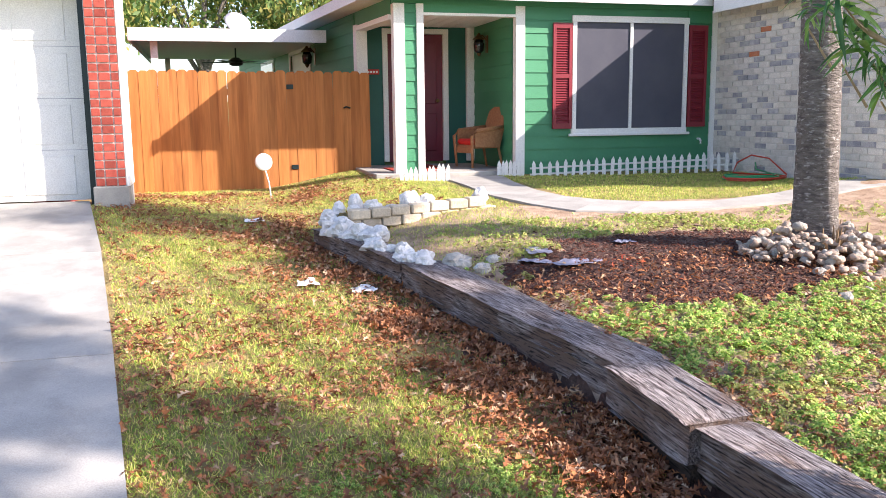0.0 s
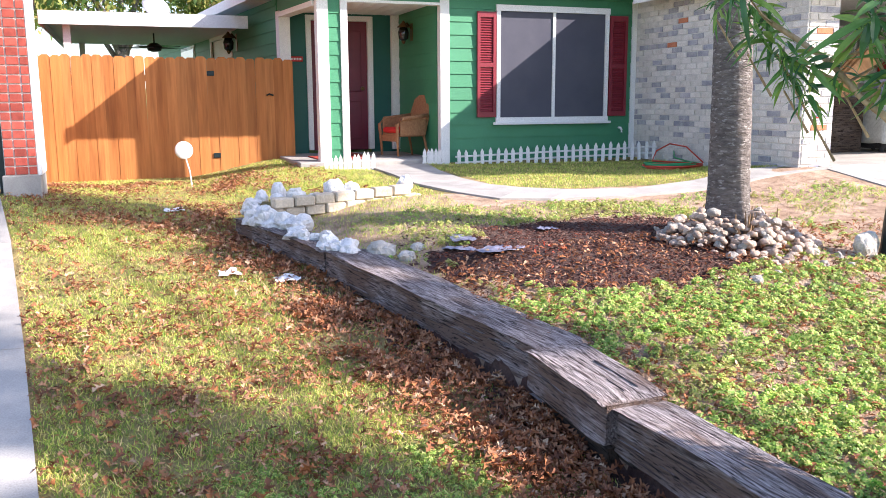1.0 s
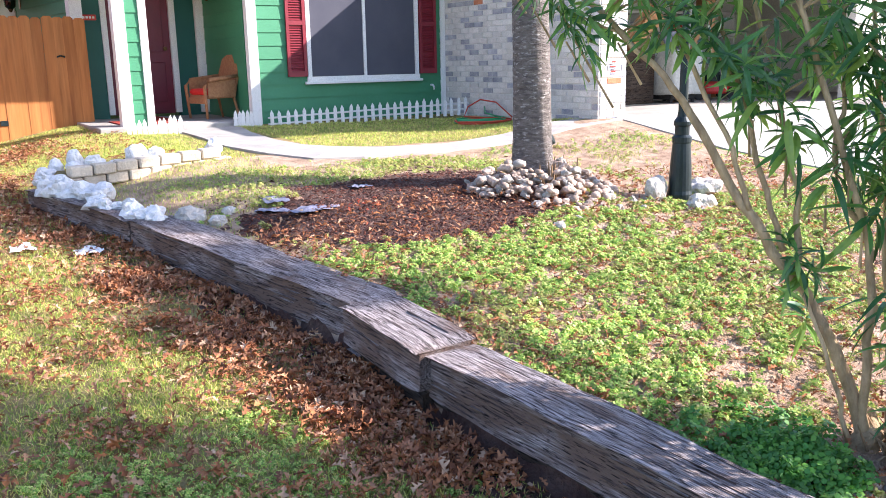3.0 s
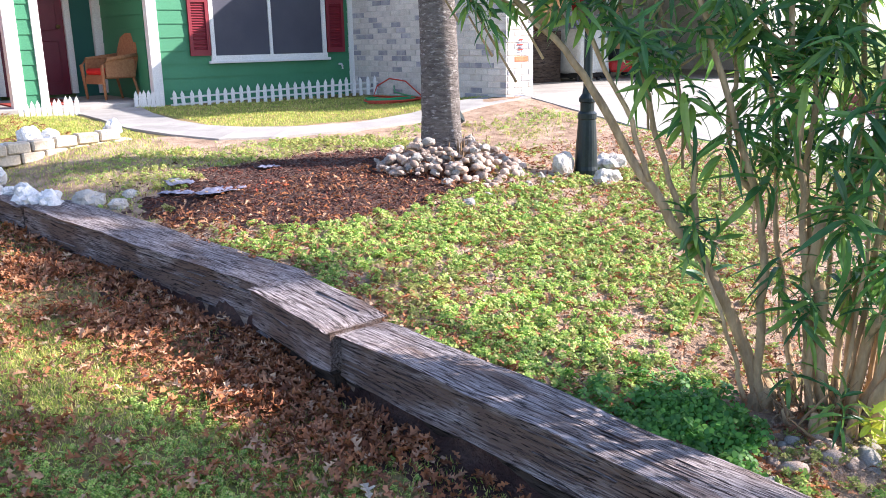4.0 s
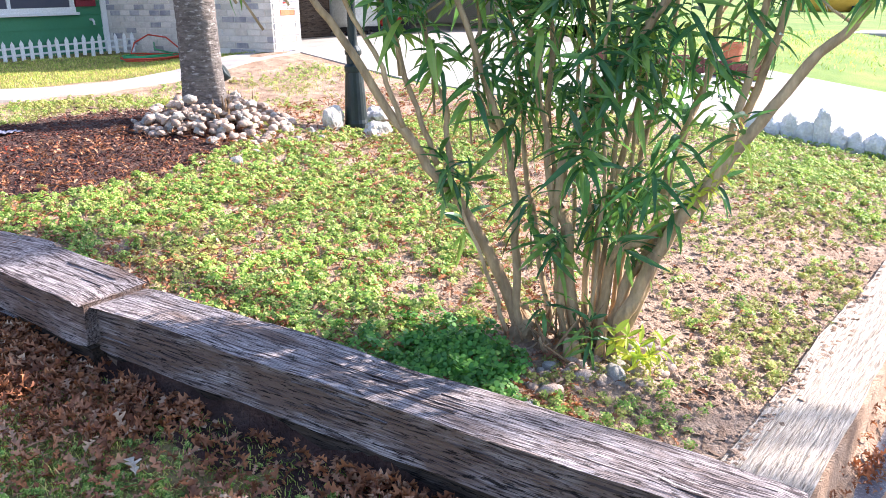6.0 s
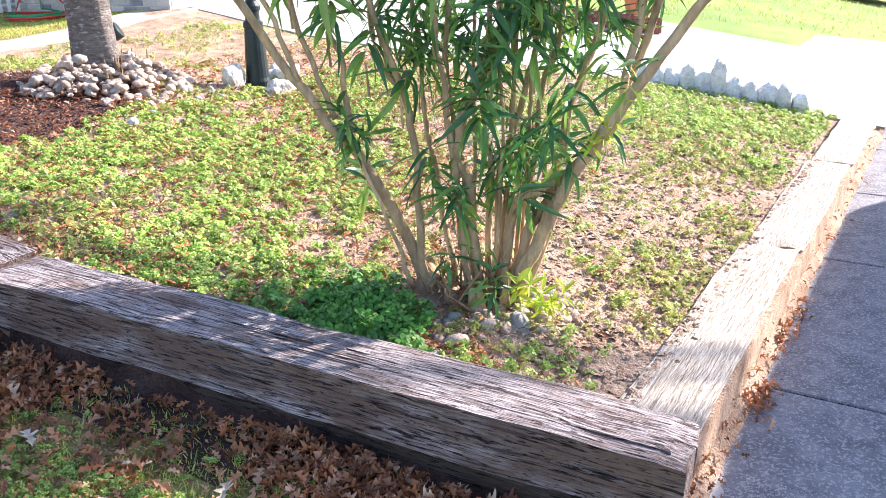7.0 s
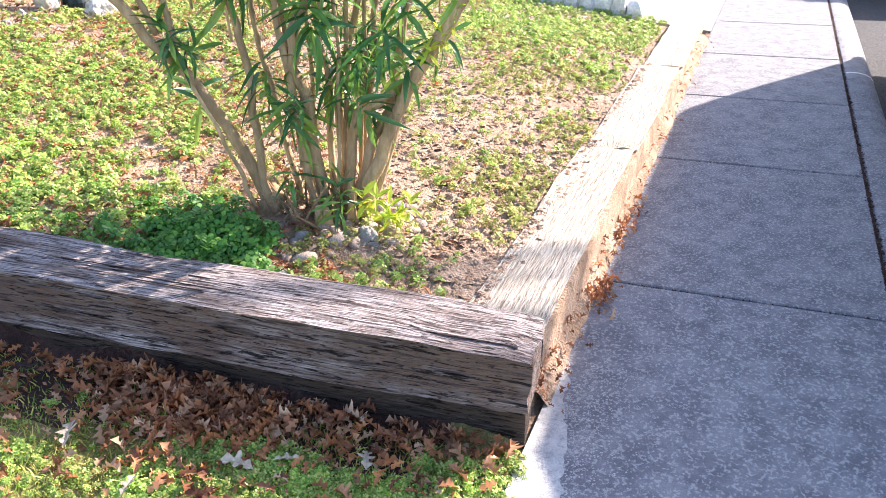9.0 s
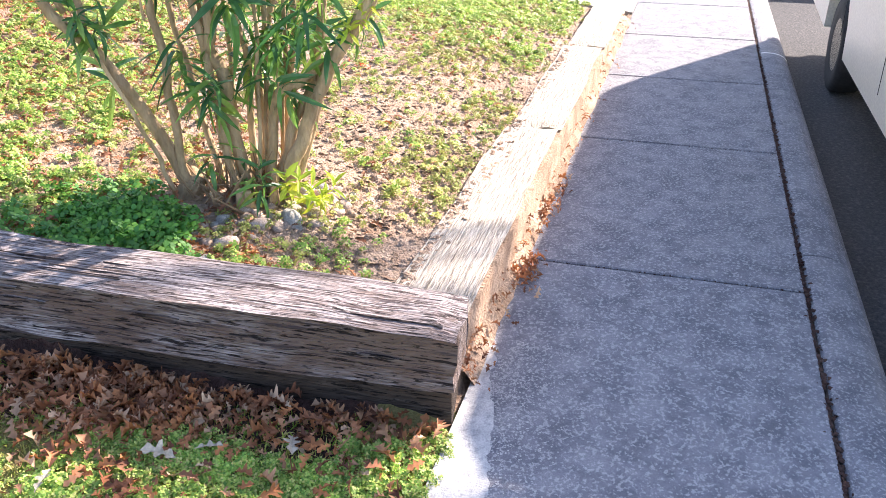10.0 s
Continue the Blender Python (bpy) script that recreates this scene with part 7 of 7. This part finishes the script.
# pale curled leaves
PV, PF = oak_leaf(0.35, 33)
for x, y, s, rz in ((1.72, 1.25, 0.17, 30), (1.82, 0.72, 0.15, 100), (2.0, 0.38, 0.14, 200), (1.62, 0.95, 0.12, 10), (1.55, 2.0, 0.15, 70), (1.46, 3.0, 0.12, 160), (1.2, 4.2, 0.10, 20), (1.9, 0.6, 0.12, 300), (1.75, 1.9, 0.09, 0), (1.45, 1.5, 0.16, 210)):
    bm = bmesh.new()
    vs = [bm.verts.new(p) for p in PV]
    for f in PF:
        bm.faces.new([vs[i] for i in f])
    solo("pale_leaf", bm, M_PALELEAF, "pale curled dry leaf lying on the litter", "leaf", "pale leaves", at=pose(x, y, ground_z(x, y) + 0.03, RG.uniform(-15, 15), RG.uniform(-15, 15), rz) @ Matrix.Diagonal((s * 0.75, s * 0.75, s * 0.75, 1)))

# mulch chips, clods, red leaf bits
CH = [(-0.5, -0.14, 0), (0.5, -0.1, 0.05), (0.45, 0.14, 0.02), (-0.45, 0.12, 0), (-0.4, -0.1, 0.16), (0.42, -0.06, 0.2), (0.38, 0.1, 0.17), (-0.38, 0.08, 0.15)]
CHF = [(4, 5, 6, 7), (0, 1, 5, 4), (1, 2, 6, 5), (2, 3, 7, 6), (3, 0, 4, 7)]
pts = spots(RG, 8000, 1.9, 5.4, 4.2, 6.6, lambda x, y: 1.0 if in_mulch(x, y) else (0.12 if x > tie_x(y) + 0.3 else 0.0))
scatter("mulch_chips", CH, CHF, placed(RG, pts, 0.010, 0.040, 0.35, 0.01, ground_z), M_CHIP, "reddish bark mulch with pale woody bits", "mulch")
CL = [(0.5, 0, 0), (0.15, 0.45, 0), (-0.4, 0.3, 0), (-0.4, -0.3, 0), (0.15, -0.45, 0), (0.2, 0.05, 0.28), (-0.2, -0.05, 0.24)]
CLF = [(0, 1, 5), (1, 2, 6, 5), (2, 3, 6), (3, 4, 5, 6), (4, 0, 5)]
pts = spots(RG, 9000, 2.2, 8.6, 0.3, 3.6, lambda x, y: (0.9 if y < 1.2 + 0.35 * (x - 2.4) else 0.2) if tie_x(y) + 0.28 < x < lerp_pts(RIGHT_EDGE, y) - 0.1 else 0.0)
scatter("soil_clods", CL, CLF, placed(RG, pts, 0.008, 0.042, 0.4, 0.0, ground_z), M_SOIL, "crumbly brown soil clods", "soil")
pts = [(2.5 + 4.5 * RG.random() ** 1.6, 0.295 - abs(RG.gauss(0, 0.03))) for _ in range(700)]
scatter("soil_on_ties", CL, CLF, placed(RG, pts, 0.012, 0.05, 0.4, 0.0, lambda x, y: 0.056 - 0.012 * (x - 2.5)), M_SOIL, "soil crumbs spilled over the bleached ties", "soil")
pts = spots(RG, 1300, 2.42, 4.6, 0.28, 1.2, lambda x, y: max(0.0, 0.4 + 1.3 * noise.noise((x * 3, y * 3, 61))) * (1.0 if y < 0.75 else 0.4) if x > tie_x(y) + 0.28 else 0.0)
scatter("large_clods", CL, CLF, placed(RG, pts, 0.022, 0.06, 0.4, 0.0, lambda x, y: ground_z(x, y) - 0.004), M_SOIL, "larger brown clods of turned soil", "soil")
pts = [(RG.gauss(cx, 0.10), RG.gauss(cy, 0.08)) for cx, cy in ((2.35, 1.0), (4.6, 2.3), (5.2, 1.4), (6.2, 1.2), (5.9, 2.2), (4.4, 3.9), (6.6, 0.9), (5.2, 3.9), (3.0, 5.4)) for _ in range(16)]
scatter("red_leaf_bits", *oak_leaf(0.5, 50), placed(RG, pts, 0.02, 0.045, 0.4, 0.02, lambda x, y: ground_z(x, y) + 0.01), M_PETAL, "scattered bits of red fallen leaves", "leaf litter")
pts = [(RG.uniform(1.5, 16), RG.gauss(-1.208, 0.008) + (RG.gauss(0, 0.014) if RG.random() < 0.3 else 0)) for _ in range(3200)]
scatter("joint_dirt", CL, CLF, placed(RG, pts, 0.006, 0.026, 0.4, 0.0, lambda x, y: -0.181), M_MULCH, "ragged line of dark dirt between sidewalk and kerb", "soil")
pts = [(RG.choice((1.92, 3.54, 5.27, 6.82, 8.35, 10.0)) + RG.gauss(0, 0.004), RG.uniform(-1.19, -0.03)) for _ in range(500)]
scatter("joint_grit", CL, CLF, placed(RG, pts, 0.004, 0.012, 0.4, 0.0, lambda x, y: -0.180), M_MULCH, "dark grit in the sidewalk joints", "soil")
